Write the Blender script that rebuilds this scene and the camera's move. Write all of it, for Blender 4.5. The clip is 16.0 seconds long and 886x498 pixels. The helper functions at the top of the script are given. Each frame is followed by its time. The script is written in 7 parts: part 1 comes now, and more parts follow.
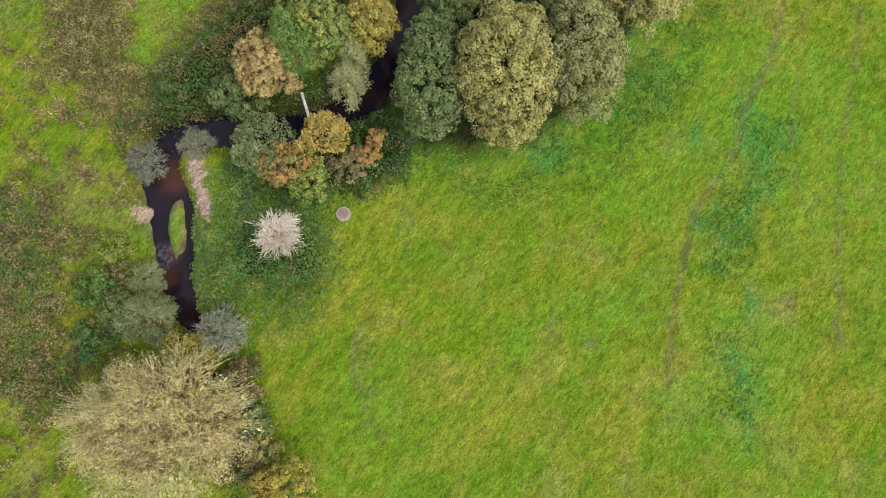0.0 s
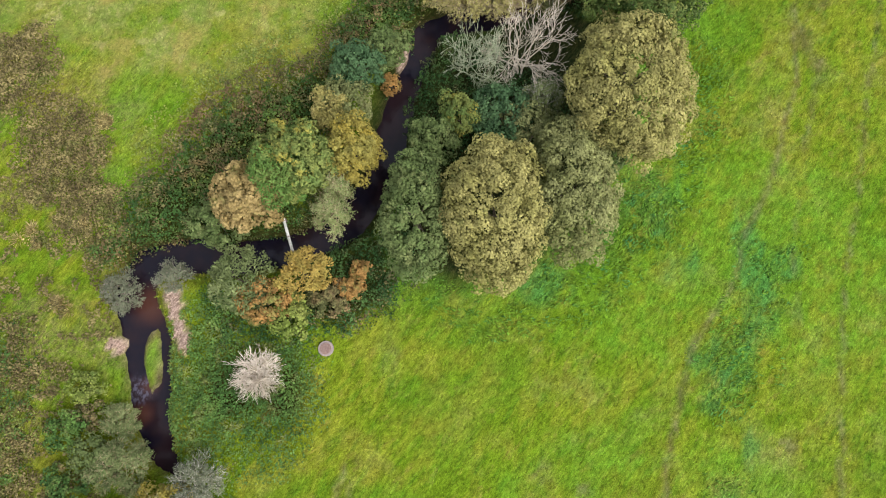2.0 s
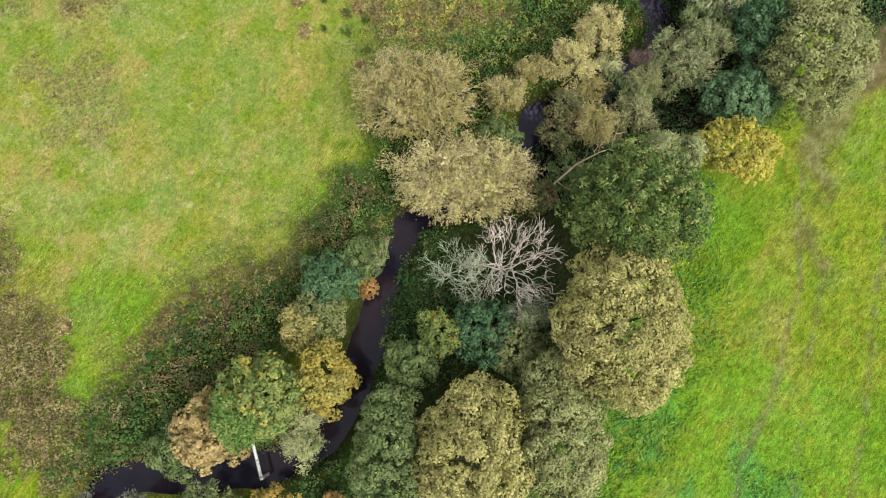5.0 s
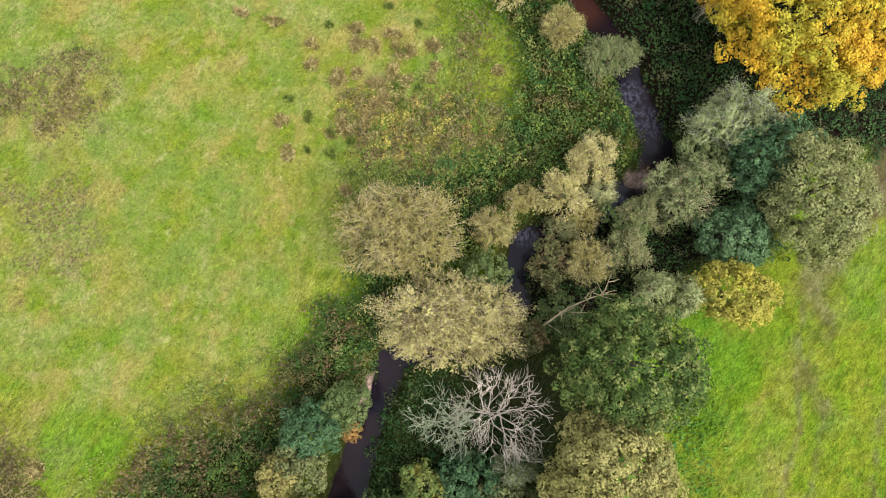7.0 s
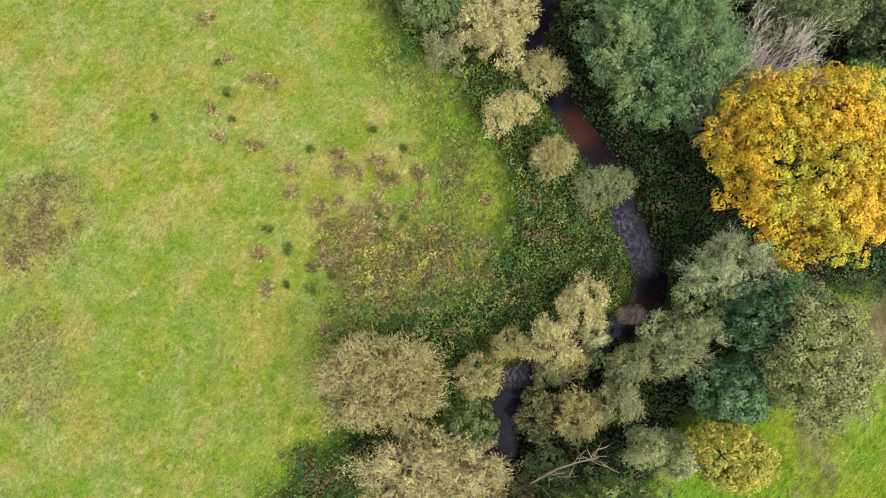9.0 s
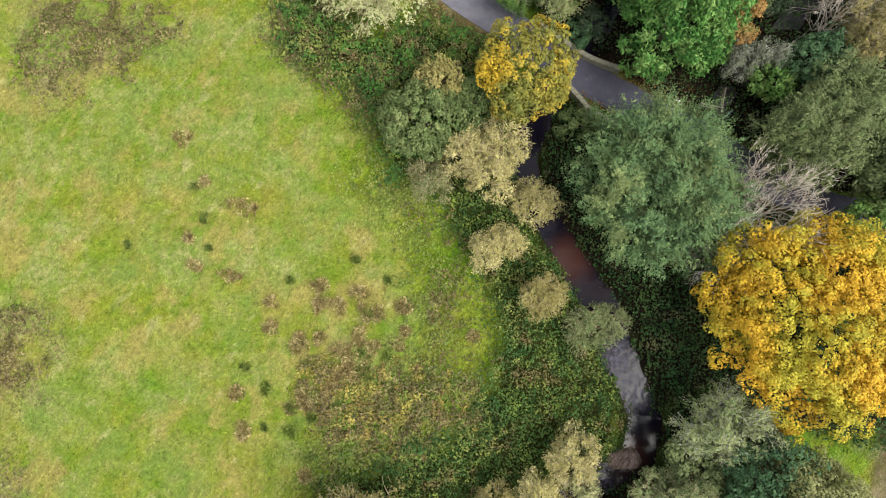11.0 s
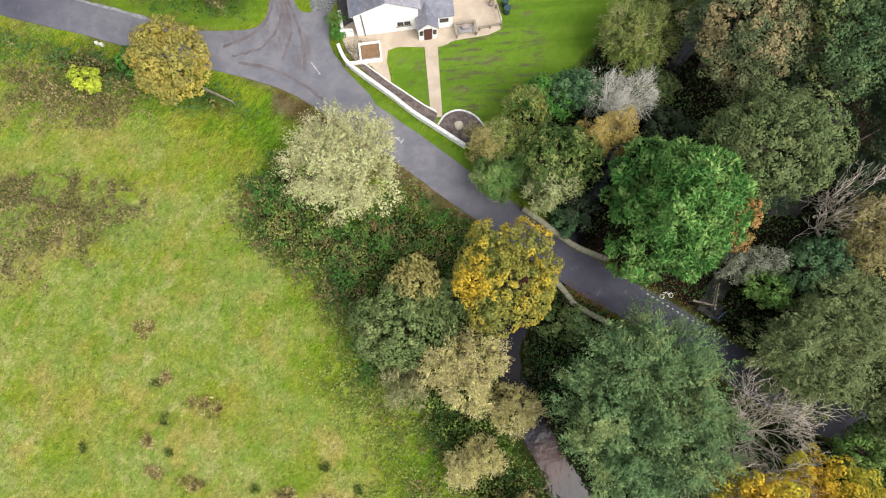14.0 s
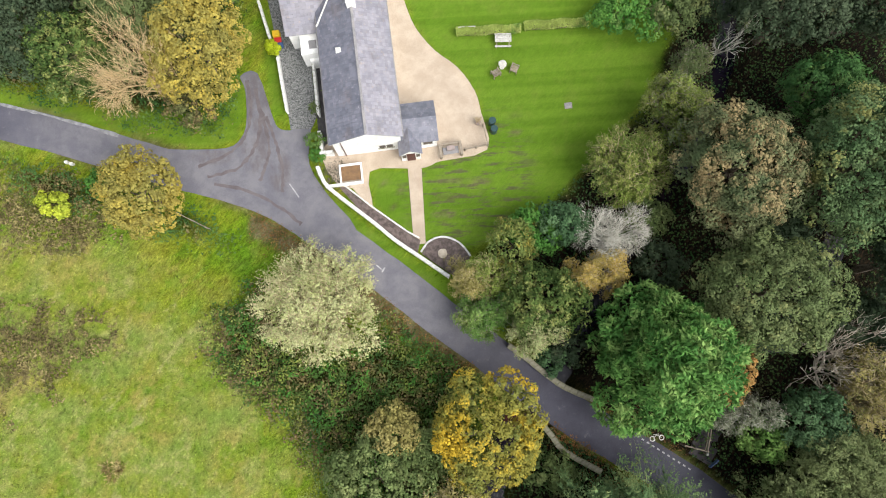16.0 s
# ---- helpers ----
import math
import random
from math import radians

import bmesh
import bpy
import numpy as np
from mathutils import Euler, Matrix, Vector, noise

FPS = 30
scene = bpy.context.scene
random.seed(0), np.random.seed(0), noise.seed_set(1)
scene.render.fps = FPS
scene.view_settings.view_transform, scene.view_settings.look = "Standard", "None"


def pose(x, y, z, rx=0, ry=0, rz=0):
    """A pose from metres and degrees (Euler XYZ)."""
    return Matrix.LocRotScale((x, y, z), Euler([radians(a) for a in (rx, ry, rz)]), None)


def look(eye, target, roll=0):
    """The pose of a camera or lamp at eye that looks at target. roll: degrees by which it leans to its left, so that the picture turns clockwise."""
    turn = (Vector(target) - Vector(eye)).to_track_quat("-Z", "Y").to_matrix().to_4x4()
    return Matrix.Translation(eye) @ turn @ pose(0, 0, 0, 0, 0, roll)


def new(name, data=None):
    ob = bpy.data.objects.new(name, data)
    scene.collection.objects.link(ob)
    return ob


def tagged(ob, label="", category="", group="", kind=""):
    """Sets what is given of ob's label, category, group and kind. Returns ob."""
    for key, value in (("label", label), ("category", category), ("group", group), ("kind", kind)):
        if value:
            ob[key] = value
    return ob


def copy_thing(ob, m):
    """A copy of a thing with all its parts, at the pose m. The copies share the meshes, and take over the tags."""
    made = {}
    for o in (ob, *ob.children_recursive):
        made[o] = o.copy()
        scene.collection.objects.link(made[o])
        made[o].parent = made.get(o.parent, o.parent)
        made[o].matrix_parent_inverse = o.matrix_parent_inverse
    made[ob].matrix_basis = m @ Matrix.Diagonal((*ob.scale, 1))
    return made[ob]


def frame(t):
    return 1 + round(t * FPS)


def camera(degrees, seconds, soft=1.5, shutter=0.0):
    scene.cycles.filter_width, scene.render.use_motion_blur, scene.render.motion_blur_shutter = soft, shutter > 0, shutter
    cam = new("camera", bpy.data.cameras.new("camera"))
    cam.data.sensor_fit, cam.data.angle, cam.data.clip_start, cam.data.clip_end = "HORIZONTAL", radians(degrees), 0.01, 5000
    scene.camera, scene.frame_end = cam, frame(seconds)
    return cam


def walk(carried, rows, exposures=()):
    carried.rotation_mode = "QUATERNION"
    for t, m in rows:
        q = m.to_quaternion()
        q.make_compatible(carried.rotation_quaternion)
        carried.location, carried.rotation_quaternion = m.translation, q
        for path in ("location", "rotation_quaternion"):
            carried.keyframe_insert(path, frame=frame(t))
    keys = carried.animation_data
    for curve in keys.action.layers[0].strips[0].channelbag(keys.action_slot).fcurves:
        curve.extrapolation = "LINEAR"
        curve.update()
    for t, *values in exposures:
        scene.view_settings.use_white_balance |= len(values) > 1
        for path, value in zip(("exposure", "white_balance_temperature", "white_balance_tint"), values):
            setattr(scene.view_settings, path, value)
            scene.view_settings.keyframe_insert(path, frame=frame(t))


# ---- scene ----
cam = camera(74.8, 16.0, soft=1.1)
METRES, EYE, TILT, LEAN, TURN = 105.0, 54.0, -80.0, 0.0, 0.0
ROWS = [
    (0.0, 0.0, 0.0, 0.0, 0.0, 0.0, 0.0),
    (0.5, 0.0024, 0.0049, 0.0294, 0.02, -0.01, -0.04),
    (1.0, 0.0053, 0.0102, 0.0591, 0.06, -0.02, -0.08),
    (1.5, 0.0087, 0.0154, 0.089, 0.07, -0.03, -0.14),
    (2.0, 0.0122, 0.0208, 0.1196, 0.08, -0.05, -0.18),
    (2.5, 0.0157, 0.0263, 0.1507, 0.14, -0.07, -0.26),
    (3.0, 0.0189, 0.0319, 0.183, 0.19, -0.13, -0.3),
    (3.5, 0.0218, 0.0378, 0.2164, 0.23, -0.25, -0.31),
    (4.0, 0.0251, 0.0435, 0.2497, 0.29, -0.35, -0.36),
    (6.5, 0.0392, 0.0689, 0.404, 0.33, -0.61, -0.54),
    (7.0, 0.0421, 0.0742, 0.435, 0.34, -0.64, -0.59),
    (7.5, 0.0451, 0.0797, 0.4659, 0.32, -0.65, -0.64),
    (8.0, 0.0481, 0.0855, 0.4978, 0.32, -0.75, -0.7),
    (8.5, 0.0514, 0.0914, 0.5305, 0.39, -0.93, -0.73),
    (9.0, 0.0542, 0.0976, 0.5622, 0.38, -0.95, -0.77),
    (11.5, 0.0669, 0.1284, 0.7151, 0.34, -1.25, -1.2),
    (12.0, 0.0689, 0.1339, 0.7443, 0.3, -1.26, -1.31),
    (12.5, 0.0709, 0.139, 0.7731, 0.29, -1.22, -1.44),
    (13.0, 0.0731, 0.1444, 0.8016, 0.29, -1.24, -1.56),
    (13.5, 0.0763, 0.15, 0.8303, 0.27, -1.25, -1.66),
    (14.0, 0.0799, 0.1557, 0.8602, 0.29, -1.24, -1.74),
    (14.5, 0.0825, 0.1617, 0.8907, 0.29, -1.3, -1.81),
    (15.0, 0.0853, 0.1674, 0.9209, 0.29, -1.37, -1.89),
    (15.5, 0.0888, 0.1736, 0.9505, 0.34, -1.39, -2.0),
    (16.0, 0.0912, 0.1794, 0.9794, 0.32, -1.46, -2.09),
]
walk(cam, [(t, pose(0, 0, EYE, TILT, LEAN, TURN) @ pose(METRES * x, METRES * y, METRES * z, 90 + pitch, roll, yaw)) for t, x, y, z, yaw, pitch, roll in ROWS],
     exposures=[(0.0, 0.90), (4.0, 1.20), (7.0, 1.25), (12.5, 1.20), (16.0, 1.15)])

# ---------------------------------------------------------------- world and light
world = bpy.data.worlds.new("overcast_sky")
scene.world = world
world.use_nodes = True
wn, wl = world.node_tree.nodes, world.node_tree.links
sky = wn.new("ShaderNodeTexSky")
sky.sky_type, sky.sun_disc = "NISHITA", False
SUN_EL, SUN_AZ = 50.0, 125.0
sky.sun_elevation, sky.sun_rotation = radians(SUN_EL), radians(SUN_AZ)
cloud = wn.new("ShaderNodeHueSaturation")
cloud.inputs["Saturation"].default_value = 0.25
wl.new(sky.outputs["Color"], cloud.inputs["Color"])
wl.new(cloud.outputs["Color"], wn["Background"].inputs["Color"])
wn["Background"].inputs["Strength"].default_value = 0.138
sun_data = bpy.data.lights.new("sun", "SUN")
sun_data.energy, sun_data.angle, sun_data.color = 2.15, radians(52), (1.0, 0.96, 0.9)
sun = new("sun", sun_data)
a = radians(SUN_AZ)
sun.matrix_world = look((0, 0, 200), (-math.sin(a) * 100, -math.cos(a) * 100, 200 - 100 * math.tan(radians(SUN_EL))))

# ---------------------------------------------------------------- geometry helpers
RNG = np.random.default_rng(7)


def smooth(a, b, v):
    u = np.clip((v - a) / (b - a), 0, 1)
    return u * u * (3 - 2 * u)


def vnoise(x, y, seed=0):
    """Smooth value noise in 0..1."""
    xi, yi = np.floor(x), np.floor(y)
    fx, fy = x - xi, y - yi
    fx, fy = fx * fx * (3 - 2 * fx), fy * fy * (3 - 2 * fy)

    def h(i, j):
        v = np.sin(i * 127.1 + j * 311.7 + seed * 74.7) * 43758.5453
        return v - np.floor(v)
    return (h(xi, yi) * (1 - fx) + h(xi + 1, yi) * fx) * (1 - fy) + (h(xi, yi + 1) * (1 - fx) + h(xi + 1, yi + 1) * fx) * fy


def fbm(x, y, seed=0, n=4):
    out, amp, tot = 0, 1.0, 0
    for i in range(n):
        out, tot = out + amp * vnoise(x, y, seed + i * 13), tot + amp
        x, y, amp = x * 2.03 + 5.2, y * 2.03 - 3.1, amp * 0.5
    return out / tot


def line_distance(pts, x, y, values=None):
    """Distance to a polyline, and a value carried along it."""
    best, val = np.full(x.shape, 1e9), np.zeros(x.shape)
    for i in range(len(pts) - 1):
        (ax, ay), (bx, by) = pts[i], pts[i + 1]
        dx, dy = bx - ax, by - ay
        u = np.clip(((x - ax) * dx + (y - ay) * dy) / (dx * dx + dy * dy), 0, 1)
        d = np.hypot(x - ax - u * dx, y - ay - u * dy)
        if values is not None:
            val = np.where(d < best, values[i] * (1 - u) + values[i + 1] * u, val)
        best = np.minimum(best, d)
    return (best, val) if values is not None else best


def inside(poly, x, y):
    """Signed distance to a polygon's edge, positive inside."""
    d = line_distance(poly + poly[:1], x, y)
    odd = np.zeros(x.shape, bool)
    for i in range(len(poly)):
        (ax, ay), (bx, by) = poly[i - 1], poly[i]
        cross = (ay > y) != (by > y)
        odd ^= cross & (x < (bx - ax) * (y - ay) / ((by - ay) or 1e-9) + ax)
    return np.where(odd, d, -d)


def zone(poly, x, y, w=0.7, wob=1.2, seed=0):
    return smooth(-w, w, inside(poly, x, y) + (fbm(x * 0.45, y * 0.45, seed) - 0.5) * 2.4 * wob)


def ragged(poly, x, y, wob=0.8):
    """Signed distance to a thicket's uneven outline."""
    return inside(poly, x, y) + (fbm(x * 0.4, y * 0.4, 77, 4) - 0.5) * 4.4 * wob


def smooth_line(pts, n=6):
    """A rounder polyline through the points."""
    p = [Vector((*q, 0)) for q in pts]
    out = []
    for i in range(len(p) - 1):
        a, b, c, d = p[max(i - 1, 0)], p[i], p[i + 1], p[min(i + 2, len(p) - 1)]
        for k in range(n):
            t = k / n
            q = 0.5 * ((2 * b) + (c - a) * t + (2 * a - 5 * b + 4 * c - d) * t * t + (3 * b - a - 3 * c + d) * t ** 3)
            out.append((q.x, q.y))
    return out + [pts[-1]]


def np_mesh(name, V, F, material, flat=True):
    me = bpy.data.meshes.new(name)
    V, F = np.asarray(V, np.float32), np.asarray(F, np.int32)
    n, k = F.shape
    me.vertices.add(len(V))
    me.vertices.foreach_set("co", V.ravel())
    me.loops.add(n * k)
    me.loops.foreach_set("vertex_index", F.ravel())
    me.polygons.add(n)
    me.polygons.foreach_set("loop_start", np.arange(0, n * k, k, dtype=np.int32))
    me.polygons.foreach_set("use_smooth", np.full(n, not flat))
    me.update(calc_edges=True)
    me.materials.append(material)
    return me


class Geo:
    """Gathers quads from several shapes."""

    def __init__(self):
        self.v, self.f, self.n = [], [], 0

    def add(self, V, F):
        self.v.append(V)
        self.f.append(F + self.n)
        self.n += len(V)
        return self

    def mesh(self, name, material, flat=True):
        return np_mesh(name, np.concatenate(self.v), np.concatenate(self.f), material, flat)


def unit(v):
    return v / np.maximum(np.linalg.norm(v, axis=-1, keepdims=True), 1e-9)


def tubes(P, R, k=3):
    """Tubes along P (N, m, 3) with radii R (N, m)."""
    N, m, _ = P.shape
    d = unit(P[:, -1] - P[:, 0])
    ref = np.where(np.abs(d[:, 2:3]) > 0.8, np.array([[1.0, 0, 0]]), np.array([[0, 0, 1.0]]))
    u = unit(np.cross(d, ref))
    w = np.cross(d, u)
    ang = np.arange(k) * 2 * np.pi / k
    ring = u[:, None, :] * np.cos(ang)[None, :, None] + w[:, None, :] * np.sin(ang)[None, :, None]
    V = P[:, :, None, :] + R[:, :, None, None] * ring[:, None]
    idx = np.arange(N * m * k).reshape(N, m, k)
    nxt = np.roll(idx, -1, axis=2)
    F = np.stack([idx[:, :-1], nxt[:, :-1], nxt[:, 1:], idx[:, 1:]], -1)
    return V.reshape(-1, 3), F.reshape(-1, 4)


def leaves(C, N, size, rng, aspect=0.85, along=None, bend=0.18):
    """A bent rhombic leaf at each centre C, facing N."""
    n = len(C)
    N = unit(N)
    t = along if along is not None else rng.normal(size=(n, 3))
    t = unit(t - (t * N).sum(1, keepdims=True) * N)
    b = np.cross(N, t)
    s = (size * rng.uniform(0.65, 1.35, n))[:, None]
    V = np.stack([C - t * s * 0.5, C + b * s * 0.5 * aspect - N * s * bend, C + t * s * 0.5, C - b * s * 0.5 * aspect - N * s * bend], 1)
    return V.reshape(-1, 3), np.arange(4 * n).reshape(n, 4)


def sphere_dirs(n, rng, low=-0.35):
    """Directions spread evenly over a sphere above a low cut, a little shaken."""
    k = np.arange(n) + 0.5
    z = low + (1 - low) * k / n
    a = k * 2.399963 + rng.uniform(0, 6.283)
    r = np.sqrt(np.maximum(1 - z * z, 0))
    return unit(np.stack([r * np.cos(a), r * np.sin(a), z], 1) + rng.normal(0, 0.55 / math.sqrt(n), (n, 3)))


def linked(name, me, parent=None, label=""):
    ob = new(name, me)
    if parent is not None:
        ob.parent = parent
    return tagged(ob, label)


def part(name, bm, material, parent, label=""):
    me = bpy.data.meshes.new(name)
    bmesh.ops.recalc_face_normals(bm, faces=bm.faces)
    bm.to_mesh(me)
    bm.free()
    me.materials.append(material)
    return linked(name, me, parent, label)


def base(name, x, y, z, label, category, turn=0.0, group="", kind=""):
    ob = new(name)
    ob.matrix_basis = pose(x, y, z, 0, 0, turn)
    return tagged(ob, label, category, group, kind)


def box(x0, y0, z0, x1, y1, z1, bevel=0.02, bm=None):
    bm = bm or bmesh.new()
    made = bmesh.ops.create_cube(bm, size=1, matrix=Matrix.LocRotScale(((x0 + x1) / 2, (y0 + y1) / 2, (z0 + z1) / 2), None, (x1 - x0, y1 - y0, z1 - z0)))
    if bevel:
        edges = list({e for v in made["verts"] for e in v.link_edges})
        bmesh.ops.bevel(bm, geom=edges, offset=bevel, segments=2, affect="EDGES", profile=0.5)
    return bm


def drum(r0, r1, h, n=20, bevel=0.01, z=0.0, bm=None):
    bm = bm or bmesh.new()
    made = bmesh.ops.create_cone(bm, cap_ends=True, segments=n, radius1=r0, radius2=r1, depth=h, matrix=Matrix.Translation((0, 0, z + h / 2)))
    if bevel:
        edges = [e for e in {e for v in made["verts"] for e in v.link_edges} if abs(e.verts[0].co.z - e.verts[1].co.z) < 1e-5]
        bmesh.ops.bevel(bm, geom=edges, offset=bevel, segments=2, affect="EDGES", profile=0.5)
    return bm


def prism(pts, z0, z1, bm=None):
    """A flat slab over a polygon."""
    bm = bm or bmesh.new()
    lo = [bm.verts.new((x, y, z0)) for x, y in pts]
    hi = [bm.verts.new((x, y, z1)) for x, y in pts]
    bm.faces.new(hi)
    bm.faces.new(lo[::-1])
    for i in range(len(pts)):
        j = (i + 1) % len(pts)
        bm.faces.new((lo[i], lo[j], hi[j], hi[i]))
    return bm


def ribbon(pts, half, z0, z1, bm=None, ragged=0.0):
    """A band along a polyline, as a slab from z0 to z1."""
    bm = bm or bmesh.new()
    rows = []
    for i, (x, y) in enumerate(pts):
        ax, ay = pts[max(i - 1, 0)]
        bx, by = pts[min(i + 1, len(pts) - 1)]
        n = Vector((-(by - ay), bx - ax)).normalized()
        h1, h2 = half + random.uniform(-ragged, ragged), half + random.uniform(-ragged, ragged)
        rows.append([bm.verts.new((x + s * n.x, y + s * n.y, z)) for s, z in ((-h1, z0), (-h1, z1), (h2, z1), (h2, z0))])
    for r, q in zip(rows, rows[1:]):
        for i in range(4):
            bm.faces.new((r[i], r[(i + 1) % 4], q[(i + 1) % 4], q[i]))
    bm.faces.new(rows[0])
    bm.faces.new(rows[-1][::-1])
    return bm


# ---------------------------------------------------------------- materials
class Mat:
    """A node material in the making."""

    def __init__(self, name, rough=0.7, spec=0.3):
        self.m = bpy.data.materials.new(name)
        self.m.use_nodes = True
        self.t = self.m.node_tree
        self.out = self.t.nodes["Material Output"]
        self.b = self.t.nodes["Principled BSDF"]
        self.b.inputs["Roughness"].default_value = rough
        self.b.inputs["Specular IOR Level"].default_value = spec
        self.co = self.t.nodes.new("ShaderNodeTexCoord").outputs["Object"]
        self.world = self.t.nodes.new("ShaderNodeNewGeometry").outputs["Position"]

    def link(self, a, b):
        self.t.links.new(a, b)

    def put(self, sock, v):
        if isinstance(v, bpy.types.NodeSocket):
            self.link(v, sock)
        elif isinstance(v, (tuple, list)) and len(v) == 3 and len(sock.default_value) == 4:
            sock.default_value = (*v, 1)
        else:
            sock.default_value = v

    def noise(self, scale, detail=4.0, rough=0.6, co=None, stretch=None):
        n = self.t.nodes.new("ShaderNodeTexNoise")
        n.inputs["Scale"].default_value, n.inputs["Detail"].default_value, n.inputs["Roughness"].default_value = scale, detail, rough
        co = co or self.co
        if stretch:
            mp = self.t.nodes.new("ShaderNodeMapping")
            mp.vector_type = "TEXTURE"
            mp.inputs["Scale"].default_value = [1 / v for v in stretch[:3]]
            if len(stretch) > 3:
                mp.inputs["Rotation"].default_value = (0, 0, radians(stretch[3]))
            self.link(co, mp.inputs["Vector"])
            co = mp.outputs["Vector"]
        self.link(co, n.inputs["Vector"])
        return n.outputs["Fac"]

    def ramp(self, v, a, b, lo=0.0, hi=1.0):
        n = self.t.nodes.new("ShaderNodeMapRange")
        n.interpolation_type = "SMOOTHSTEP"
        self.put(n.inputs["Value"], v)
        for key, val in (("From Min", a), ("From Max", b), ("To Min", lo), ("To Max", hi)):
            n.inputs[key].default_value = val
        return n.outputs["Result"]

    def math(self, op, a, b):
        n = self.t.nodes.new("ShaderNodeMath")
        n.operation = op
        self.put(n.inputs[0], a)
        self.put(n.inputs[1], b)
        return n.outputs[0]

    def mix(self, f, a, b, mode="MIX"):
        n = self.t.nodes.new("ShaderNodeMix")
        n.data_type, n.blend_type = "RGBA", mode
        self.put(n.inputs[0], f)
        self.put(n.inputs[6], a)
        self.put(n.inputs[7], b)
        return n.outputs[2]

    def bright(self, col, v, sat=1.0):
        n = self.t.nodes.new("ShaderNodeHueSaturation")
        self.put(n.inputs["Value"], v)
        n.inputs["Saturation"].default_value = sat
        self.put(n.inputs["Color"], col)
        return n.outputs["Color"]

    def island(self):
        return self.t.nodes.new("ShaderNodeNewGeometry").outputs["Random Per Island"]

    def attr(self, name):
        n = self.t.nodes.new("ShaderNodeAttribute")
        n.attribute_name = name
        s = self.t.nodes.new("ShaderNodeSeparateColor")
        self.link(n.outputs["Color"], s.inputs["Color"])
        return s.outputs[0], s.outputs[1], s.outputs[2], n.outputs["Alpha"]

    def bump(self, h, strength=0.4, dist=0.05):
        n = self.t.nodes.new("ShaderNodeBump")
        n.inputs["Strength"].default_value, n.inputs["Distance"].default_value = strength, dist
        self.link(h, n.inputs["Height"])
        self.link(n.outputs["Normal"], self.b.inputs["Normal"])

    def done(self, col, see_through=0.0):
        self.put(self.b.inputs["Base Color"], col)
        if see_through:
            tr = self.t.nodes.new("ShaderNodeBsdfTranslucent")
            self.put(tr.inputs["Color"], col)
            mx = self.t.nodes.new("ShaderNodeMixShader")
            mx.inputs[0].default_value = see_through
            self.link(self.b.outputs[0], mx.inputs[1])
            self.link(tr.outputs[0], mx.inputs[2])
            self.link(mx.outputs[0], self.out.inputs["Surface"])
        return self.m


def leaf_mat(name, c1, c2, c3, share=0.35, big=0.35, vary=0.22, drift=0.6):
    """Foliage: two colours in drifts, a third in sprigs, each leaf a little lighter or darker."""
    m = Mat(name, 0.65, 0.12)
    c1, c2, c3 = [tuple(v * g for v, g in zip(c, (1.20, 1.40, 1.16))) for c in (c1, c2, c3)]
    col = m.mix(m.ramp(m.noise(big, 3), 0.38, 0.62), c1, c2)
    col = m.mix(m.ramp(m.noise(drift, 5, 0.65), 0.70 - share * 0.5, 0.84 - share * 0.5), col, c3)
    col = m.bright(col, m.ramp(m.noise(0.9, 2), 0.3, 0.7, 0.82, 1.18))
    rnd = m.island()
    col = m.bright(col, m.ramp(rnd, 0, 1, 1 - vary, 1 + vary))
    return m.done(col, 0.14)


def plain_mat(name, c1, c2, scale=3.0, rough=0.7, fine=40.0, bump=0.3, spec=0.3, dist=0.01, stretch=None):
    m = Mat(name, rough, spec)
    col = m.mix(m.ramp(m.noise(scale, 5, stretch=stretch), 0.35, 0.65), c1, c2)
    f = m.noise(fine, 3)
    col = m.bright(col, m.ramp(f, 0.25, 0.75, 0.85, 1.15))
    m.bump(f, bump, dist)
    return m.done(col)


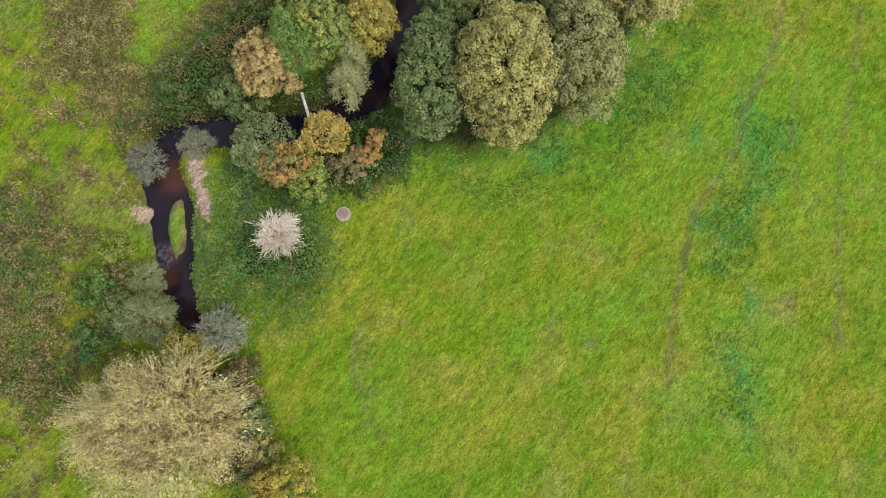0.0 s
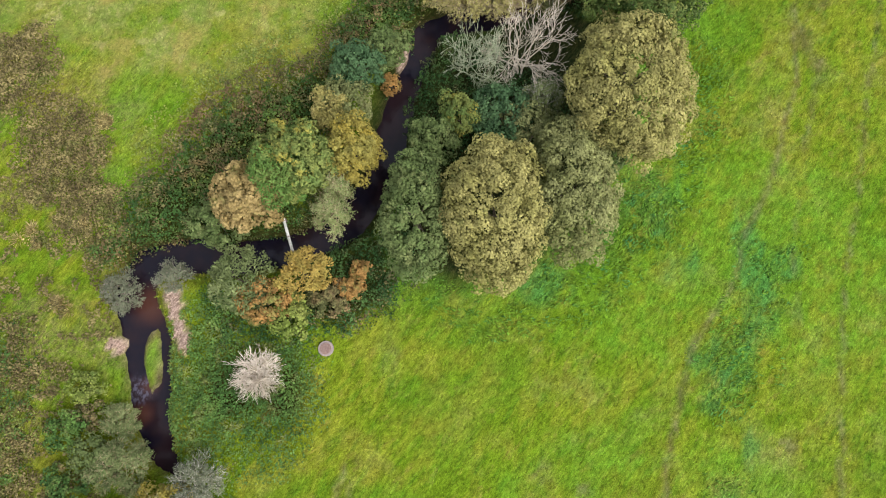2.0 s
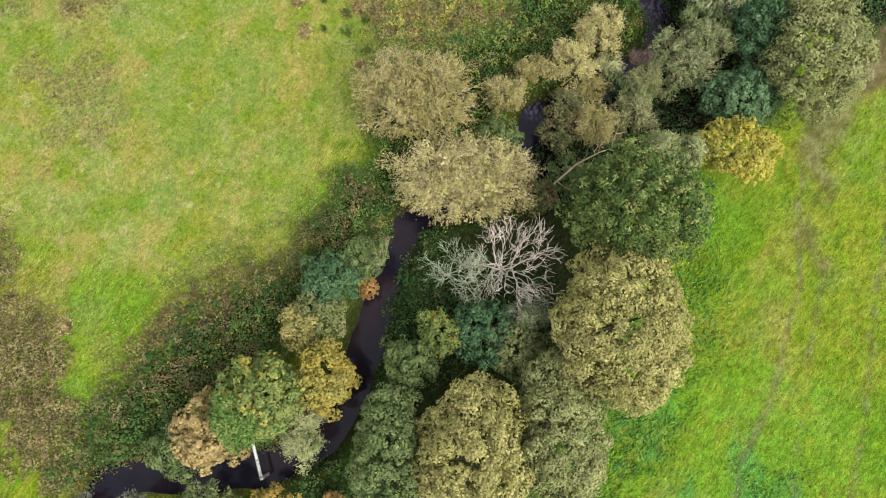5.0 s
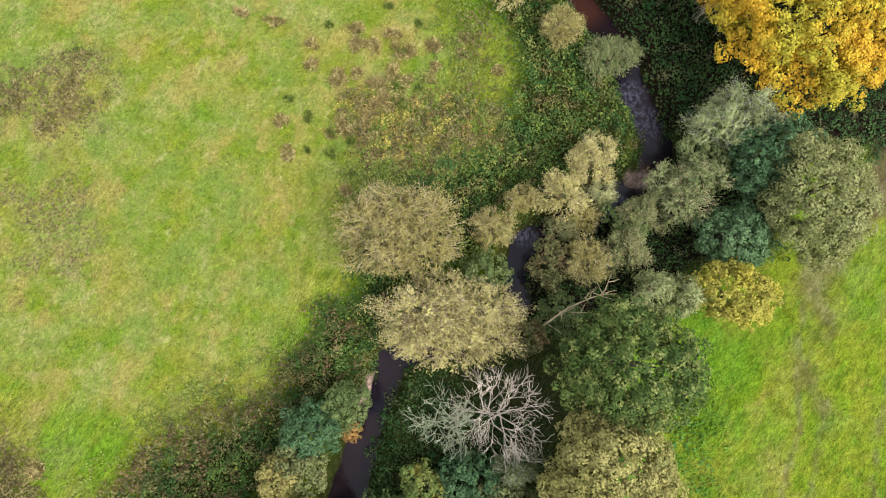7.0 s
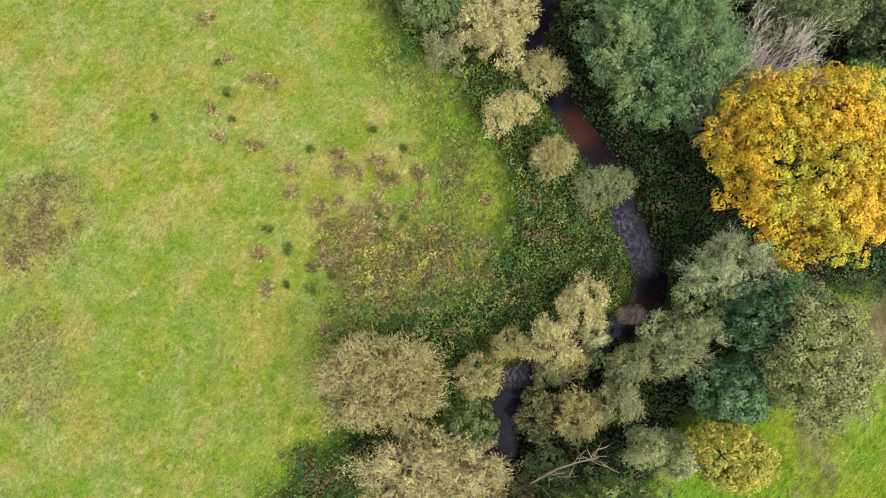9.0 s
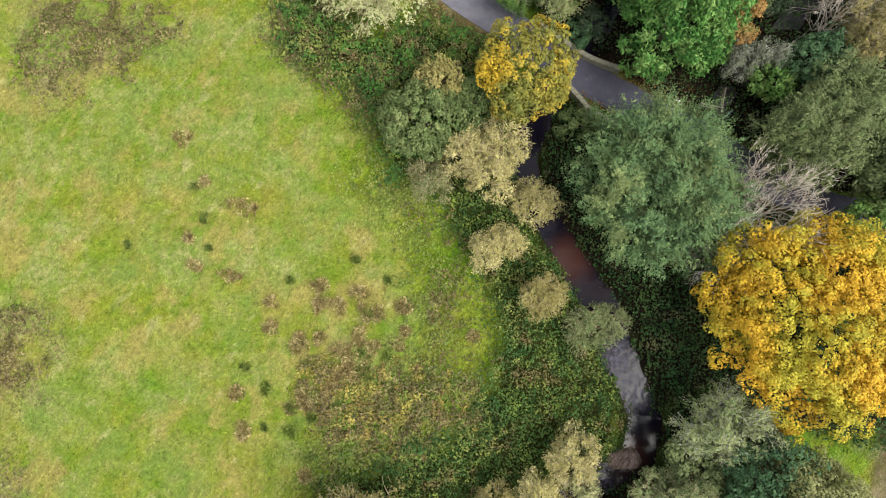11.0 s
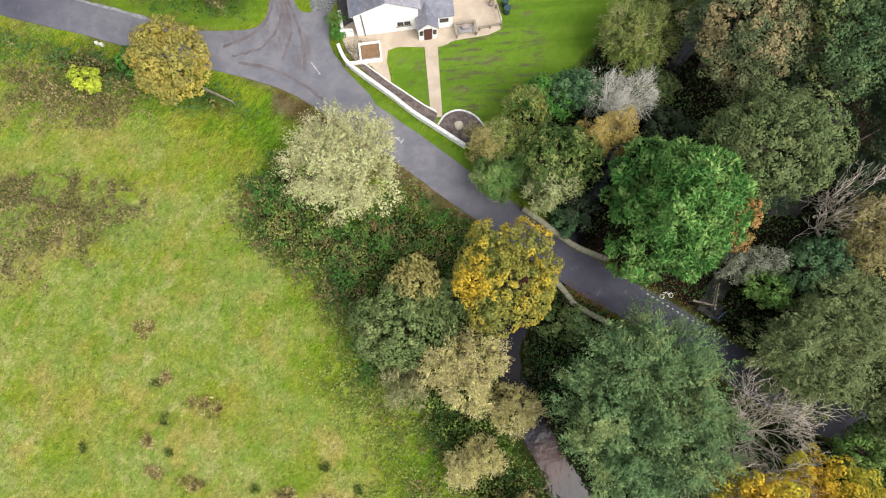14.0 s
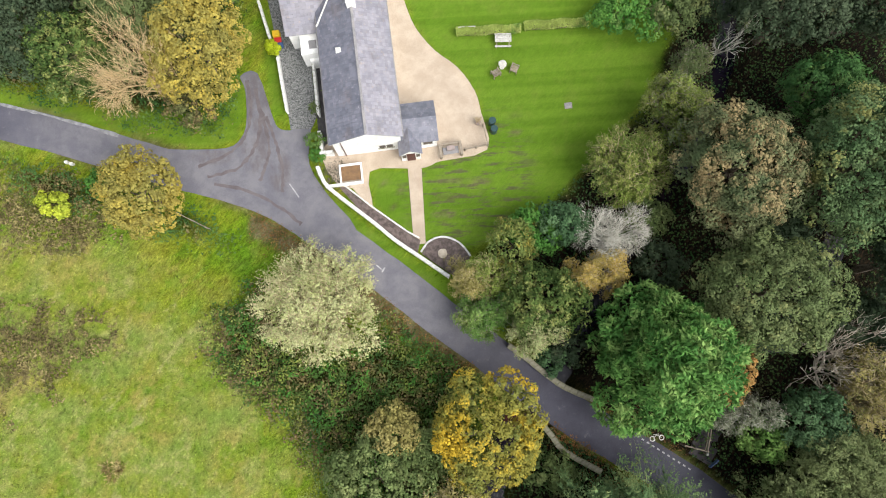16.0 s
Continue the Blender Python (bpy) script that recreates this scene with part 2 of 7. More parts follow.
def ground_mat(name="meadow", blades=False):
    """Meadow, lawn, mud, sand and litter with painted shade, mixed by the shares stored in the sheet."""
    m = Mat(name, 0.9, 0.05)
    w = m.world
    lush, pale, brown, soil = m.attr("ga")
    lawn, litter_shade, sand, lime = m.attr("gb")
    broad, mid, fine, grit = m.noise(0.09, 4, 0.6, w), m.noise(0.55, 5, 0.65, w), m.noise(4.0, 4, 0.65, w, (1.0, 0.7, 1.0, -35)), m.noise(14.0, 3, 0.7, w, (1.0, 0.7, 1.0, -35))
    grazed = m.ramp(pale, 0.45, 0.6)
    combed = m.mix(grazed, m.noise(1.2, 4, 0.6, w, (1.0, 0.26, 1.0, -38)), m.noise(0.9, 5, 0.65, w, (1.0, 0.6, 1.0, -38)))
    combed2 = m.mix(grazed, m.noise(0.45, 4, 0.6, w, (1.0, 0.3, 1.0, -25)), m.noise(0.4, 5, 0.65, w, (1.0, 0.6, 1.0, -22)))
    fine = m.mix(grazed, m.noise(6.0, 4, 0.7, w, (1.0, 0.34, 1.0, -35)), fine)
    patch = m.noise(0.22, 3, 0.55, w)
    col = m.mix(m.ramp(mid, 0.35, 0.68), GRASS_A, GRASS_B)
    col = m.mix(m.ramp(broad, 0.42, 0.68, 0, 0.7), col, GRASS_C)
    col = m.mix(m.ramp(combed2, 0.46, 0.62, 0, 0.75), col, GRASS_E)
    col = m.mix(m.ramp(combed, 0.5, 0.68, 0, 0.6), col, GRASS_D)
    col = m.mix(m.ramp(m.noise(0.8, 5, 0.7, w, (1.0, 0.5, 1.0, -50)), 0.54, 0.68, 0, 0.6), col, (0.185, 0.15, 0.034))
    col = m.mix(m.ramp(m.noise(0.13, 5, 0.6, w, (1.0, 0.6, 1.0, -70)), 0.47, 0.6, 0, 0.45), col, (0.062, 0.145, 0.009))
    col = m.mix(m.ramp(m.noise(0.17, 5, 0.62, w, (1.0, 0.5, 1.0, -62)), 0.52, 0.64, 0, 0.42), col, (0.19, 0.178, 0.024))
    col = m.mix(m.math("MULTIPLY", lime, m.ramp(mid, 0.3, 0.7, 0.2, 0.8)), col, GRASS_LIME)
    col = m.mix(m.math("MULTIPLY", pale, m.ramp(patch, 0.38, 0.62, 0.25, 1)), col, m.mix(m.ramp(m.noise(0.9, 5, 0.7, w), 0.42, 0.6), GRASS_PALE2, GRASS_PALE))
    col = m.mix(m.math("MULTIPLY", m.ramp(m.noise(0.16, 5, 0.6, w), 0.5, 0.66, 0.0, 0.45), m.ramp(pale, 0.2, 0.7, 0.75, 1)), col, m.mix(m.ramp(mid, 0.4, 0.6), (0.185, 0.160, 0.026), (0.225, 0.200, 0.055)))
    cloud = m.math("MULTIPLY", grazed, m.ramp(m.noise(0.30, 5, 0.62, w, (1.0, 0.75, 1.0, -20)), 0.47, 0.62, 0, 0.75))
    col = m.mix(cloud, col, m.mix(m.ramp(m.noise(0.11, 3, 0.5, w), 0.45, 0.58), (0.225, 0.190, 0.055), (0.105, 0.160, 0.026)))
    straw = m.math("MULTIPLY", grazed, m.ramp(m.noise(0.55, 4, 0.65, w, (1.0, 0.6, 1.0, -40)), 0.57, 0.70, 0, 0.45))
    col = m.mix(straw, col, (0.30, 0.275, 0.12))
    col = m.mix(m.math("MULTIPLY", lush, m.ramp(combed, 0.34, 0.55, 0.3, 1)), col, GRASS_LUSH)
    speck = m.math("MULTIPLY", brown, m.ramp(m.noise(2.2, 5, 0.75, w), 0.42, 0.56))
    col = m.mix(speck, col, m.mix(m.ramp(fine, 0.4, 0.6), (0.085, 0.066, 0.036), (0.155, 0.12, 0.06)))
    mown = m.noise(1.0, 3, 0.5, w, (0.02, 0.9, 1, 6))
    turf = m.mix(m.ramp(mown, 0.4, 0.6), (0.080, 0.150, 0.012), (0.100, 0.176, 0.016))
    turf = m.mix(m.ramp(mid, 0.45, 0.8, 0, 0.5), turf, (0.130, 0.170, 0.028))
    s = m.t.nodes.new("ShaderNodeMapping")
    s.vector_type = "TEXTURE"
    s.inputs["Location"].default_value, s.inputs["Scale"].default_value = (11.5, 119.4, 0), (8.5, 9.5, 100)
    m.link(w, s.inputs["Vector"])
    worn = m.t.nodes.new("ShaderNodeTexGradient")
    worn.gradient_type = "SPHERICAL"
    m.link(s.outputs["Vector"], worn.inputs["Vector"])
    scar = m.math("MULTIPLY", m.ramp(worn.outputs["Fac"], 0.05, 0.5), m.ramp(m.noise(1.0, 4, 0.65, w, (0.42, 2.0, 1.0, 5)), 0.49, 0.62))
    turf = m.mix(m.math("MULTIPLY", scar, 0.8), turf, (0.082, 0.075, 0.042))
    col = m.mix(lawn, col, turf)
    col = m.mix(m.math("MULTIPLY", soil, m.ramp(fine, 0.3, 0.6, 0.55, 1)), col, m.mix(m.ramp(mid, 0.4, 0.6), (0.07, 0.05, 0.03), (0.13, 0.105, 0.065)))
    # near-black floor: shade under trees and thickets painted into the litter colour
    col = m.mix(litter_shade, col, m.mix(m.ramp(fine, 0.4, 0.62), (0.007, 0.008, 0.005), (0.022, 0.014, 0.008)))
    col = m.mix(sand, col, m.mix(m.ramp(fine, 0.35, 0.65), (0.25, 0.17, 0.135), (0.34, 0.25, 0.205)))
    calm = m.ramp(lawn, 0, 1, 1, 0.3)
    tuft = m.mix(grazed, m.noise(1.7, 3, 0.6, w, (1.0, 0.42, 1.0, -42)), m.noise(1.8, 3, 0.6, w, (1.0, 0.7, 1.0, -38)))
    soft = m.math("MULTIPLY", calm, m.ramp(grazed, 0, 1, 1, 0.62))
    for coarse, k in ((tuft, 0.20), (fine, 0.34), (grit, 0.40)):
        col = m.bright(col, m.math("ADD", 1.0, m.math("MULTIPLY", soft, m.ramp(coarse, 0.28, 0.72, -k, k))))
    if blades:
        col = m.bright(col, m.ramp(m.island(), 0, 1, 0.6, 1.45))
    m.bump(m.math("ADD", fine, m.math("MULTIPLY", grit, 0.5)), 0.6, 0.12)
    return m.done(col)


GRASS_A, GRASS_B, GRASS_C, GRASS_D, GRASS_E = (0.082, 0.140, 0.006), (0.115, 0.165, 0.008), (0.155, 0.165, 0.014), (0.045, 0.115, 0.006), (0.165, 0.180, 0.016)
GRASS_LIME, GRASS_PALE, GRASS_PALE2, GRASS_LUSH = (0.085, 0.195, 0.014), (0.205, 0.214, 0.068), (0.142, 0.184, 0.036), (0.050, 0.170, 0.036)
MEADOW = ground_mat()
BLADES = ground_mat("grass_blades", True)
BARK = plain_mat("bark", (0.09, 0.065, 0.045), (0.16, 0.13, 0.1), 6, 0.85, 60)
PALE_BARK = plain_mat("pale_twigs", (0.50, 0.41, 0.26), (0.38, 0.30, 0.17), 1.5, 0.8, 30)
GREY_BARK = plain_mat("grey_bark", (0.50, 0.49, 0.42), (0.33, 0.31, 0.26), 2, 0.85, 30)
TWIG_BROWN = plain_mat("brown_grey_twigs", (0.20, 0.17, 0.14), (0.28, 0.245, 0.20), 2, 0.85, 30)
WHITE_BARK = plain_mat("bleached_wood", (0.66, 0.59, 0.50), (0.52, 0.45, 0.37), 2, 0.85, 30)
OLIVE = leaf_mat("olive_bronze_leaves", (0.205, 0.165, 0.062), (0.255, 0.20, 0.086), (0.165, 0.145, 0.055), 0.25)
DARK = leaf_mat("dark_green_leaves", (0.076, 0.094, 0.036), (0.112, 0.124, 0.052), (0.155, 0.155, 0.07))
SAGE = leaf_mat("sage_leaves", (0.125, 0.12, 0.055), (0.17, 0.15, 0.075), (0.085, 0.095, 0.04))
TAN = leaf_mat("tan_leaves", (0.195, 0.148, 0.055), (0.25, 0.185, 0.082), (0.13, 0.122, 0.042))
STRAW = leaf_mat("straw_leaves", (0.318, 0.246, 0.110), (0.240, 0.186, 0.078), (0.40, 0.31, 0.165), 0.35, 0.5, 0.3)
CREAM = leaf_mat("cream_leaves", (0.29, 0.262, 0.135), (0.345, 0.31, 0.18), (0.22, 0.225, 0.088))
SAGEOAK = leaf_mat("sage_grey_oak_leaves", (0.150, 0.138, 0.058), (0.185, 0.165, 0.078), (0.115, 0.118, 0.048), 0.25)
GREYGREEN = leaf_mat("grey_green_leaves", (0.115, 0.124, 0.056), (0.152, 0.152, 0.076), (0.078, 0.098, 0.040))
TEAL = leaf_mat("teal_leaves", (0.042, 0.075, 0.038), (0.068, 0.105, 0.054), (0.03, 0.052, 0.026))
PALEGREEN = leaf_mat("pale_green_leaves", (0.188, 0.190, 0.086), (0.238, 0.228, 0.120), (0.118, 0.148, 0.056))
YELLOW = leaf_mat("yellow_leaves", (0.19, 0.150, 0.032), (0.115, 0.112, 0.032), (0.38, 0.225, 0.024), 0.5, 0.3, 0.2, 0.24)
ORANGE = leaf_mat("orange_leaves", (0.43, 0.222, 0.022), (0.40, 0.242, 0.024), (0.30, 0.228, 0.028), 0.48, 0.18, 0.24, 0.18)
RUST = leaf_mat("rust_leaves", (0.27, 0.13, 0.05), (0.20, 0.11, 0.045), (0.15, 0.14, 0.045), 0.4, 0.6)
OAKGREEN = leaf_mat("deep_green_oak_leaves", (0.034, 0.056, 0.015), (0.062, 0.082, 0.023), (0.175, 0.168, 0.060), 0.42, drift=1.0)
AMBER = leaf_mat("amber_leaves", (0.32, 0.195, 0.06), (0.24, 0.165, 0.05), (0.37, 0.25, 0.08), 0.3, 0.6)
LICHEN = leaf_mat("grey_twig_leaves", (0.13, 0.12, 0.092), (0.10, 0.098, 0.075), (0.17, 0.155, 0.125), 0.35, 0.6)
# leaf tone kept very dark, with the wood's deep shade in its colour
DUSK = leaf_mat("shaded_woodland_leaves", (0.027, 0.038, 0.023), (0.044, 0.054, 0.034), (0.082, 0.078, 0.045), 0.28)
SCRUB = leaf_mat("olive_scrub_leaves", (0.12, 0.14, 0.032), (0.155, 0.145, 0.045), (0.085, 0.11, 0.03), 0.4, 0.3, 0.36)
ASH = leaf_mat("ash_leaves", (0.14, 0.14, 0.045), (0.085, 0.11, 0.035), (0.22, 0.165, 0.04), 0.4, 0.5)
GOLD = leaf_mat("gold_leaves", (0.26, 0.182, 0.046), (0.19, 0.148, 0.046), (0.315, 0.205, 0.042))
BRONZE = leaf_mat("bronze_green_leaves", (0.058, 0.070, 0.036), (0.090, 0.088, 0.048), (0.21, 0.138, 0.080), 0.44, 0.25, 0.22, 0.3)
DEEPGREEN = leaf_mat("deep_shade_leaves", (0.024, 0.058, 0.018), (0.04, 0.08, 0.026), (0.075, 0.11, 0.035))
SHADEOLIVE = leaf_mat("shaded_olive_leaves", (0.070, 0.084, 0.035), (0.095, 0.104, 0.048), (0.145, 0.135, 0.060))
PINKTAN = leaf_mat("pinkish_tan_leaves", (0.215, 0.135, 0.062), (0.265, 0.17, 0.085), (0.16, 0.125, 0.05))
LIMEBUSH = leaf_mat("lime_yellow_leaves", (0.30, 0.29, 0.03), (0.22, 0.24, 0.03), (0.38, 0.33, 0.05), vary=0.35)
MIDGREEN = leaf_mat("mid_green_leaves", (0.07, 0.12, 0.03), (0.11, 0.15, 0.045), (0.16, 0.17, 0.06))
NETTLE = leaf_mat("nettle_leaves", (0.050, 0.092, 0.026), (0.085, 0.125, 0.034), (0.125, 0.122, 0.048), 0.36, 0.4, 0.36)
FRESH = leaf_mat("fresh_green_leaves", (0.045, 0.11, 0.022), (0.065, 0.135, 0.028), (0.10, 0.15, 0.045))
CONIFER = leaf_mat("conifer_sprays", (0.042, 0.100, 0.024), (0.070, 0.135, 0.034), (0.150, 0.205, 0.068), 0.44, drift=0.7)
BRAMBLE = leaf_mat("bramble_leaves", (0.036, 0.072, 0.022), (0.072, 0.106, 0.030), (0.140, 0.092, 0.048), 0.36, 0.38, 0.34, 0.45)
# bramble colours darkened: the trees' shade is painted into this undergrowth
SHADE_BRAMBLE = leaf_mat("shaded_bramble_leaves", (0.022, 0.050, 0.017), (0.048, 0.078, 0.026), (0.10, 0.085, 0.045), 0.36, 0.38, 0.42, 0.5)
WILLOWGREEN = leaf_mat("willow_leaves", (0.105, 0.138, 0.062), (0.078, 0.115, 0.056), (0.165, 0.172, 0.075), 0.4, 0.25, 0.2, 0.32)
BRAMBLE_RED = leaf_mat("autumn_bramble_leaves", (0.085, 0.080, 0.035), (0.130, 0.078, 0.046), (0.165, 0.135, 0.066), 0.4, 0.4, 0.4)
HERBAGE = leaf_mat("dead_dock_and_herbage", (0.100, 0.070, 0.036), (0.165, 0.118, 0.060), (0.095, 0.088, 0.030), 0.36, 0.5, 0.5)
LITTER = leaf_mat("fallen_leaf_litter", (0.17, 0.070, 0.026), (0.11, 0.052, 0.026), (0.22, 0.115, 0.04))


def tarmac_mat():
    """Worn tarmac, with brown mud carried in by wheels at the junction's mouth."""
    m = Mat("worn_tarmac", 0.72, 0.3)
    col = m.mix(m.ramp(m.noise(0.3, 5), 0.35, 0.65), (0.042, 0.041, 0.058), (0.062, 0.061, 0.082))
    col = m.mix(m.ramp(m.noise(1.3, 5, 0.7), 0.58, 0.72, 0, 0.6), col, (0.15, 0.15, 0.155))
    s = m.t.nodes.new("ShaderNodeMapping")
    s.vector_type = "TEXTURE"
    s.inputs["Location"].default_value, s.inputs["Scale"].default_value = (-6, 118.5, 0), (34, 28, 100)
    m.link(m.world, s.inputs["Vector"])
    worn = m.t.nodes.new("ShaderNodeTexGradient")
    worn.gradient_type = "SPHERICAL"
    m.link(s.outputs["Vector"], worn.inputs["Vector"])
    pale = m.mix(m.ramp(m.noise(0.5, 5, 0.65), 0.35, 0.65), (0.125, 0.122, 0.142), (0.175, 0.168, 0.182))
    col = m.mix(m.ramp(worn.outputs["Fac"], 0.0, 0.5, 0, 0.9), col, pale)
    mud = None
    for cx, cy, rx, ry in ((-9.2, 126, 2.2, 4.5), (-8.8, 121.6, 1.8, 3.2), (-6.4, 119.4, 1.3, 2.6), (-13, 120.6, 2.6, 1.0)):
        s = m.t.nodes.new("ShaderNodeMapping")
        s.vector_type = "TEXTURE"
        s.inputs["Location"].default_value, s.inputs["Scale"].default_value = (cx, cy, 0), (rx, ry, 100)
        m.link(m.world, s.inputs["Vector"])
        g = m.t.nodes.new("ShaderNodeTexGradient")
        g.gradient_type = "SPHERICAL"
        m.link(s.outputs["Vector"], g.inputs["Vector"])
        mud = g.outputs["Fac"] if mud is None else m.math("MAXIMUM", mud, g.outputs["Fac"])
    tracks = m.noise(0.8, 5, 0.65, None, (1.2, 0.6, 1, 12))
    mud = m.math("MULTIPLY", m.ramp(mud, 0.02, 0.5), m.ramp(tracks, 0.34, 0.66))
    col = m.mix(m.math("MULTIPLY", mud, 0.55), col, (0.080, 0.062, 0.060))
    f = m.noise(25, 3)
    m.bump(f, 0.25, 0.01)
    return m.done(m.bright(col, m.ramp(f, 0.25, 0.75, 0.85, 1.15)))


TARMAC = tarmac_mat()
SLATE_DULL = plain_mat("weathered_slate", (0.20, 0.195, 0.20), (0.27, 0.255, 0.25), 0.9, 0.65, 12, 0.3)
LIMEWASH = plain_mat("white_limewash", (0.82, 0.815, 0.80), (0.72, 0.71, 0.68), 1.5, 0.8, 20, 0.2)
GRAVEL = plain_mat("beige_gravel", (0.365, 0.295, 0.225), (0.43, 0.355, 0.275), 0.6, 0.9, 14, 0.5, 0.2, 0.03)
COBBLE = plain_mat("grey_chippings", (0.05, 0.055, 0.052), (0.24, 0.24, 0.235), 9.0, 0.9, 16, 0.6, 0.2, 0.04)
STONE = plain_mat("mossy_stone", (0.24, 0.22, 0.17), (0.15, 0.15, 0.09), 3, 0.85, 25)
WOOD = plain_mat("weathered_wood", (0.20, 0.16, 0.12), (0.28, 0.24, 0.19), 5, 0.8, 40)
PAINT = plain_mat("white_paint", (0.66, 0.66, 0.63), (0.46, 0.45, 0.42), 4, 0.5, 40, 0.1)
DARKWOOD = plain_mat("dark_red_paint", (0.10, 0.03, 0.025), (0.07, 0.025, 0.02), 4, 0.5, 40, 0.1)
CONCRETE = plain_mat("concrete", (0.30, 0.24, 0.22), (0.24, 0.20, 0.19), 3, 0.85, 30)
SOILBED = plain_mat("turned_soil", (0.075, 0.06, 0.055), (0.16, 0.125, 0.115), 3, 0.9, 15, 0.7, 0.2, 0.05)
PLASTIC = plain_mat("dark_green_plastic", (0.02, 0.05, 0.05), (0.03, 0.06, 0.065), 4, 0.4, 40, 0.05)
RED = plain_mat("red_plastic", (0.5, 0.03, 0.03), (0.42, 0.03, 0.03), 4, 0.4, 40, 0.05)
YELLOWP = plain_mat("yellow_plastic", (0.65, 0.42, 0.02), (0.55, 0.36, 0.02), 4, 0.4, 40, 0.05)
BLUE = plain_mat("blue_paint", (0.05, 0.10, 0.22), (0.04, 0.08, 0.18), 4, 0.4, 40, 0.05)
GLASS = plain_mat("dark_window_glass", (0.02, 0.022, 0.025), (0.03, 0.03, 0.032), 4, 0.08, 40, 0.0, 0.6)


def water_mat():
    m = Mat("stream_water", 0.09, 0.28)
    w = m.world
    ripple = m.noise(1.6, 4, 0.6, w)
    col = m.mix(m.ramp(m.noise(0.35, 3, 0.5, w), 0.4, 0.65), (0.007, 0.006, 0.012), (0.016, 0.009, 0.012))
    riffle, bed, _, _ = m.attr("wa")
    col = m.mix(bed, col, (0.055, 0.022, 0.016))
    # riffles tinted lilac: the sky's reflection put into the water colour
    sky_sheen = m.math("MULTIPLY", riffle, m.ramp(m.noise(2.6, 5, 0.7, w, (1.0, 0.6, 1)), 0.42, 0.62))
    col = m.mix(sky_sheen, col, (0.070, 0.066, 0.100))
    m.put(m.b.inputs["Roughness"], m.ramp(sky_sheen, 0, 1, 0.07, 0.5))
    m.bump(ripple, 0.35, 0.05)
    return m.done(col)


WATER = water_mat()

# ---------------------------------------------------------------- the stream and the ground sheet
STREAM = [(38, 150), (37, 133), (35, 126), (30.5, 119), (26.5, 113), (23.3, 107), (21.6, 104), (19.3, 100.4), (16.7, 96.8), (14.8, 93.4), (14.1, 91.2), (14.3, 88.5),
          (16.1, 85.1), (18, 82.2), (19.6, 79.1), (21.5, 76.5), (22.6, 73), (24.3, 69.2), (25.3, 66), (24.6, 62.8), (21.5, 61.2), (18.7, 59), (14.8, 57.3), (12.1, 56.3),
          (11.4, 53.5), (11.2, 50.5), (8.3, 47.6), (2.9, 46.2), (-0.5, 45), (-1.9, 41.1), (-3.2, 37.1), (-4.3, 32.6), (-5.6, 28.5), (-8.1, 24.6), (-13, 22.1)]
STREAM += [(-19, 21.4), (-24, 21.7), (-27.2, 20.6), (-28, 18), (-27.2, 15.4), (-26.3, 12.5), (-25.9, 9.8), (-25.3, 7), (-24.6, 3.8), (-21.5, 0.6), (-18.6, -3), (-17.4, -5), (-18.7, -9),
           (-18, -18), (-21, -40)]
HALF = np.interp(range(len(STREAM)), [0, 4, 9, 13, 16, 19, 23, 26, 29, 33, 37, 38, 40, 42, 43, 44, 49], [0.5, 0.5, 1.1, 1.0, 1.3, 1.1, 1.0, 1.0, 1.1, 1.2, 1.3, 1.6, 1.9, 1.3, 1.0, -0.7, -0.7])
ROAD = smooth_line([(-150, 150), (-60, 129), (-42.2, 125.4), (-33.7, 123.4), (-28.1, 122.2), (-22.5, 120.8), (-16.9, 119.3), (-11.4, 118.1), (-7, 116.8), (-2.6, 114.3), (1.8, 111.5),
                    (5.1, 109.3), (9.3, 106.3), (13.6, 103.4), (18.2, 100.1), (22.8, 97.2), (27.3, 94.8), (31.7, 92.3), (36.2, 89.3), (41, 87), (48, 85), (90, 80)], 4)
JUNCTION = [(-15.2, 118.0), (-19.8, 120.9), (-15.5, 121.2), (-11.7, 121.5), (-10.4, 122.5), (-10.0, 124.2), (-10.4, 127.4), (-11, 128.8), (-9.4, 129.2), (-7.7, 125.2), (-6.9, 123.7),
            (-5.7, 123.5), (-5.2, 124.0), (-3.8, 123.9), (-3.7, 120.3), (-1.7, 117.3), (1.1, 114.2), (-0.3, 112.2), (-4.7, 113.9), (-9.1, 115.7), (-11.8, 116.7)]
DRIVE = [(-12.2, 150), (-9.4, 150), (-7.1, 141.9), (-5.9, 137.1), (-4.4, 131.4), (-3.3, 124.9), (-3.7, 123.7), (-5.7, 123.6), (-6.2, 125.8), (-7.7, 132.2), (-9, 136.9), (-10.2, 141.8)]
YARD = [(2, 142.3), (3.5, 141.1), (4.5, 137.5), (5.8, 134.5), (7.8, 132.2), (10.1, 130.5), (11.8, 128.2), (12.5, 126), (13.2, 122.3), (8.8, 121), (8, 120.6), (7.1, 120.25),
        (5.7, 120.15), (2.1, 119.7), (2.6, 116.1), (0.6, 118), (-0.7, 118.2), (-2.4, 120.6), (-1.6, 122.6), (4, 122.4), (4.2, 127.9), (2.4, 137.4)]
LAWN = [(4.5, 138.7), (5.8, 134.5), (7.8, 132.2), (10.1, 130.5), (11.8, 128.2), (12.5, 126), (13.2, 122.3), (8.8, 121), (6.7, 120.1), (2.1, 119.7), (2.6, 116.1), (6.4, 113.2), (8, 112.6),
        (9.3, 113.2), (11.2, 112.6), (15.4, 114), (19, 117), (23.5, 122), (25.6, 124), (28.4, 128.6), (30.4, 133.6), (31, 146), (4.6, 146)]
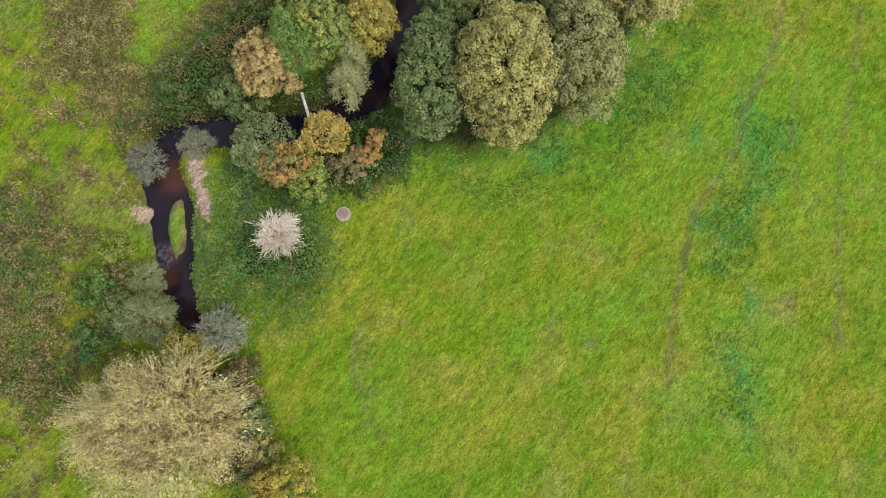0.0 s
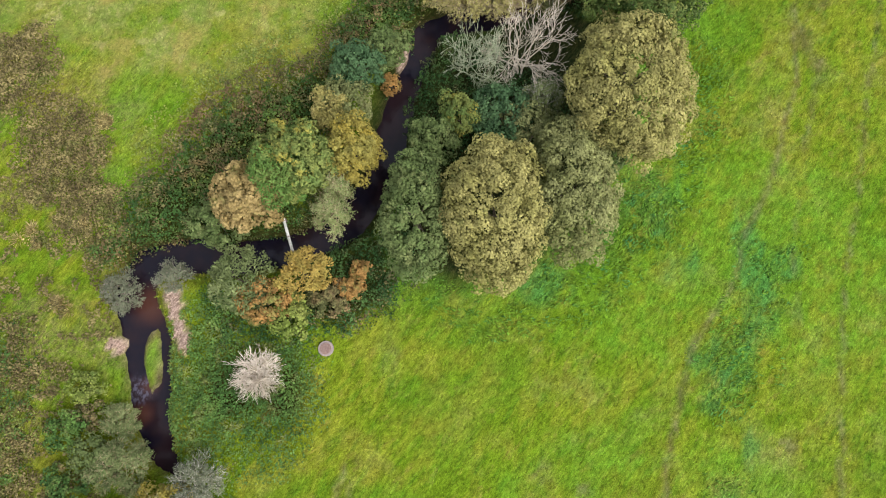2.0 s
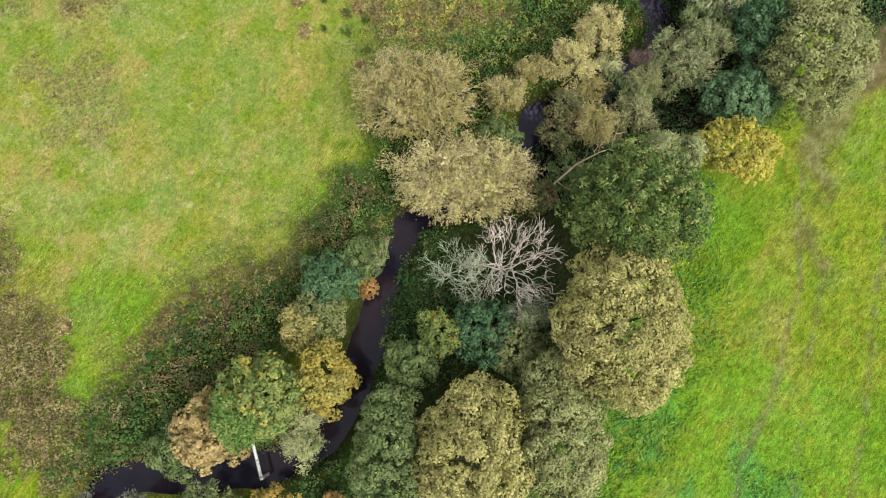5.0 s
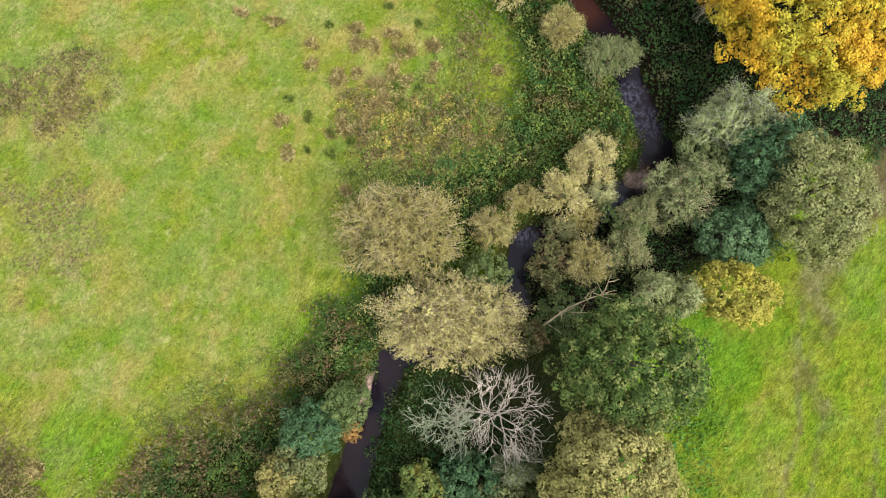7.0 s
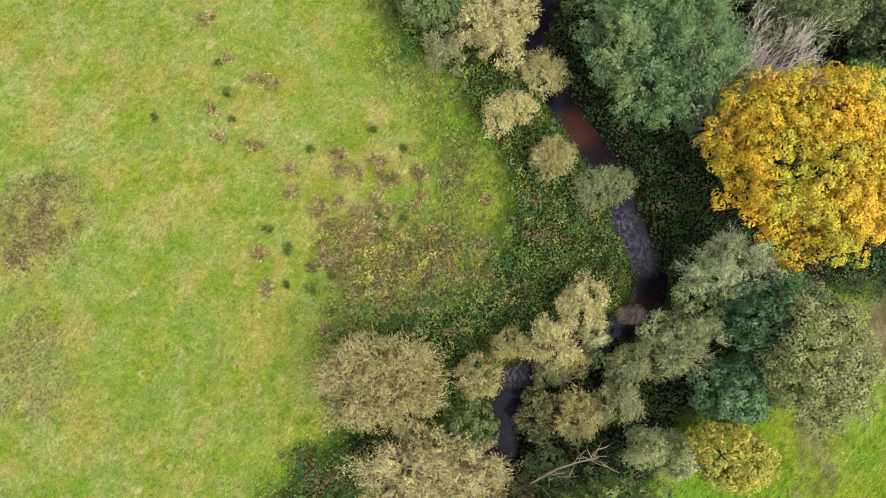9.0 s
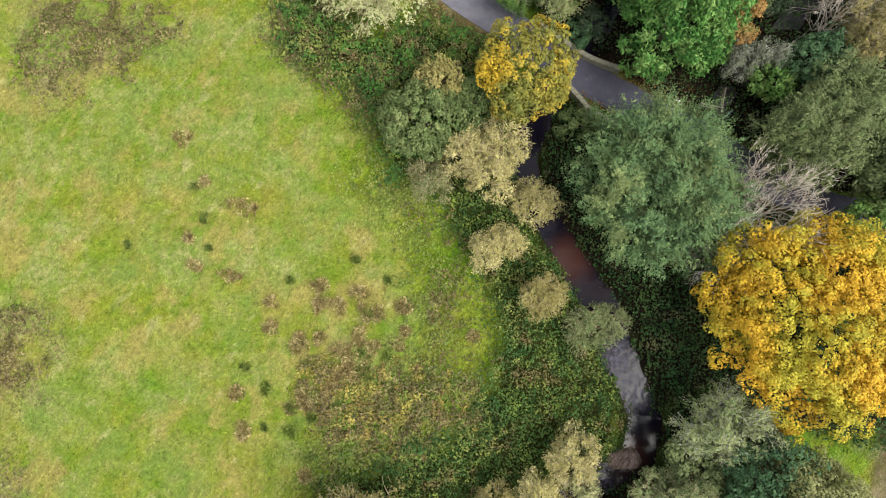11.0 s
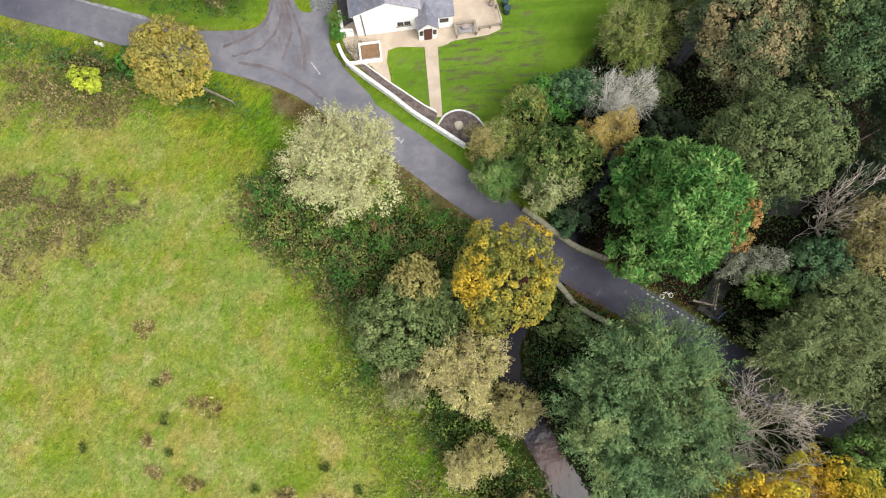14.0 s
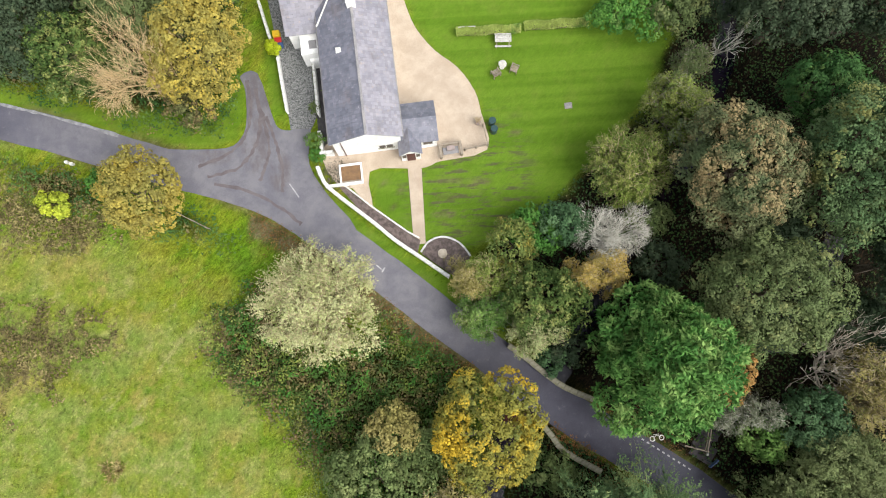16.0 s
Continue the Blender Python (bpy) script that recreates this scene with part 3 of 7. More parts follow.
VERGE = [(-3.6, 120.4), (-2.9, 119.0), (-1.9, 117.6), (0, 116.2), (4.8, 112.7), (10, 109.4), (13.5, 107), (12.6, 104.8), (8, 107.6), (3, 111.2), (-1, 114.2), (-3.8, 118)]
VERGES = [[(-40, 126.2), (-24, 122.9), (-14, 121.3), (-10.6, 122.3), (-10.1, 127), (-12, 131), (-13, 126.4), (-22, 124.6), (-40, 128.2)], [(-9.8, 137), (-7.9, 125.6), (-6.2, 124.0), (-6.4, 128), (-8.2, 134)]]
BED = [(-0.7, 118.1), (-0.1, 118.1), (2.6, 116.1), (5.9, 114), (7.2, 113.3), (7.0, 112.1), (4.9, 113.4), (1.6, 115.7)]
BED_ROUND = [(7.4, 112), (8, 113.1), (9.3, 113.6), (10.7, 113.1), (11.8, 111.9), (11.3, 110), (9.9, 110.4)]
TRAILS = [smooth_line([(46.5, 63.5), (42.7, 59), (39.2, 54.1), (37.6, 49.5), (36.6, 44), (36.3, 39), (34.8, 35.2), (32.7, 28.6), (30, 23.8), (28.4, 19.1), (24.7, 14), (23.1, 10.1), (22.3, 6.9), (21.2, 2.7), (20.5, -3)]),
          smooth_line([(46.8, 55), (45.4, 46.2), (43.2, 37.6), (41.2, 27.4), (39.2, 20.5), (38.1, 14.5), (37.4, 9), (36.2, 0)]),
          smooth_line([(-7.4, 3.2), (-7.9, 0.6), (-7.8, -2.4), (-7.1, -4.7), (-5.5, -8)]), smooth_line([(-6.5, 3.0), (-6.9, 0.6), (-6.8, -2.4), (-6.1, -4.7)]),
          smooth_line([(38.6, 54), (38.2, 45), (38.0, 38), (36.2, 32)]), smooth_line([(35.6, 28), (34.2, 21), (34.0, 15)])]
WOODLAND = [(12.5, 112), (17.6, 117), (24, 121), (28.8, 128), (30.8, 134), (31.4, 158), (57, 158), (57, 68), (50, 66), (44, 65), (38, 66), (30, 69), (26, 65), (24.5, 70), (22.5, 76), (18, 83), (15.5, 88), (16, 94), (20, 98), (24, 98.5), (16.1, 104.1)]
WILLOW_WOOD = [(9, 50), (14, 47), (24, 48), (28, 54), (38, 58), (38, 66), (32, 70), (27, 68), (26, 63), (20, 60), (14, 58)]
OAK_COPSE = [(-3, 20), (3, 19), (10, 21), (15, 26), (20, 34), (21, 44), (14, 48), (3, 44), (-1, 36), (-3, 28)]
LEFT_FIELD = [(-70, 46), (-44, 43), (-30, 39.5), (-20, 41), (-9, 46), (-4, 64), (8, 74), (2, 86), (-10, 104), (-20, 112), (-70, 122)]
ROUGH = [[(-38.8, 36.8), (-33.7, 36.3), (-32.5, 32.5), (-33, 29.8), (-30.5, 27.2), (-31.7, 24), (-35, 22.9), (-35.8, 26.6), (-39.3, 27.2), (-40, 32)], [(-48, 14), (-37.2, 15.1), (-34.9, 9), (-34.8, 3.2), (-34, -3.9), (-48, -5.9)],
         [(-46, 71.4), (-32.2, 74.5), (-28.3, 69.8), (-31.3, 66.8), (-46, 67.3)], [(-36, 105.5), (-23.7, 105.6), (-20.9, 103.2), (-23.6, 100.5), (-36, 95)],
         [(-6.7, 68.4), (-3.6, 71.8), (1.9, 70.7), (9.4, 68.7), (9.4, 64.4), (1, 62.2), (-5.3, 62.1)], [(-36, 118.5), (-24, 117.5), (-21.5, 114), (-22.5, 111.6), (-36, 111.6)],
         [(-46, 44), (-40, 45), (-37.8, 41), (-39, 37.5), (-46, 36)], [(-38, 60), (-32, 63), (-28, 60), (-29, 54), (-36, 52)]]
LUSH_SPOTS = [(27.6, 11.8, 2.4, 4.6), (29.6, 14.5, 1.8, 4.0), (31, 19.8, 1.8, 4.5), (33.4, 21.2, 1.6, 2), (26.8, -1.2, 1.8, 4.5), (20, 26, 4.2, 3.5), (17.2, 23.5, 3.4, 3), (24.7, 20.6, 1.8, 2.2), (12, 19, 4, 2), (28, 4, 2, 3)]
BRAMBLES_A = [(-28.1, 28.2), (-25.2, 31), (-21.5, 35.6), (-17, 38.2), (-11.8, 40.2), (-10.4, 43.4), (-7.2, 50.2), (-2.8, 48.5), (-2.7, 44.2), (-4.8, 40.2), (-8, 38.5), (-11, 33), (-13, 28), (-8, 26), (-14, 23), (-23, 22.8), (-29, 20.5), (-31.5, 21.7), (-29.4, 24.3)]
BRAMBLES_B = [(-19, 13.4), (-14.3, 13.6), (-10, 14.3), (-3.5, 16.0), (-2.0, 19.1), (-4, 24), (-9.1, 23), (-12.4, 20.5), (-17.1, 17), (-21, 18)]
BRAMBLES_C = [(-21.2, 11.2), (-18, 13), (-15, 11.5), (-12.3, 12.4), (-10.4, 9), (-10.2, 6.6), (-13, 5.9), (-16.1, 6.3), (-19.3, 6.6), (-21, 8)]
BRAMBLES_D = [(-1.8, 45), (1.8, 44), (11.6, 39), (14.5, 33), (8.3, 32), (1, 31), (-2.6, 28), (-4.4, 24), (-2.4, 20.5), (-3.5, 33.5)]
BRAMBLES_E = [(-5, 43), (-4.4, 51), (-4.0, 55.8), (-3.2, 60.2), (4, 64.0), (9.4, 66.5), (11, 72), (9, 81.5), (5, 87), (3, 93), (12.6, 95), (13.3, 90), (14.4, 84.6), (18.2, 79.4), (21.3, 72.1), (24, 66), (22, 62), (10.3, 58), (6, 53), (-1, 47)]
BRAMBLES_F = [(25.5, 66), (30, 69.5), (38, 66.5), (46, 65), (52, 68), (52, 78), (45, 82), (36, 88), (33, 90), (27, 93), (23, 95), (19, 98), (15.5, 95), (16.5, 87), (20.5, 81), (23.5, 75)]
BRAMBLES_G = [(9.5, 52), (14, 47), (23, 47.5), (28, 53), (37, 56.5), (37.5, 65), (30, 70), (27, 68), (26.5, 63), (20, 59.5), (14, 55)]
BRAMBLES_H = [(-11.6, 106.4), (-7, 108.2), (-1.3, 103), (3.9, 106), (12.5, 100.8), (12.5, 95), (9.6, 92.4), (1.5, 88), (-0.8, 93.5), (-4.6, 97.4), (-10.1, 101.1)]
BRAMBLES_I = [(14, 106), (12.5, 111), (17.6, 116), (24, 121), (29, 128), (31, 134), (31.6, 147), (52, 147), (52, 130), (52, 86), (46, 84), (36, 91.5), (31, 96.5), (24, 100.5), (18, 104)]
BRAMBLES_J = [(-38, 127.6), (-28.5, 125.6), (-20.6, 124.1), (-13.4, 123.4), (-11.8, 125.5), (-12.5, 130), (-12, 142), (-40, 142)]
BRAMBLES_K = [(-36, 120.2), (-27.7, 119.0), (-22, 117.8), (-15, 115.2), (-10.4, 112.6), (-11.6, 111.8), (-17, 113), (-22.2, 115), (-36, 117.4)]
BRAMBLES = [BRAMBLES_A, BRAMBLES_B, BRAMBLES_C, BRAMBLES_D, BRAMBLES_E, BRAMBLES_F, BRAMBLES_G, BRAMBLES_H, BRAMBLES_I, BRAMBLES_J, BRAMBLES_K]
BARS = [(-23.8, 16.9, 0.8, 2.2, 12, 0.7), (-22.9, 14.1, 0.8, 2.4, 15, 0.7), (-29.0, 13.2, 0.75, 0.9, 0, 0.5), (23.2, 62.6, 1.5, 1.0, 0, 0.35), (8.2, 48.7, 1.5, 1.0, 20, 0.3), (-2.7, 42.6, 0.35, 2.4, -15, 0.3)]
WATER_Z = -1.15


def stream_gap(x, y):
    d, h = line_distance(STREAM, x, y, HALF)
    return d - h


def bar_share(x, y, spot):
    bx, by, rx, ry, turn, _ = spot
    c, s = math.cos(radians(turn)), math.sin(radians(turn))
    u, v = (x - bx) * c + (y - by) * s, -(x - bx) * s + (y - by) * c
    return 1 - np.hypot(u / rx, v / ry) + (vnoise(x * 1.6, y * 1.6, 5) - 0.5) * 0.5


def ground_z(x, y):
    gap = stream_gap(x, y) + (fbm(x * 0.5, y * 0.5, 3) - 0.5) * 1.1
    bank = smooth(-0.2, 1.5, gap)
    flat = smooth(1.5, 5.0, line_distance(ROAD, x, y)) * smooth(0, 6, -inside(LAWN, x, y)) * smooth(0, 5, -inside(JUNCTION, x, y)) * smooth(0, 5, -inside(DRIVE, x, y)) * smooth(0, 3, -inside(YARD, x, y))
    z = -1.55 * (1 - bank) + bank * flat * ((fbm(x * 0.12, y * 0.12, 8) - 0.5) * 0.5 + (fbm(x * 0.7, y * 0.7, 9, 3) - 0.5) * 0.22)
    for spot in BARS:
        z = np.maximum(z, WATER_Z + spot[5] * np.clip(bar_share(x, y, spot) * 2.2, -3, 0.6))
    islet = 1 - np.hypot((x + 25.8 + 0.25 * np.sin(y * 1.1)) / 0.8, (y - 11.7) / 2.7) + (vnoise(x * 2, y * 2, 8) - 0.5) * 0.3
    return np.maximum(z, WATER_Z + 0.05 + 0.35 * np.clip(islet * 2.2, -3, 1))


def ground_shares(x, y):
    gap = stream_gap(x, y)
    big, mid = fbm(x * 0.08, y * 0.08, 21), fbm(x * 0.3, y * 0.3, 31)
    left = smooth(-4, 4, inside(LEFT_FIELD, x, y))
    lush = 0 * x
    for cx, cy, rx, ry in LUSH_SPOTS:
        lush = np.maximum(lush, 0.75 * smooth(-0.25, 0.9, 1 - np.hypot((x - cx) / rx, (y - cy) / ry) + (fbm(x * 0.55, y * 0.25, 17) - 0.5) * 3.0))
    lush = np.maximum(lush, 0.5 * smooth(0.0, 5, inside(OAK_COPSE, x, y) + 4))
    pale = left * smooth(0.42, 0.62, mid * 0.6 + big * 0.4) + (1 - left) * 0.45 * smooth(0.55, 0.7, big * 0.5 + mid * 0.5)
    pale = np.maximum(pale, 0.6 * left)
    brown = 0 * x
    for i, p in enumerate(ROUGH):
        brown = np.maximum(brown, zone(p, x, y, 2.0, 4.2, i))
    west = smooth(-24, -31, x) * smooth(50, 30, y)
    brown = np.maximum(brown, 0.55 * west * smooth(0.52, 0.66, mid))
    brown *= 0.8 * (1 - 0.55 * smooth(-10, -4, x) * smooth(50, 56, y) * smooth(90, 80, y))
    soil = 0 * x
    for i, line in enumerate(TRAILS):
        wide = (0.24, 0.16, 0.16, 0.12, 0.2, 0.16)[i]
        soil = np.maximum(soil, (0.62, 0.55, 0.65, 0.45, 0.45, 0.45)[i] * smooth(wide * 1.9, wide * 0.4, line_distance(line, x, y) + (vnoise(x, y, 4) - 0.5) * 0.3) * smooth(0.25, 0.5, fbm(x * 0.5, y * 0.5, 14) + 0.1))
    soil = np.maximum(soil, 0.7 * zone([(37, 36), (39.4, 38), (40.5, 52), (44, 58), (48, 66), (44, 68), (38, 57), (36.2, 47)], x, y, 0.8, 1.2, 40) * smooth(0.3, 0.55, mid))
    soil = np.maximum(soil, 0.95 * zone([(43.5, 58), (47, 59), (52, 70), (46.5, 68)], x, y, 0.5, 0.6, 41))
    soil = np.maximum(soil, 0.9 * smooth(0.9, -0.1, gap))
    verge = smooth(2.6, 1.8, line_distance(ROAD, x, y))
    soil = np.maximum(soil, 0.8 * verge * smooth(0.3, 0.6, mid))
    for cx, cy, n in ((14.0, 0.6, 0.7), (32.2, 4.6, 0.6), (10.2, 2.2, 0.4), (-19.9, 98, 0)):
        soil = np.maximum(soil, n * smooth(0.9, 0.2, np.hypot(x - cx, y - cy) + (vnoise(x * 2, y * 2, 6) - 0.5)))
    soil = np.maximum(soil, 0.95 * zone([(-9, 113.4), (-2, 109.8), (6, 104.4), (12, 100.4), (13, 102.4), (6, 106.9), (-2, 112.3), (-9, 115.6)], x, y, 0.3, 0.3, 44))
    lawn = np.maximum(smooth(-0.15, 0.15, inside(LAWN, x, y)), 0.85 * smooth(-0.3, 0.3, inside(VERGE, x, y)))
    for p in VERGES:
        lawn = np.maximum(lawn, 0.8 * smooth(-0.4, 0.4, inside(p, x, y)))
    for cx, cy, rx, ry in ((15.4, 125.6, 0.9, 0.25), (11.9, 123.5, 0.8, 0.3), (9.9, 119.2, 1.8, 0.25), (10, 117.4, 2.2, 0.25), (12.6, 119.2, 1.2, 0.2), (13.5, 118.2, 1.4, 0.2), (16, 124.2, 0.9, 0.25), (9.4, 116.0, 1.6, 0.2), (3.6, 118.6, 0.4, 0.3), (4.6, 116.4, 0.3, 0.2), (5, 118, 0.4, 0.3)):
        soil = np.maximum(soil, 0.6 * smooth(0.0, 0.7, 1 - np.hypot((x - cx) / rx, (y - cy) / ry) + (vnoise(x * 1.5, y * 3, 6) - 0.5) * 1.4))
    # where painted shade covers the floor: woods, copse, stream banks and thickets
    litter_shade = np.maximum(zone(WOODLAND, x, y, 1.0, 1.0, 50), zone(WILLOW_WOOD, x, y, 1.0, 1.0, 51))
    litter_shade = np.maximum(litter_shade, zone(OAK_COPSE, x, y, 1.0, 0.8, 52) * 0.9) * smooth(1.6, 2.2, line_distance(ROAD, x, y))
    litter_shade = np.maximum(litter_shade, 0.8 * smooth(2.6, 1.2, gap) * smooth(19.5, 22, y))
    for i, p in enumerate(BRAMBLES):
        litter_shade = np.maximum(litter_shade, 0.85 * smooth(0.1, 1.7, ragged(p, x, y)) * smooth(1.9, 2.6, line_distance(ROAD, x, y)))
    sand = 0 * x
    for spot in BARS:
        sand = np.maximum(sand, smooth(-0.05, 0.2, bar_share(x, y, spot)))
    islet = smooth(0, 0.25, 1 - np.hypot((x + 25.8) / 0.75, (y - 11.7) / 2.7))
    soil, lime = soil * (1 - islet) * (1 - sand), np.maximum((0.25 + 0.75 * smooth(0.42, 0.62, fbm(x * 0.11, y * 0.11, 61))) * (1 - left) * smooth(-20, 0, x), islet)
    lime = np.maximum(lime, 0.9 * smooth(-9, -2, inside(OAK_COPSE, x, y)) * smooth(2, 8, x))
    lime = np.maximum(lime, 0.6 * zone([(-31, 40), (-26, 42), (-22, 38), (-29, 27), (-33, 22), (-36, 20), (-33, 30)], x, y, 1.0, 1.0, 70))
    one = lambda v: np.clip(v, 0, 1)
    return np.stack([one(lush), one(pale), one(brown), one(soil)], -1), np.stack([one(lawn), one(litter_shade * (1 - lawn)), one(sand), one(lime)], -1)


def add_shares(me, shares):
    for name, val in zip(("ga", "gb"), shares):
        at = me.attributes.new(name, "FLOAT_COLOR", "POINT")
        at.data.foreach_set("color", np.asarray(val, np.float32).ravel())


STEP = 0.55
far_out = [70, 80, 100, 140, 220, 400, 800, 1500, 2600]
gx = np.concatenate([[-v for v in far_out[::-1]], np.arange(-62, 66, STEP), far_out])
gy = np.concatenate([[-v + 20 for v in far_out[::-1]], np.arange(-42, 158, STEP), [v + 100 for v in far_out]])
GX, GY = np.meshgrid(gx, gy)
fx, fy = GX.ravel(), GY.ravel()
GZ = ground_z(fx, fy)
idx = np.arange(fx.size).reshape(GX.shape)
quads = np.stack([idx[:-1, :-1], idx[:-1, 1:], idx[1:, 1:], idx[1:, :-1]], -1).reshape(-1, 4)
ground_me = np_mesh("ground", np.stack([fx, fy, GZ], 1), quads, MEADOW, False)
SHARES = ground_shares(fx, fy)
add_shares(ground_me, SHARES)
GAP = stream_gap(fx, fy)
ROADGAP = line_distance(ROAD, fx, fy)


def cell(x, y):
    """The sheet's vertex nearest to a place in its fine middle."""
    i = np.clip(np.rint((np.asarray(x) + 62) / STEP).astype(int) + len(far_out), 0, gx.size - 1)
    j = np.clip(np.rint((np.asarray(y) + 42) / STEP).astype(int) + len(far_out), 0, gy.size - 1)
    return j * gx.size + i


ground = tagged(new("ground", ground_me), "rough autumn meadow with damp hollows, trails and a mown lawn", "ground", kind="structure")

# water lies where the channel is deeper than its level
wet = (GZ[quads].min(1) < WATER_Z + 0.02) & (np.abs(fx[quads]).max(1) < 66) & (fy[quads].min(1) > -42) & (fy[quads].max(1) < 158)
wq = quads[wet]
used, inv = np.unique(wq.ravel(), return_inverse=True)
water_me = np_mesh("water", np.stack([fx[used], fy[used], np.full(used.size, WATER_Z)], 1), inv.reshape(-1, 4), WATER, False)
wx, wy = fx[used], fy[used]
wa = np.zeros((used.size, 4), np.float32)
for cx, cy, r in ((24.2, 68.5, 2.6), (23.0, 71.5, 2.0), (20.5, 60.3, 2.2), (-26.9, 9.0, 1.6), (12, 57, 1.6), (22.2, 105.5, 1.2)):
    wa[:, 0] = np.maximum(wa[:, 0], smooth(r, r * 0.4, np.hypot(wx - cx, wy - cy)))
for cx, cy, r in ((18.5, 81, 3.2), (-26.5, 17, 2.6), (-26.6, 6.8, 1.6), (23.6, 63, 2.2), (16.4, 98, 3), (8.5, 48.5, 2.5), (-26, 9.5, 1.2)):
    wa[:, 1] = np.maximum(wa[:, 1], smooth(r, r * 0.2, np.hypot(wx - cx, wy - cy)))
water_me.attributes.new("wa", "FLOAT_COLOR", "POINT").data.foreach_set("color", wa.ravel())
tagged(new("water", water_me), "dark peaty stream winding between overgrown banks", "stream", kind="structure")

# grass blades over the meadow
GN = 460000
px, py = RNG.uniform(-50, 52, GN), RNG.uniform(-20, 140, GN)
at = cell(px, py)
ga, gb = SHARES[0][at], SHARES[1][at]
keep = (GAP[at] > 0.5) & (ROADGAP[at] > 2.1) & (gb[:, 0] < 0.3) & (gb[:, 1] < 0.4) & (ga[:, 3] < 0.6)
for p in (JUNCTION, DRIVE, YARD):
    keep &= inside(p, px, py) < -0.1
px, py, at = px[keep], py[keep], at[keep]
n = px.size
hgt = RNG.uniform(0.03, 0.11, n) * (1 + 0.8 * ga[keep][:, 0] + 0.6 * ga[keep][:, 2])
ang = radians(-35) + (fbm(px * 0.25, py * 0.25, 91) - 0.5) * 4.5 + RNG.normal(0, 0.55, n) + np.pi * (RNG.random(n) < 0.3)
lean = RNG.uniform(0.12, 0.42, n)
wid = RNG.uniform(0.04, 0.10, n)
root = np.stack([px, py, GZ[at] - 0.03], 1)
side = np.stack([np.cos(ang) * wid, np.sin(ang) * wid, 0 * ang], 1)
tip = root + np.stack([-np.sin(ang) * lean, np.cos(ang) * lean, hgt], 1)
blades_me = np_mesh("grass", np.stack([root - side, root + side, tip], 1).reshape(-1, 3), np.arange(3 * n).reshape(n, 3), BLADES)
add_shares(blades_me, [np.repeat(s[at], 3, axis=0) for s in SHARES])
tagged(new("grass", blades_me), "short tufted meadow grass, green to yellowish", "grass", kind="stuff")


# ---------------------------------------------------------------- roads and yards
def flat_piece(name, bm, material, label, category):
    return tagged(part(name, bm, material, None), label, category, kind="structure")


flat_piece("road", ribbon(ROAD, 1.75, -0.12, 0.06, ragged=0.05), TARMAC, "narrow worn grey tarmac country lane", "road")
flat_piece("road", prism(smooth_line(JUNCTION + JUNCTION[:1], 3)[:-1], -0.12, 0.066), TARMAC, "worn tarmac road junction with muddy tyre marks", "road")
flat_piece("driveway", prism(DRIVE, -0.1, 0.074), COBBLE, "dark grey stone-chipping drive beside the cottage", "driveway")
flat_piece("pavement", prism(smooth_line(YARD + YARD[:1], 3)[:-1], -0.1, 0.05), GRAVEL, "pale beige gravel yard round the cottage", "yard")
flat_piece("pavement", prism([(5.7, 120.2), (7.0, 120.3), (7.7, 113.0), (6.6, 112.9)], -0.1, 0.056), GRAVEL, "straight beige garden path across the lawn", "path")
flat_piece("flower_bed", prism(BED, -0.1, 0.10), SOILBED, "long bare soil bed along the garden wall", "flower bed")
flat_piece("flower_bed", prism(smooth_line(BED_ROUND + BED_ROUND[:1], 4)[:-1], -0.1, 0.11), SOILBED, "round bare soil bed at the lawn's corner", "flower bed")
flat_piece("path", ribbon(smooth_line([(32.6, 94.6), (34.6, 98), (37.6, 101.6), (40.8, 105.2), (44, 110), (47, 118)]), 1.1, -0.1, 0.05, ragged=0.15), plain_mat("dark_wet_track", (0.03, 0.026, 0.032), (0.05, 0.042, 0.045), 0.8, 0.6, 12), "dark wet track leading into the wood", "path")
# dark paving strip between the cottage and its side wall
flat_piece("pavement", prism([(-2.7, 121.6), (-1.0, 121.5), (-2.6, 132), (-4.2, 132), (-3.3, 125)], -0.1, 0.045), plain_mat("dark_paving", (0.035, 0.033, 0.036), (0.06, 0.055, 0.055), 2.0, 0.6, 10), "dark paved passage beside the cottage", "passage")


# ---------------------------------------------------------------- trees and shrubs
def ground_at(x, y):
    return float(GZ[cell(x, y)])


SEED = [100]


def next_rng():
    SEED[0] += 1
    return np.random.default_rng(SEED[0])


def limbs(rng, h, rx, ry, k=7, thick=0.05, low=0.25):
    """A trunk that forks into rising limbs; returns the wood and the limbs' ends."""
    g = Geo()
    r = thick * h * 0.5
    lean = rng.uniform(-0.04, 0.04, 2) * h
    trunk = np.array([[[0, 0, -0.25], [lean[0] * 0.4, lean[1] * 0.4, h * 0.22], [lean[0], lean[1], h * 0.6], [lean[0], lean[1], h * 0.82]]])
    g.add(*tubes(trunk, np.array([[r * 1.5, r, r * 0.6, r * 0.2]]), 7))
    a = np.arange(k) * 2.4 + rng.uniform(0, 1, k)
    z0 = rng.uniform(low, 0.5, k) * h
    start = np.stack([lean[0] * z0 / h, lean[1] * z0 / h, z0], 1)
    reach = rng.uniform(0.5, 0.8, k)
    end = np.stack([np.cos(a) * rx * reach, np.sin(a) * ry * reach, z0 + (0.95 - reach * 0.5) * h * 0.45], 1)
    mid = (start + end) / 2 + np.array([0, 0, -0.04 * h])
    g.add(*tubes(np.stack([start, mid, end], 1), np.outer(np.ones(k), [r * 0.55, r * 0.35, r * 0.12]), 5))
    return g, end


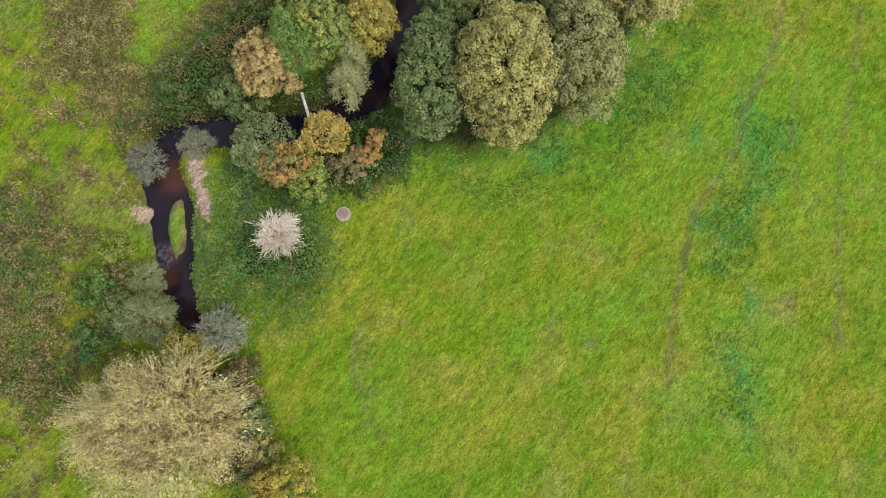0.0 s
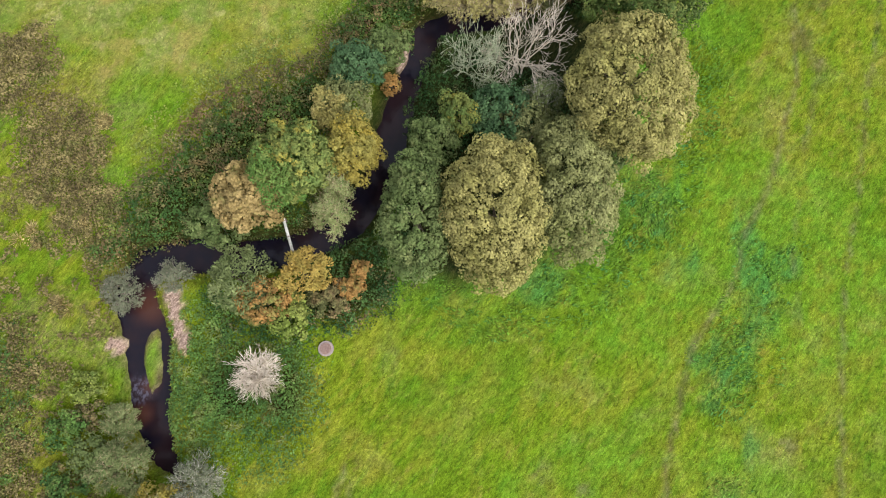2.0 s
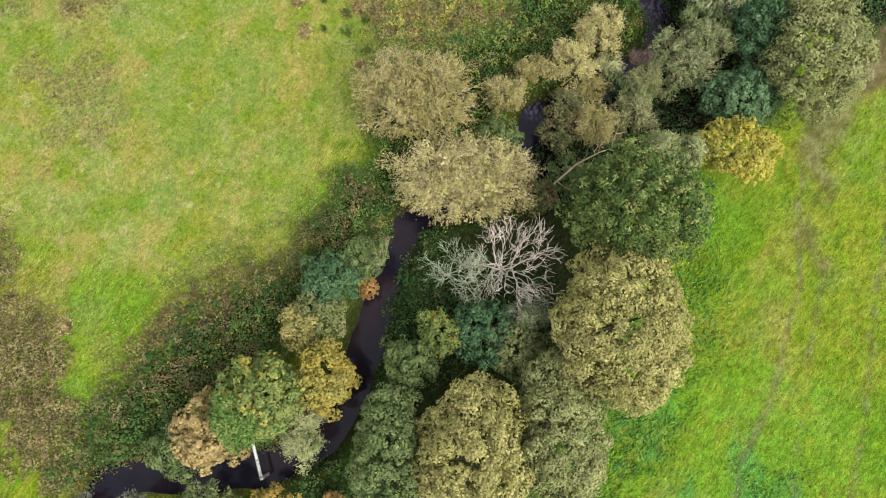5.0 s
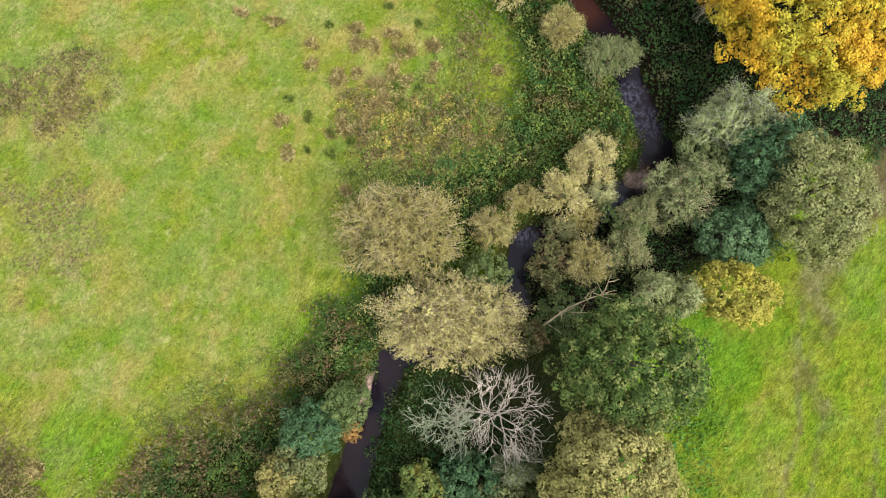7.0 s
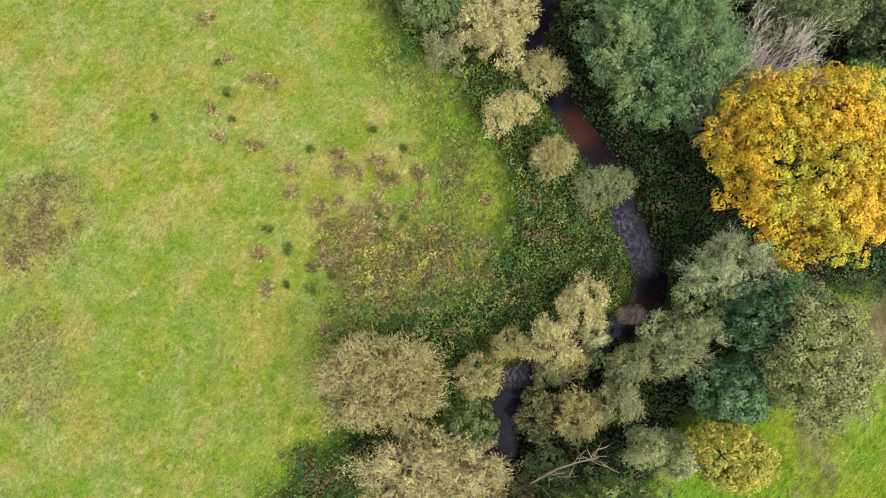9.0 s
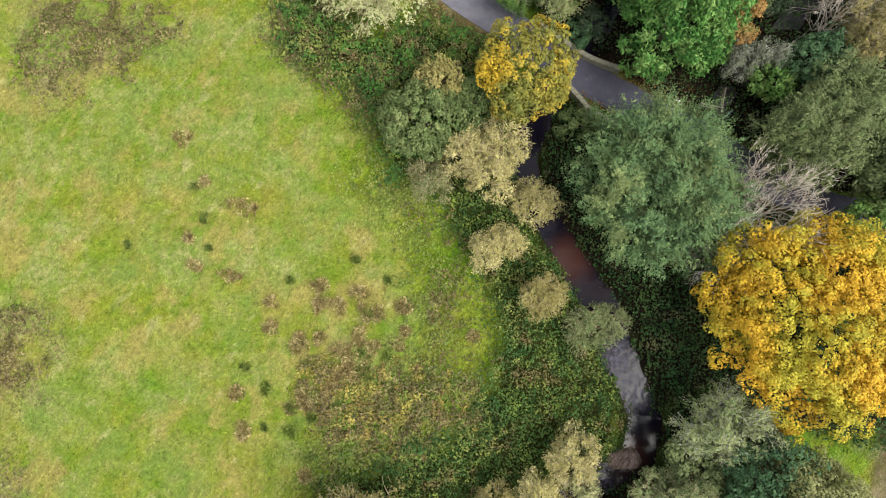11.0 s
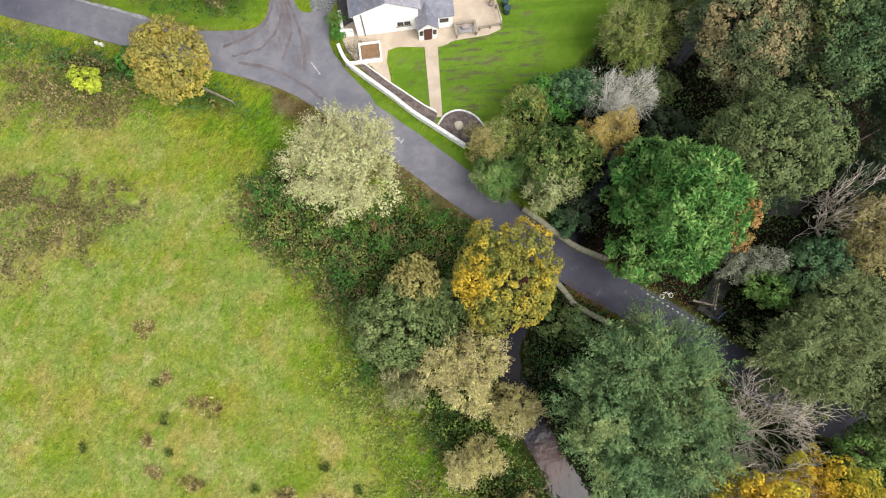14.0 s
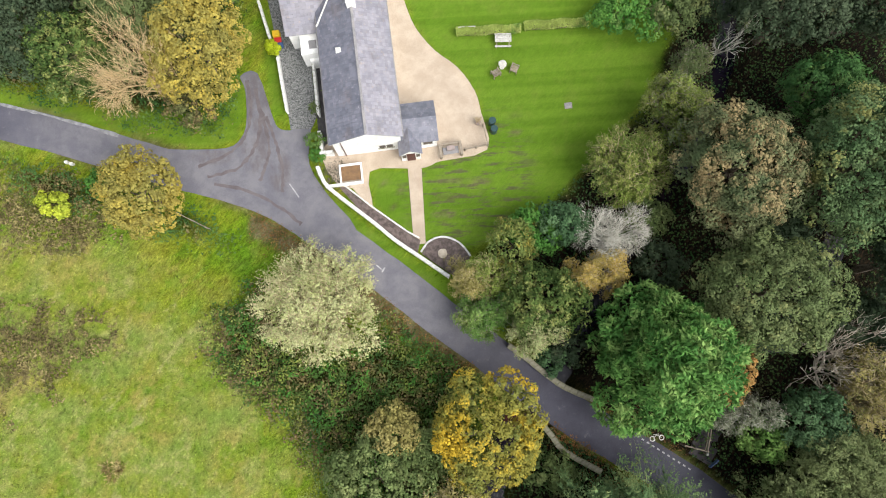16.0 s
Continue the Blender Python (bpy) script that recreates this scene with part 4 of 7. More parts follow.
def leafy(name, x, y, rx, ry, h, material, label, category="tree", size=0.21, dens=80, lump=0.62, bark=None, low=-0.12, squash=0.44, plume=False, rough=None, cone=0.0, bough=None):
    """A broadleaved tree: trunk and limbs, and a crown of leaf clumps on an uneven dome."""
    rng = next_rng()
    ob = base(name, x, y, ground_at(x, y), label, category)
    g, _ = limbs(rng, h, rx, ry, 7 if h > 4 else 5)
    linked("trunk", g.mesh("trunk", bark or BARK), ob)
    rz = h * squash
    C = np.array([0, 0, h - rz])
    R = np.array([rx, ry, rz])
    r = (rx * ry) ** 0.5
    lump = min(lump * (1.3 if r > 4.4 else 1.0), 0.34 * r + 0.12)
    area = 2 * math.pi * (1 - low) * ((rx * ry) ** 1.6 + (rx * rz) ** 1.6 + (ry * rz) ** 1.6) ** (1 / 1.6) / 3 ** (1 / 1.6)
    L = int(max(14, area / (math.pi * lump * lump * 0.46)))
    d = sphere_dirs(L, rng, low)
    if rough is None:
        rough = 0.2 if r > 3.6 else 0.3
    # boughs: each a rounded dome of its own, with gaps between them
    bough = bough or min(1.7, 0.46 * r)
    K = int(max(6, area / (math.pi * bough * bough * 0.75)))
    kd = unit(sphere_dirs(K, rng, low) + rng.normal(0, 0.16, (K, 3)))
    gaps = np.linalg.norm((d * R)[:, None, :] - (kd * R)[None], axis=2) / rng.uniform(0.8, 1.3, K)
    near = gaps.argmin(1)
    dome = np.clip(1 - (gaps.min(1) / (1.15 * bough)) ** 2, -0.7, 1)
    wob = 1 + rough * (1.1 * dome - 0.55 + rng.normal(0, 0.45, K)[near] + rng.normal(0, 0.22, L))
    tilt = ((d - kd[near]) * R) / bough
    lc = C + d * R * 0.88 * wob[:, None]
    if cone:
        lc[:, :2] *= (1 - cone * smooth(-0.3, 1.0, d[:, 2]))[:, None]
    lr = lump * rng.uniform(0.6, 1.25, L)
    n = int(area * dens)
    pick = rng.choice(L, n, p=lr ** 2 / (lr ** 2).sum())
    e = unit(rng.normal(size=(n, 3)) + d[pick] * 0.9 + tilt[pick] * 0.5 + np.array([0, 0, 0.45]))
    P = lc[pick] + e * (lr[pick] * rng.uniform(0.75, 1.05, n))[:, None] * np.array([1, 1, 0.85])
    inner = rng.random(n) < 0.26
    P[inner] = C + (P[inner] - C) * rng.uniform(0.72, 0.9, (inner.sum(), 1))
    P[:, 2] = np.maximum(P[:, 2], 0.12)
    if plume:
        along = unit(e + np.array([0, 0, 0.7]) + rng.normal(0, 0.25, (n, 3)))
        V, F = leaves(P, unit(rng.normal(size=(n, 3)) * 0.7 + e * 0.5 + np.array([0, 0, 0.5])), size * 1.7, rng, 0.35, along, 0.05)
    else:
        V, F = leaves(P, unit(e + rng.normal(0, 0.22, (n, 3)) + np.array([0, 0, 0.2])), np.where(inner, size * 1.7, size), rng)
    linked("crown", np_mesh("crown", V, F, material), ob)
    return ob


def feathery(name, x, y, rx, ry, h, material, label, category="willow", twig=None, dens=22, leaf=0.16, leafy_share=1.0):
    """A willow: stems that end in fans of long fine twigs with thin leaves, heaped into an uneven dome."""
    rng = next_rng()
    ob = base(name, x, y, ground_at(x, y), label, category)
    r = (rx * ry) ** 0.5
    R = np.array([rx, ry, h * 0.52])
    area = 2 * math.pi * 1.1 * ((rx * ry) ** 1.6 + (rx * R[2]) ** 1.6 + (ry * R[2]) ** 1.6) ** (1 / 1.6) / 3 ** (1 / 1.6)
    stools = int(np.clip(round(area / 34), 1, 6))
    g, _ = limbs(rng, h * 0.8, rx, ry, 5, 0.03, 0.1)
    kds, cs, rs, feet = [], [], [], []
    turn = rng.uniform(0, 6.283)
    for i in range(stools):
        a = turn + i * 6.283 / stools
        away = 0.0 if stools == 1 else rng.uniform(0.32, 0.5)
        grow = 1.0 if stools == 1 else rng.uniform(0.52, 0.68) * (1.12 if stools < 4 else 1.0)
        tall = rng.uniform(0.78, 1.0) if stools > 1 else 1.0
        kk = int(max(12, area * grow * grow * 0.72))
        kds.append(unit(sphere_dirs(kk, rng, -0.1) + rng.normal(0, 0.14, (kk, 3))))
        centre = np.array([rx * away * math.cos(a), ry * away * math.sin(a), h * 0.44 * tall])
        cs.append(np.repeat(centre[None], kk, 0))
        rs.append(np.repeat(np.array([[rx * grow, ry * grow, h * 0.55 * tall]]), kk, 0))
        feet.append(np.repeat(centre[None] * np.array([0.45, 0.45, 0.0]), kk, 0))
    kd, Cb, Rb, feet = [np.concatenate(v) for v in (kds, cs, rs, feet)]
    k = len(kd)
    each = k / stools
    reach = np.clip(rng.normal(0.90, 0.18, k), 0.5, 1.25)
    hub = Cb + kd * Rb * (reach * rng.uniform(0.38, 0.66, k))[:, None]
    hub[:, 2] = np.maximum(hub[:, 2], 0.2)
    foot = feet + rng.normal(0, 0.06, (k, 3)) * r
    foot[:, 2] = h * 0.14
    g.add(*tubes(np.stack([foot, (foot + hub) / 2 + np.array([0, 0, -0.06 * h]), hub], 1), np.outer(np.ones(k), [0.007 * h, 0.005 * h, 0.003 * h]), 3))
    m = 4
    pk = np.repeat(np.arange(k), m)
    bd = unit(kd[pk] + rng.normal(0, 1.1 / math.sqrt(each), (k * m, 3)))
    be = Cb[pk] + bd * Rb[pk] * (reach[pk] * rng.uniform(0.75, 0.93, k * m))[:, None]
    be[:, 2] = np.maximum(be[:, 2], 0.2)
    g.add(*tubes(np.stack([hub[pk], (hub[pk] + be) / 2 + rng.normal(0, 0.08, be.shape), be], 1), np.outer(np.ones(k * m), [0.026, 0.018, 0.009]), 3))
    linked("trunk", g.mesh("trunk", twig or PALE_BARK), ob, "forking stems")
    # long twigs fan out of each bough towards the dome's skin
    n = int(area * dens)
    b = rng.integers(0, k, n)
    td = unit(kd[b] + rng.normal(0, 1.2 / math.sqrt(each), (n, 3)))
    off = np.minimum(((td - kd[b]) ** 2).sum(1) * each / 4.0, 1.6)
    p2 = Cb[b] + td * Rb[b] * (reach[b] * (1.06 - 0.15 * off) + rng.normal(0, 0.04, n))[:, None]
    p2[:, 2] = np.maximum(p2[:, 2], 0.12)
    u = rng.uniform(0.3, 0.85, (n, 1))
    p0 = hub[b] * (1 - u) + p2 * u
    ln = np.linalg.norm(p2 - p0, axis=1)
    V, F = leaves((p0 + p2) / 2 + rng.normal(0, 0.03, (n, 3)), rng.normal(0, 0.5, (n, 3)) + np.array([0, 0, 1]), ln, rng, (0.020 / ln)[:, None], p2 - p0 + rng.normal(0, 0.22, (n, 3)) * ln[:, None], 0.01)
    tagged(linked("twig_mass", np_mesh("twig_mass", V, F, twig or PALE_BARK), ob, "long fine twigs"), kind="stuff")
    q = int(n * 3.7 * leafy_share ** 0.7)
    pk = rng.integers(0, n, q)
    uu = rng.uniform(-0.25, 1.08, (q, 1))
    P = p0[pk] * (1 - uu) + p2[pk] * uu + rng.normal(0, 0.09, (q, 3))
    P[:, 2] = np.maximum(P[:, 2], 0.1)
    big = np.where(uu[:, 0] < 0.15, 2.0, 1.0)
    V, F = leaves(P, rng.normal(size=(q, 3)) * 0.45 + td[pk] * 0.8 + np.array([0, 0, 0.5]), leaf * big, rng, 0.55, (p2 - p0)[pk] + rng.normal(0, 0.35, (q, 3)))
    if q:
        linked("crown", np_mesh("crown", V, F, material), ob)
    return ob


def bare(name, x, y, rx, ry, h, label, material=None, stems=1, levels=4, twig=1.0, tip=(0, 0, 1), root_z=None, thick=0.016):
    """A leafless tree that forks again and again."""
    rng = next_rng()
    ob = base(name, x, y, ground_at(x, y) if root_z is None else root_z, label, "bare tree")
    g = Geo()
    tip = unit(np.array(tip, float))
    p0 = rng.normal(0, 0.1, (stems, 3)) * np.array([rx, ry, 0])
    p0[:, 2] = -0.15
    d = unit(tip + rng.normal(0, 0.12 if stems == 1 else 0.4, (stems, 3)))
    ln, rad = np.full(stems, h * 0.24), np.full(stems, h * thick)
    flat = np.array([rx, ry, h * 0.62]) / max(rx, ry, h * 0.62)
    for lev in range(levels + 1):
        p2 = p0 + d * ln[:, None] * (flat if lev else 1)
        p1 = (p0 + p2) / 2 + rng.normal(0, 0.09, p0.shape) * ln[:, None]
        g.add(*tubes(np.stack([p0, p1, p2], 1), np.stack([rad, rad * 0.8, rad * 0.62], 1), 6 if lev < 2 else 3))
        kids = (6, 4, 4, 3, 3)[min(lev, 4)]
        pick = np.repeat(np.arange(len(p0)), kids)
        u = rng.uniform(0.4, 1.0, (len(pick), 1))
        u[::kids] = 1
        p0n = np.where(u < 0.5, p0[pick] * (1 - 2 * u) + p1[pick] * 2 * u, p1[pick] * (2 - 2 * u) + p2[pick] * (2 * u - 1))
        d = unit(d[pick] + unit(rng.normal(size=(len(pick), 3))) * (1.0, 0.75, 0.85, 0.8, 0.7)[min(lev, 4)] + np.array([0, 0, 0.06]))
        ln = np.repeat(ln, kids) * rng.uniform(0.55, 0.85, len(pick))
        if lev == 0 and tip[2] > 0.6:
            az = np.arange(len(pick)) * 2.4 + rng.uniform(0, 0.5, len(pick))
            d = unit(np.stack([np.cos(az), np.sin(az), rng.uniform(0.2, 0.9, len(pick))], 1) + tip * 0.15)
            ln = ln * 2.0
        rad = np.maximum(np.repeat(rad, kids) * 0.56, 0.017 * twig)
        p0 = p0n
    V = np.concatenate(g.v)
    if tip[2] > 0.6:
        far = np.percentile(np.hypot(V[:, 0] / rx, V[:, 1] / ry), 97)
        grow = 1 / far if far > 0 else 1
        V[:, :2] = V[:, :2] * (1 + (grow - 1) * smooth(0.0, 0.35 * h, V[:, 2:3]))
        V[:, 2] *= h / max(np.percentile(V[:, 2], 99.5), 0.1)
    V[:, 2] = np.maximum(V[:, 2], -0.2)
    me = np_mesh("branch_mass", V, np.concatenate(g.f), material or GREY_BARK)
    linked("branch_mass", me, ob)
    return ob


def thicket(name, poly, material, label, high=1.2, dens=30, size=0.23, category="undergrowth", gap=-0.45, wob=0.8, hole=0.0, road=2.2, lean=0.5, fringe=1.3):
    """Low dense growth over a stretch of ground, heaped unevenly."""
    rng = next_rng()
    p = np.array(poly)
    lo, hi = p.min(0) - 1, p.max(0) + 1
    n = int((hi - lo).prod() * dens * 1.4)
    x, y = rng.uniform(lo[0], hi[0], n), rng.uniform(lo[1], hi[1], n)
    edge = ragged(poly, x, y, wob)
    at = cell(x, y)
    heap = 0.55 * fbm(x * 0.7 + 9, y * 0.7, SEED[0] + 3, 3) + 0.45 * vnoise(x * 1.15, y * 1.15, SEED[0] + 8)
    keep = (edge > rng.uniform(-fringe, 0.9, n)) & (GAP[at] > gap) & (ROADGAP[at] > road) & (heap > hole) & (SHARES[1][at][:, 2] < 0.3)
    x, y, edge, heap, at = x[keep], y[keep], edge[keep], heap[keep], at[keep]
    n = x.size
    z = GZ[at] + high * smooth(0.15, 0.85, heap) * smooth(-1.2, 1.8, edge) * rng.uniform(0.72, 1.05, n) + 0.06
    e = 0.25
    slope_x = fbm((x + e) * 0.7 + 9, y * 0.7, SEED[0] + 3, 3) - fbm((x - e) * 0.7 + 9, y * 0.7, SEED[0] + 3, 3)
    slope_y = fbm(x * 0.7 + 9, (y + e) * 0.7, SEED[0] + 3, 3) - fbm(x * 0.7 + 9, (y - e) * 0.7, SEED[0] + 3, 3)
    N = unit(rng.normal(0, lean, (n, 3)) + np.stack([-2.2 * high * slope_x / (2 * e), -2.2 * high * slope_y / (2 * e), 1 + 0 * x], 1))
    V, F = leaves(np.stack([x, y, z], 1), N, size, rng, 0.75)
    return tagged(new(name, np_mesh(name, V, F, material)), label, category, kind="stuff")


# the oak copse beside the stream
leafy("oak_tree", 5.7, 24.2, 4.4, 7.0, 10.6, OLIVE, "broad oak with olive and bronze autumn leaves", rough=0.13, bough=1.2, dens=96)
leafy("oak_tree", -1.1, 24.3, 3.2, 5.8, 8.0, DARK, "dark green leafy tree on the stream bank")
leafy("oak_tree", 12.4, 26.5, 3.8, 6.2, 9.5, SAGEOAK, "dull sage-grey oak at the field edge", rough=0.13, bough=1.2, dens=96)
leafy("oak_tree", 17.3, 35.2, 5.3, 7.2, 11.6, OLIVE, "large round oak with golden-olive leaves", rough=0.12, bough=1.1, dens=96)
leafy("oak_tree", 18.9, 44.7, 5.4, 4.9, 12.0, OAKGREEN, "tall dark green oak at the wood's edge", lump=0.6, rough=0.26, bough=1.1, dens=90)
leafy("shrub", 15.6, 31.0, 2.6, 2.4, 5.0, DARK, "dark green shrub between two oaks", "shrub")
leafy("shrub", 2.9, 34.4, 1.8, 1.8, 4.6, ASH, "yellow-green shrub in the copse", "shrub")
leafy("shrub", -0.1, 31.8, 2.3, 2.2, 5.0, DARK, "dark green shrub on the bank", "shrub")
leafy("shrub", 6.9, 34.6, 3.2, 2.6, 5.0, TEAL, "dark blue-green shrub under dead branches", "shrub")
leafy("shrub", 9.6, 33.0, 2.6, 2.2, 5.0, SAGE, "grey-green shrub in the copse", "shrub")
bare("dead_tree", 9.0, 40.0, 4.5, 4.3, 9.0, "bleached dead tree with bare forking limbs", WHITE_BARK, 2, 4, 1.5, thick=0.014)
bare("dead_tree", 4.4, 39.4, 3.2, 3.0, 7.5, "dead tree with limbs under pale green lichen", plain_mat("lichened_bark", (0.40, 0.43, 0.31), (0.28, 0.32, 0.20), 2, 0.85, 30), 2, 4, 1.6, thick=0.015)
feathery("willow_tree", 10.5, 36.0, 2.2, 2.0, 6.0, GREYGREEN, "thin grey-green willow below dead limbs", twig=GREY_BARK, leafy_share=0.7)
feathery("willow_tree", 5.0, 48.2, 7.0, 4.8, 9.0, STRAW, "broad straw-coloured willow hanging over the stream")
feathery("willow_tree", 0.4, 56.6, 6.0, 4.8, 7.0, TAN, "olive-brown willow at the meadow edge", leafy_share=1.5)

# autumn group round the pipe crossing
leafy("maple_tree", -14.8, 17.0, 2.1, 2.0, 4.2, RUST, "small rust-orange tree by the stream", size=0.21, dens=76, rough=0.3)
leafy("maple_tree", -11.0, 19.4, 1.8, 1.8, 5.0, AMBER, "small bright orange-gold tree beside a pipe", size=0.24, plume=True, rough=0.4)
leafy("shrub", -16.9, 18.7, 2.4, 2.4, 4.6, GREYGREEN, "pale grey-green shrub on the bank", "shrub", plume=True)
leafy("ash_tree", -11.7, 29.4, 3.2, 3.1, 8.0, ASH, "yellow-green ash turning gold", size=0.26)
leafy("ash_tree", -13.4, 27.6, 2.5, 2.5, 7.6, MIDGREEN, "fresh green leafy sapling among autumn trees", plume=True)
leafy("hawthorn_tree", -16.2, 26.1, 2.9, 2.7, 6.5, PINKTAN, "pinkish-tan leafy tree beside the pipe", size=0.28)
leafy("ash_tree", -6.9, 30.4, 2.6, 2.7, 7.0, GOLD, "golden-yellow tree over the stream")
feathery("willow_tree", -8.9, 26.2, 2.7, 3.1, 7.6, PALEGREEN, "pale twiggy willow with sparse green leaves", leafy_share=0.8)
leafy("shrub", -19.5, 24.1, 2.3, 2.2, 3.6, DARK, "dark green shrub over the water", "shrub")
leafy("shrub", -6.9, 39.0, 2.4, 2.2, 5.5, TEAL, "blue-green shrub above the stream", "shrub")
leafy("shrub", -4.3, 41.1, 1.8, 2.0, 5.0, DARK, "dark green shrub beside the stream", "shrub")
leafy("shrub", -9.4, 34.8, 1.7, 1.7, 5.0, TAN, "small tan leafy shrub above the bank", "shrub")
leafy("shrub", -3.9, 38.6, 0.8, 0.8, 2.4, RUST, "little rust-orange shrub at the water's edge", "shrub")
leafy("shrub", -8.0, 35.8, 2.2, 2.2, 4.6, SAGE, "dull green shrub above the bank", "shrub")
leafy("shrub", -6.4, 20.0, 0.8, 0.7, 1.8, RUST, "small orange shrub in brambles", "shrub", size=0.25)
leafy("shrub", -7.3, 18.4, 1.3, 0.9, 1.5, RUST, "low rust-red shrub in brambles", "shrub", size=0.25)
leafy("shrub", -9.4, 17.4, 2.0, 1.3, 1.6, BRAMBLE_RED, "low reddish bramble mound by small trees", "shrub", size=0.25)
leafy("shrub", -12.4, 15.9, 1.6, 2.0, 2.6, SCRUB, "yellow-green shrub beside the rust tree", "shrub", size=0.25)
feathery("willow_tree", -23.3, 19.3, 1.8, 1.6, 3.4, LICHEN, "grey-brown twiggy willow over the bend", twig=TWIG_BROWN, leaf=0.14, leafy_share=1.3)
feathery("willow_tree", -28.9, 18.0, 2.3, 2.1, 3.0, LICHEN, "grey-brown twiggy willow shrub at the bend", twig=TWIG_BROWN, leaf=0.14, leafy_share=1.3)
bare("dead_shrub", -15.4, 10.6, 2.5, 2.3, 2.6, "bleached white dead shrub in the grass", WHITE_BARK, 12, 3, 1.0, thick=0.016)
bare("dead_branch", -15.6, 12.6, 0.9, 1.2, 2.6, "bleached forked dead branch beside the shrub", WHITE_BARK, 1, 2, 2.0, (0, 1, 0.5), thick=0.03)

# the south end of the stream
feathery("willow_tree", -24.1, -5.7, 8.6, 6.6, 10.0, STRAW, "very large straw-pale willow with showing limbs", leafy_share=0.9)
feathery("willow_tree", -19.6, 1.6, 2.6, 2.2, 4.0, LICHEN, "lilac-grey twiggy willow over the water", twig=GREY_BARK, leaf=0.14, leafy_share=1.3)
leafy("shrub", -22.0, -0.2, 2.2, 2.0, 3.6, GOLD, "yellow-olive shrub beside the willow", "shrub")
feathery("willow_tree", -26.2, 3.0, 2.9, 2.5, 4.0, GREYGREEN, "grey-green willow bush on the bank", leafy_share=2.0)
leafy("shrub", -30.6, 9.6, 1.5, 1.3, 1.5, SCRUB, "low olive shrub in rough herbage", "shrub")
leafy("shrub", -32.2, 5.6, 1.7, 1.5, 1.6, NETTLE, "low green shrub in rough herbage", "shrub")
leafy("shrub", -31.4, 0.8, 1.9, 1.6, 1.8, BRAMBLE, "dark low shrub in rough herbage", "shrub")
leafy("shrub", -30.2, 6.9, 1.3, 1.2, 1.3, BRAMBLE_RED, "brown-leaved low shrub on the west bank", "shrub")
feathery("willow_tree", -27.4, 6.7, 2.0, 1.9, 3.0, GREYGREEN, "small grey-green willow bush", leafy_share=2.0)
leafy("shrub", -29.0, 3.6, 1.8, 1.8, 2.4, DARK, "dark green shrub in rough herbage", "shrub")
leafy("shrub", -13.5, -11.5, 2.9, 2.2, 4.0, GOLD, "yellow-olive shrub at the field edge", "shrub")
leafy("shrub", -17.4, -9.4, 2.4, 2.2, 2.5, BRAMBLE_RED, "brown-leaved shrub under the willow", "shrub")
leafy("shrub", -18.2, -2.6, 1.9, 1.8, 2.0, BRAMBLE_RED, "brown-green shrub over the ditch", "shrub")
leafy("shrub", -17.0, -6.0, 1.7, 1.8, 2.0, DARK, "dark green shrub over the ditch", "shrub")
leafy("shrub", -16.2, -8.6, 1.7, 1.5, 2.2, TAN, "tan twiggy shrub at the field edge", "shrub")

# the willow wood round the pools
leafy("maple_tree", 29.3, 50.9, 3.3, 2.8, 6.6, leaf_mat("clear_yellow_leaves", (0.29, 0.215, 0.040), (0.24, 0.19, 0.045), (0.20, 0.175, 0.045), 0.3), "yellow-gold tree at the wood's corner", lump=0.5)
leafy("shrub", 30.0, 56.0, 3.3, 3.0, 6.0, leaf_mat("soft_teal_leaves", (0.062, 0.098, 0.050), (0.088, 0.125, 0.066), (0.045, 0.075, 0.036)), "dark blue-green holly-like tree", "shrub")
leafy("oak_tree", 35.8, 59.4, 3.9, 6.0, 10.0, SAGEOAK, "olive-tan oak beside the trodden track")
leafy("oak_tree", 32.4, 62.6, 3.4, 3.4, 8.0, TEAL, "dark green tree in the wood")
feathery("willow_tree", 30.3, 66.1, 4.6, 3.6, 9.0, PALEGREEN, "pale green willow with grey twigs", twig=GREY_BARK, leafy_share=1.3)
feathery("willow_tree", 25.9, 60.5, 3.8, 3.2, 7.0, GREYGREEN, "grey-green willow over the pool", leafy_share=1.5)
feathery("willow_tree", 17.8, 63.4, 2.6, 2.6, 5.0, STRAW, "tan twiggy willow shrub on the bank", leafy_share=1.0)
feathery("willow_tree", 14.9, 60.2, 2.4, 2.4, 5.0, STRAW, "tan willow shrub beside the pool", leafy_share=1.0)
feathery("willow_tree", 8.5, 56.9, 2.4, 2.2, 5.0, TAN, "brown-tan willow shrub among thicker growth", leafy_share=1.0)
feathery("willow_tree", 17.0, 53.9, 2.3, 2.2, 5.0, TAN, "olive-tan willow shrub near the stream", leafy_share=1.2)
feathery("willow_tree", 20.6, 55.0, 2.3, 2.3, 5.0, SAGE, "olive willow shrub under taller trees", leafy_share=1.2)
feathery("willow_tree", 24.0, 50.9, 2.9, 3.1, 7.0, PALEGREEN, "pale leafy willow beside the oak", leafy_share=1.6)
feathery("willow_tree", 15.2, 57.2, 1.9, 1.5, 3.6, SAGE, "olive-grey willow leaning over the stream", leafy_share=1.4)
feathery("willow_tree", 19.0, 60.6, 1.8, 1.5, 3.4, CREAM, "pale tan willow leaning over the pool", leafy_share=1.2)
feathery("willow_tree", 22.2, 58.6, 2.2, 1.8, 4.4, SAGE, "olive-grey willow shrub beside the pool", leafy_share=1.4)
feathery("willow_tree", 17.2, 58.4, 2.0, 1.7, 3.8, TAN, "olive-brown willow covering the narrow stream", leafy_share=1.2)
feathery("willow_tree", 11.4, 59.4, 2.0, 1.7, 3.8, TAN, "brown-tan willow at the edge of brambles", leafy_share=1.2)
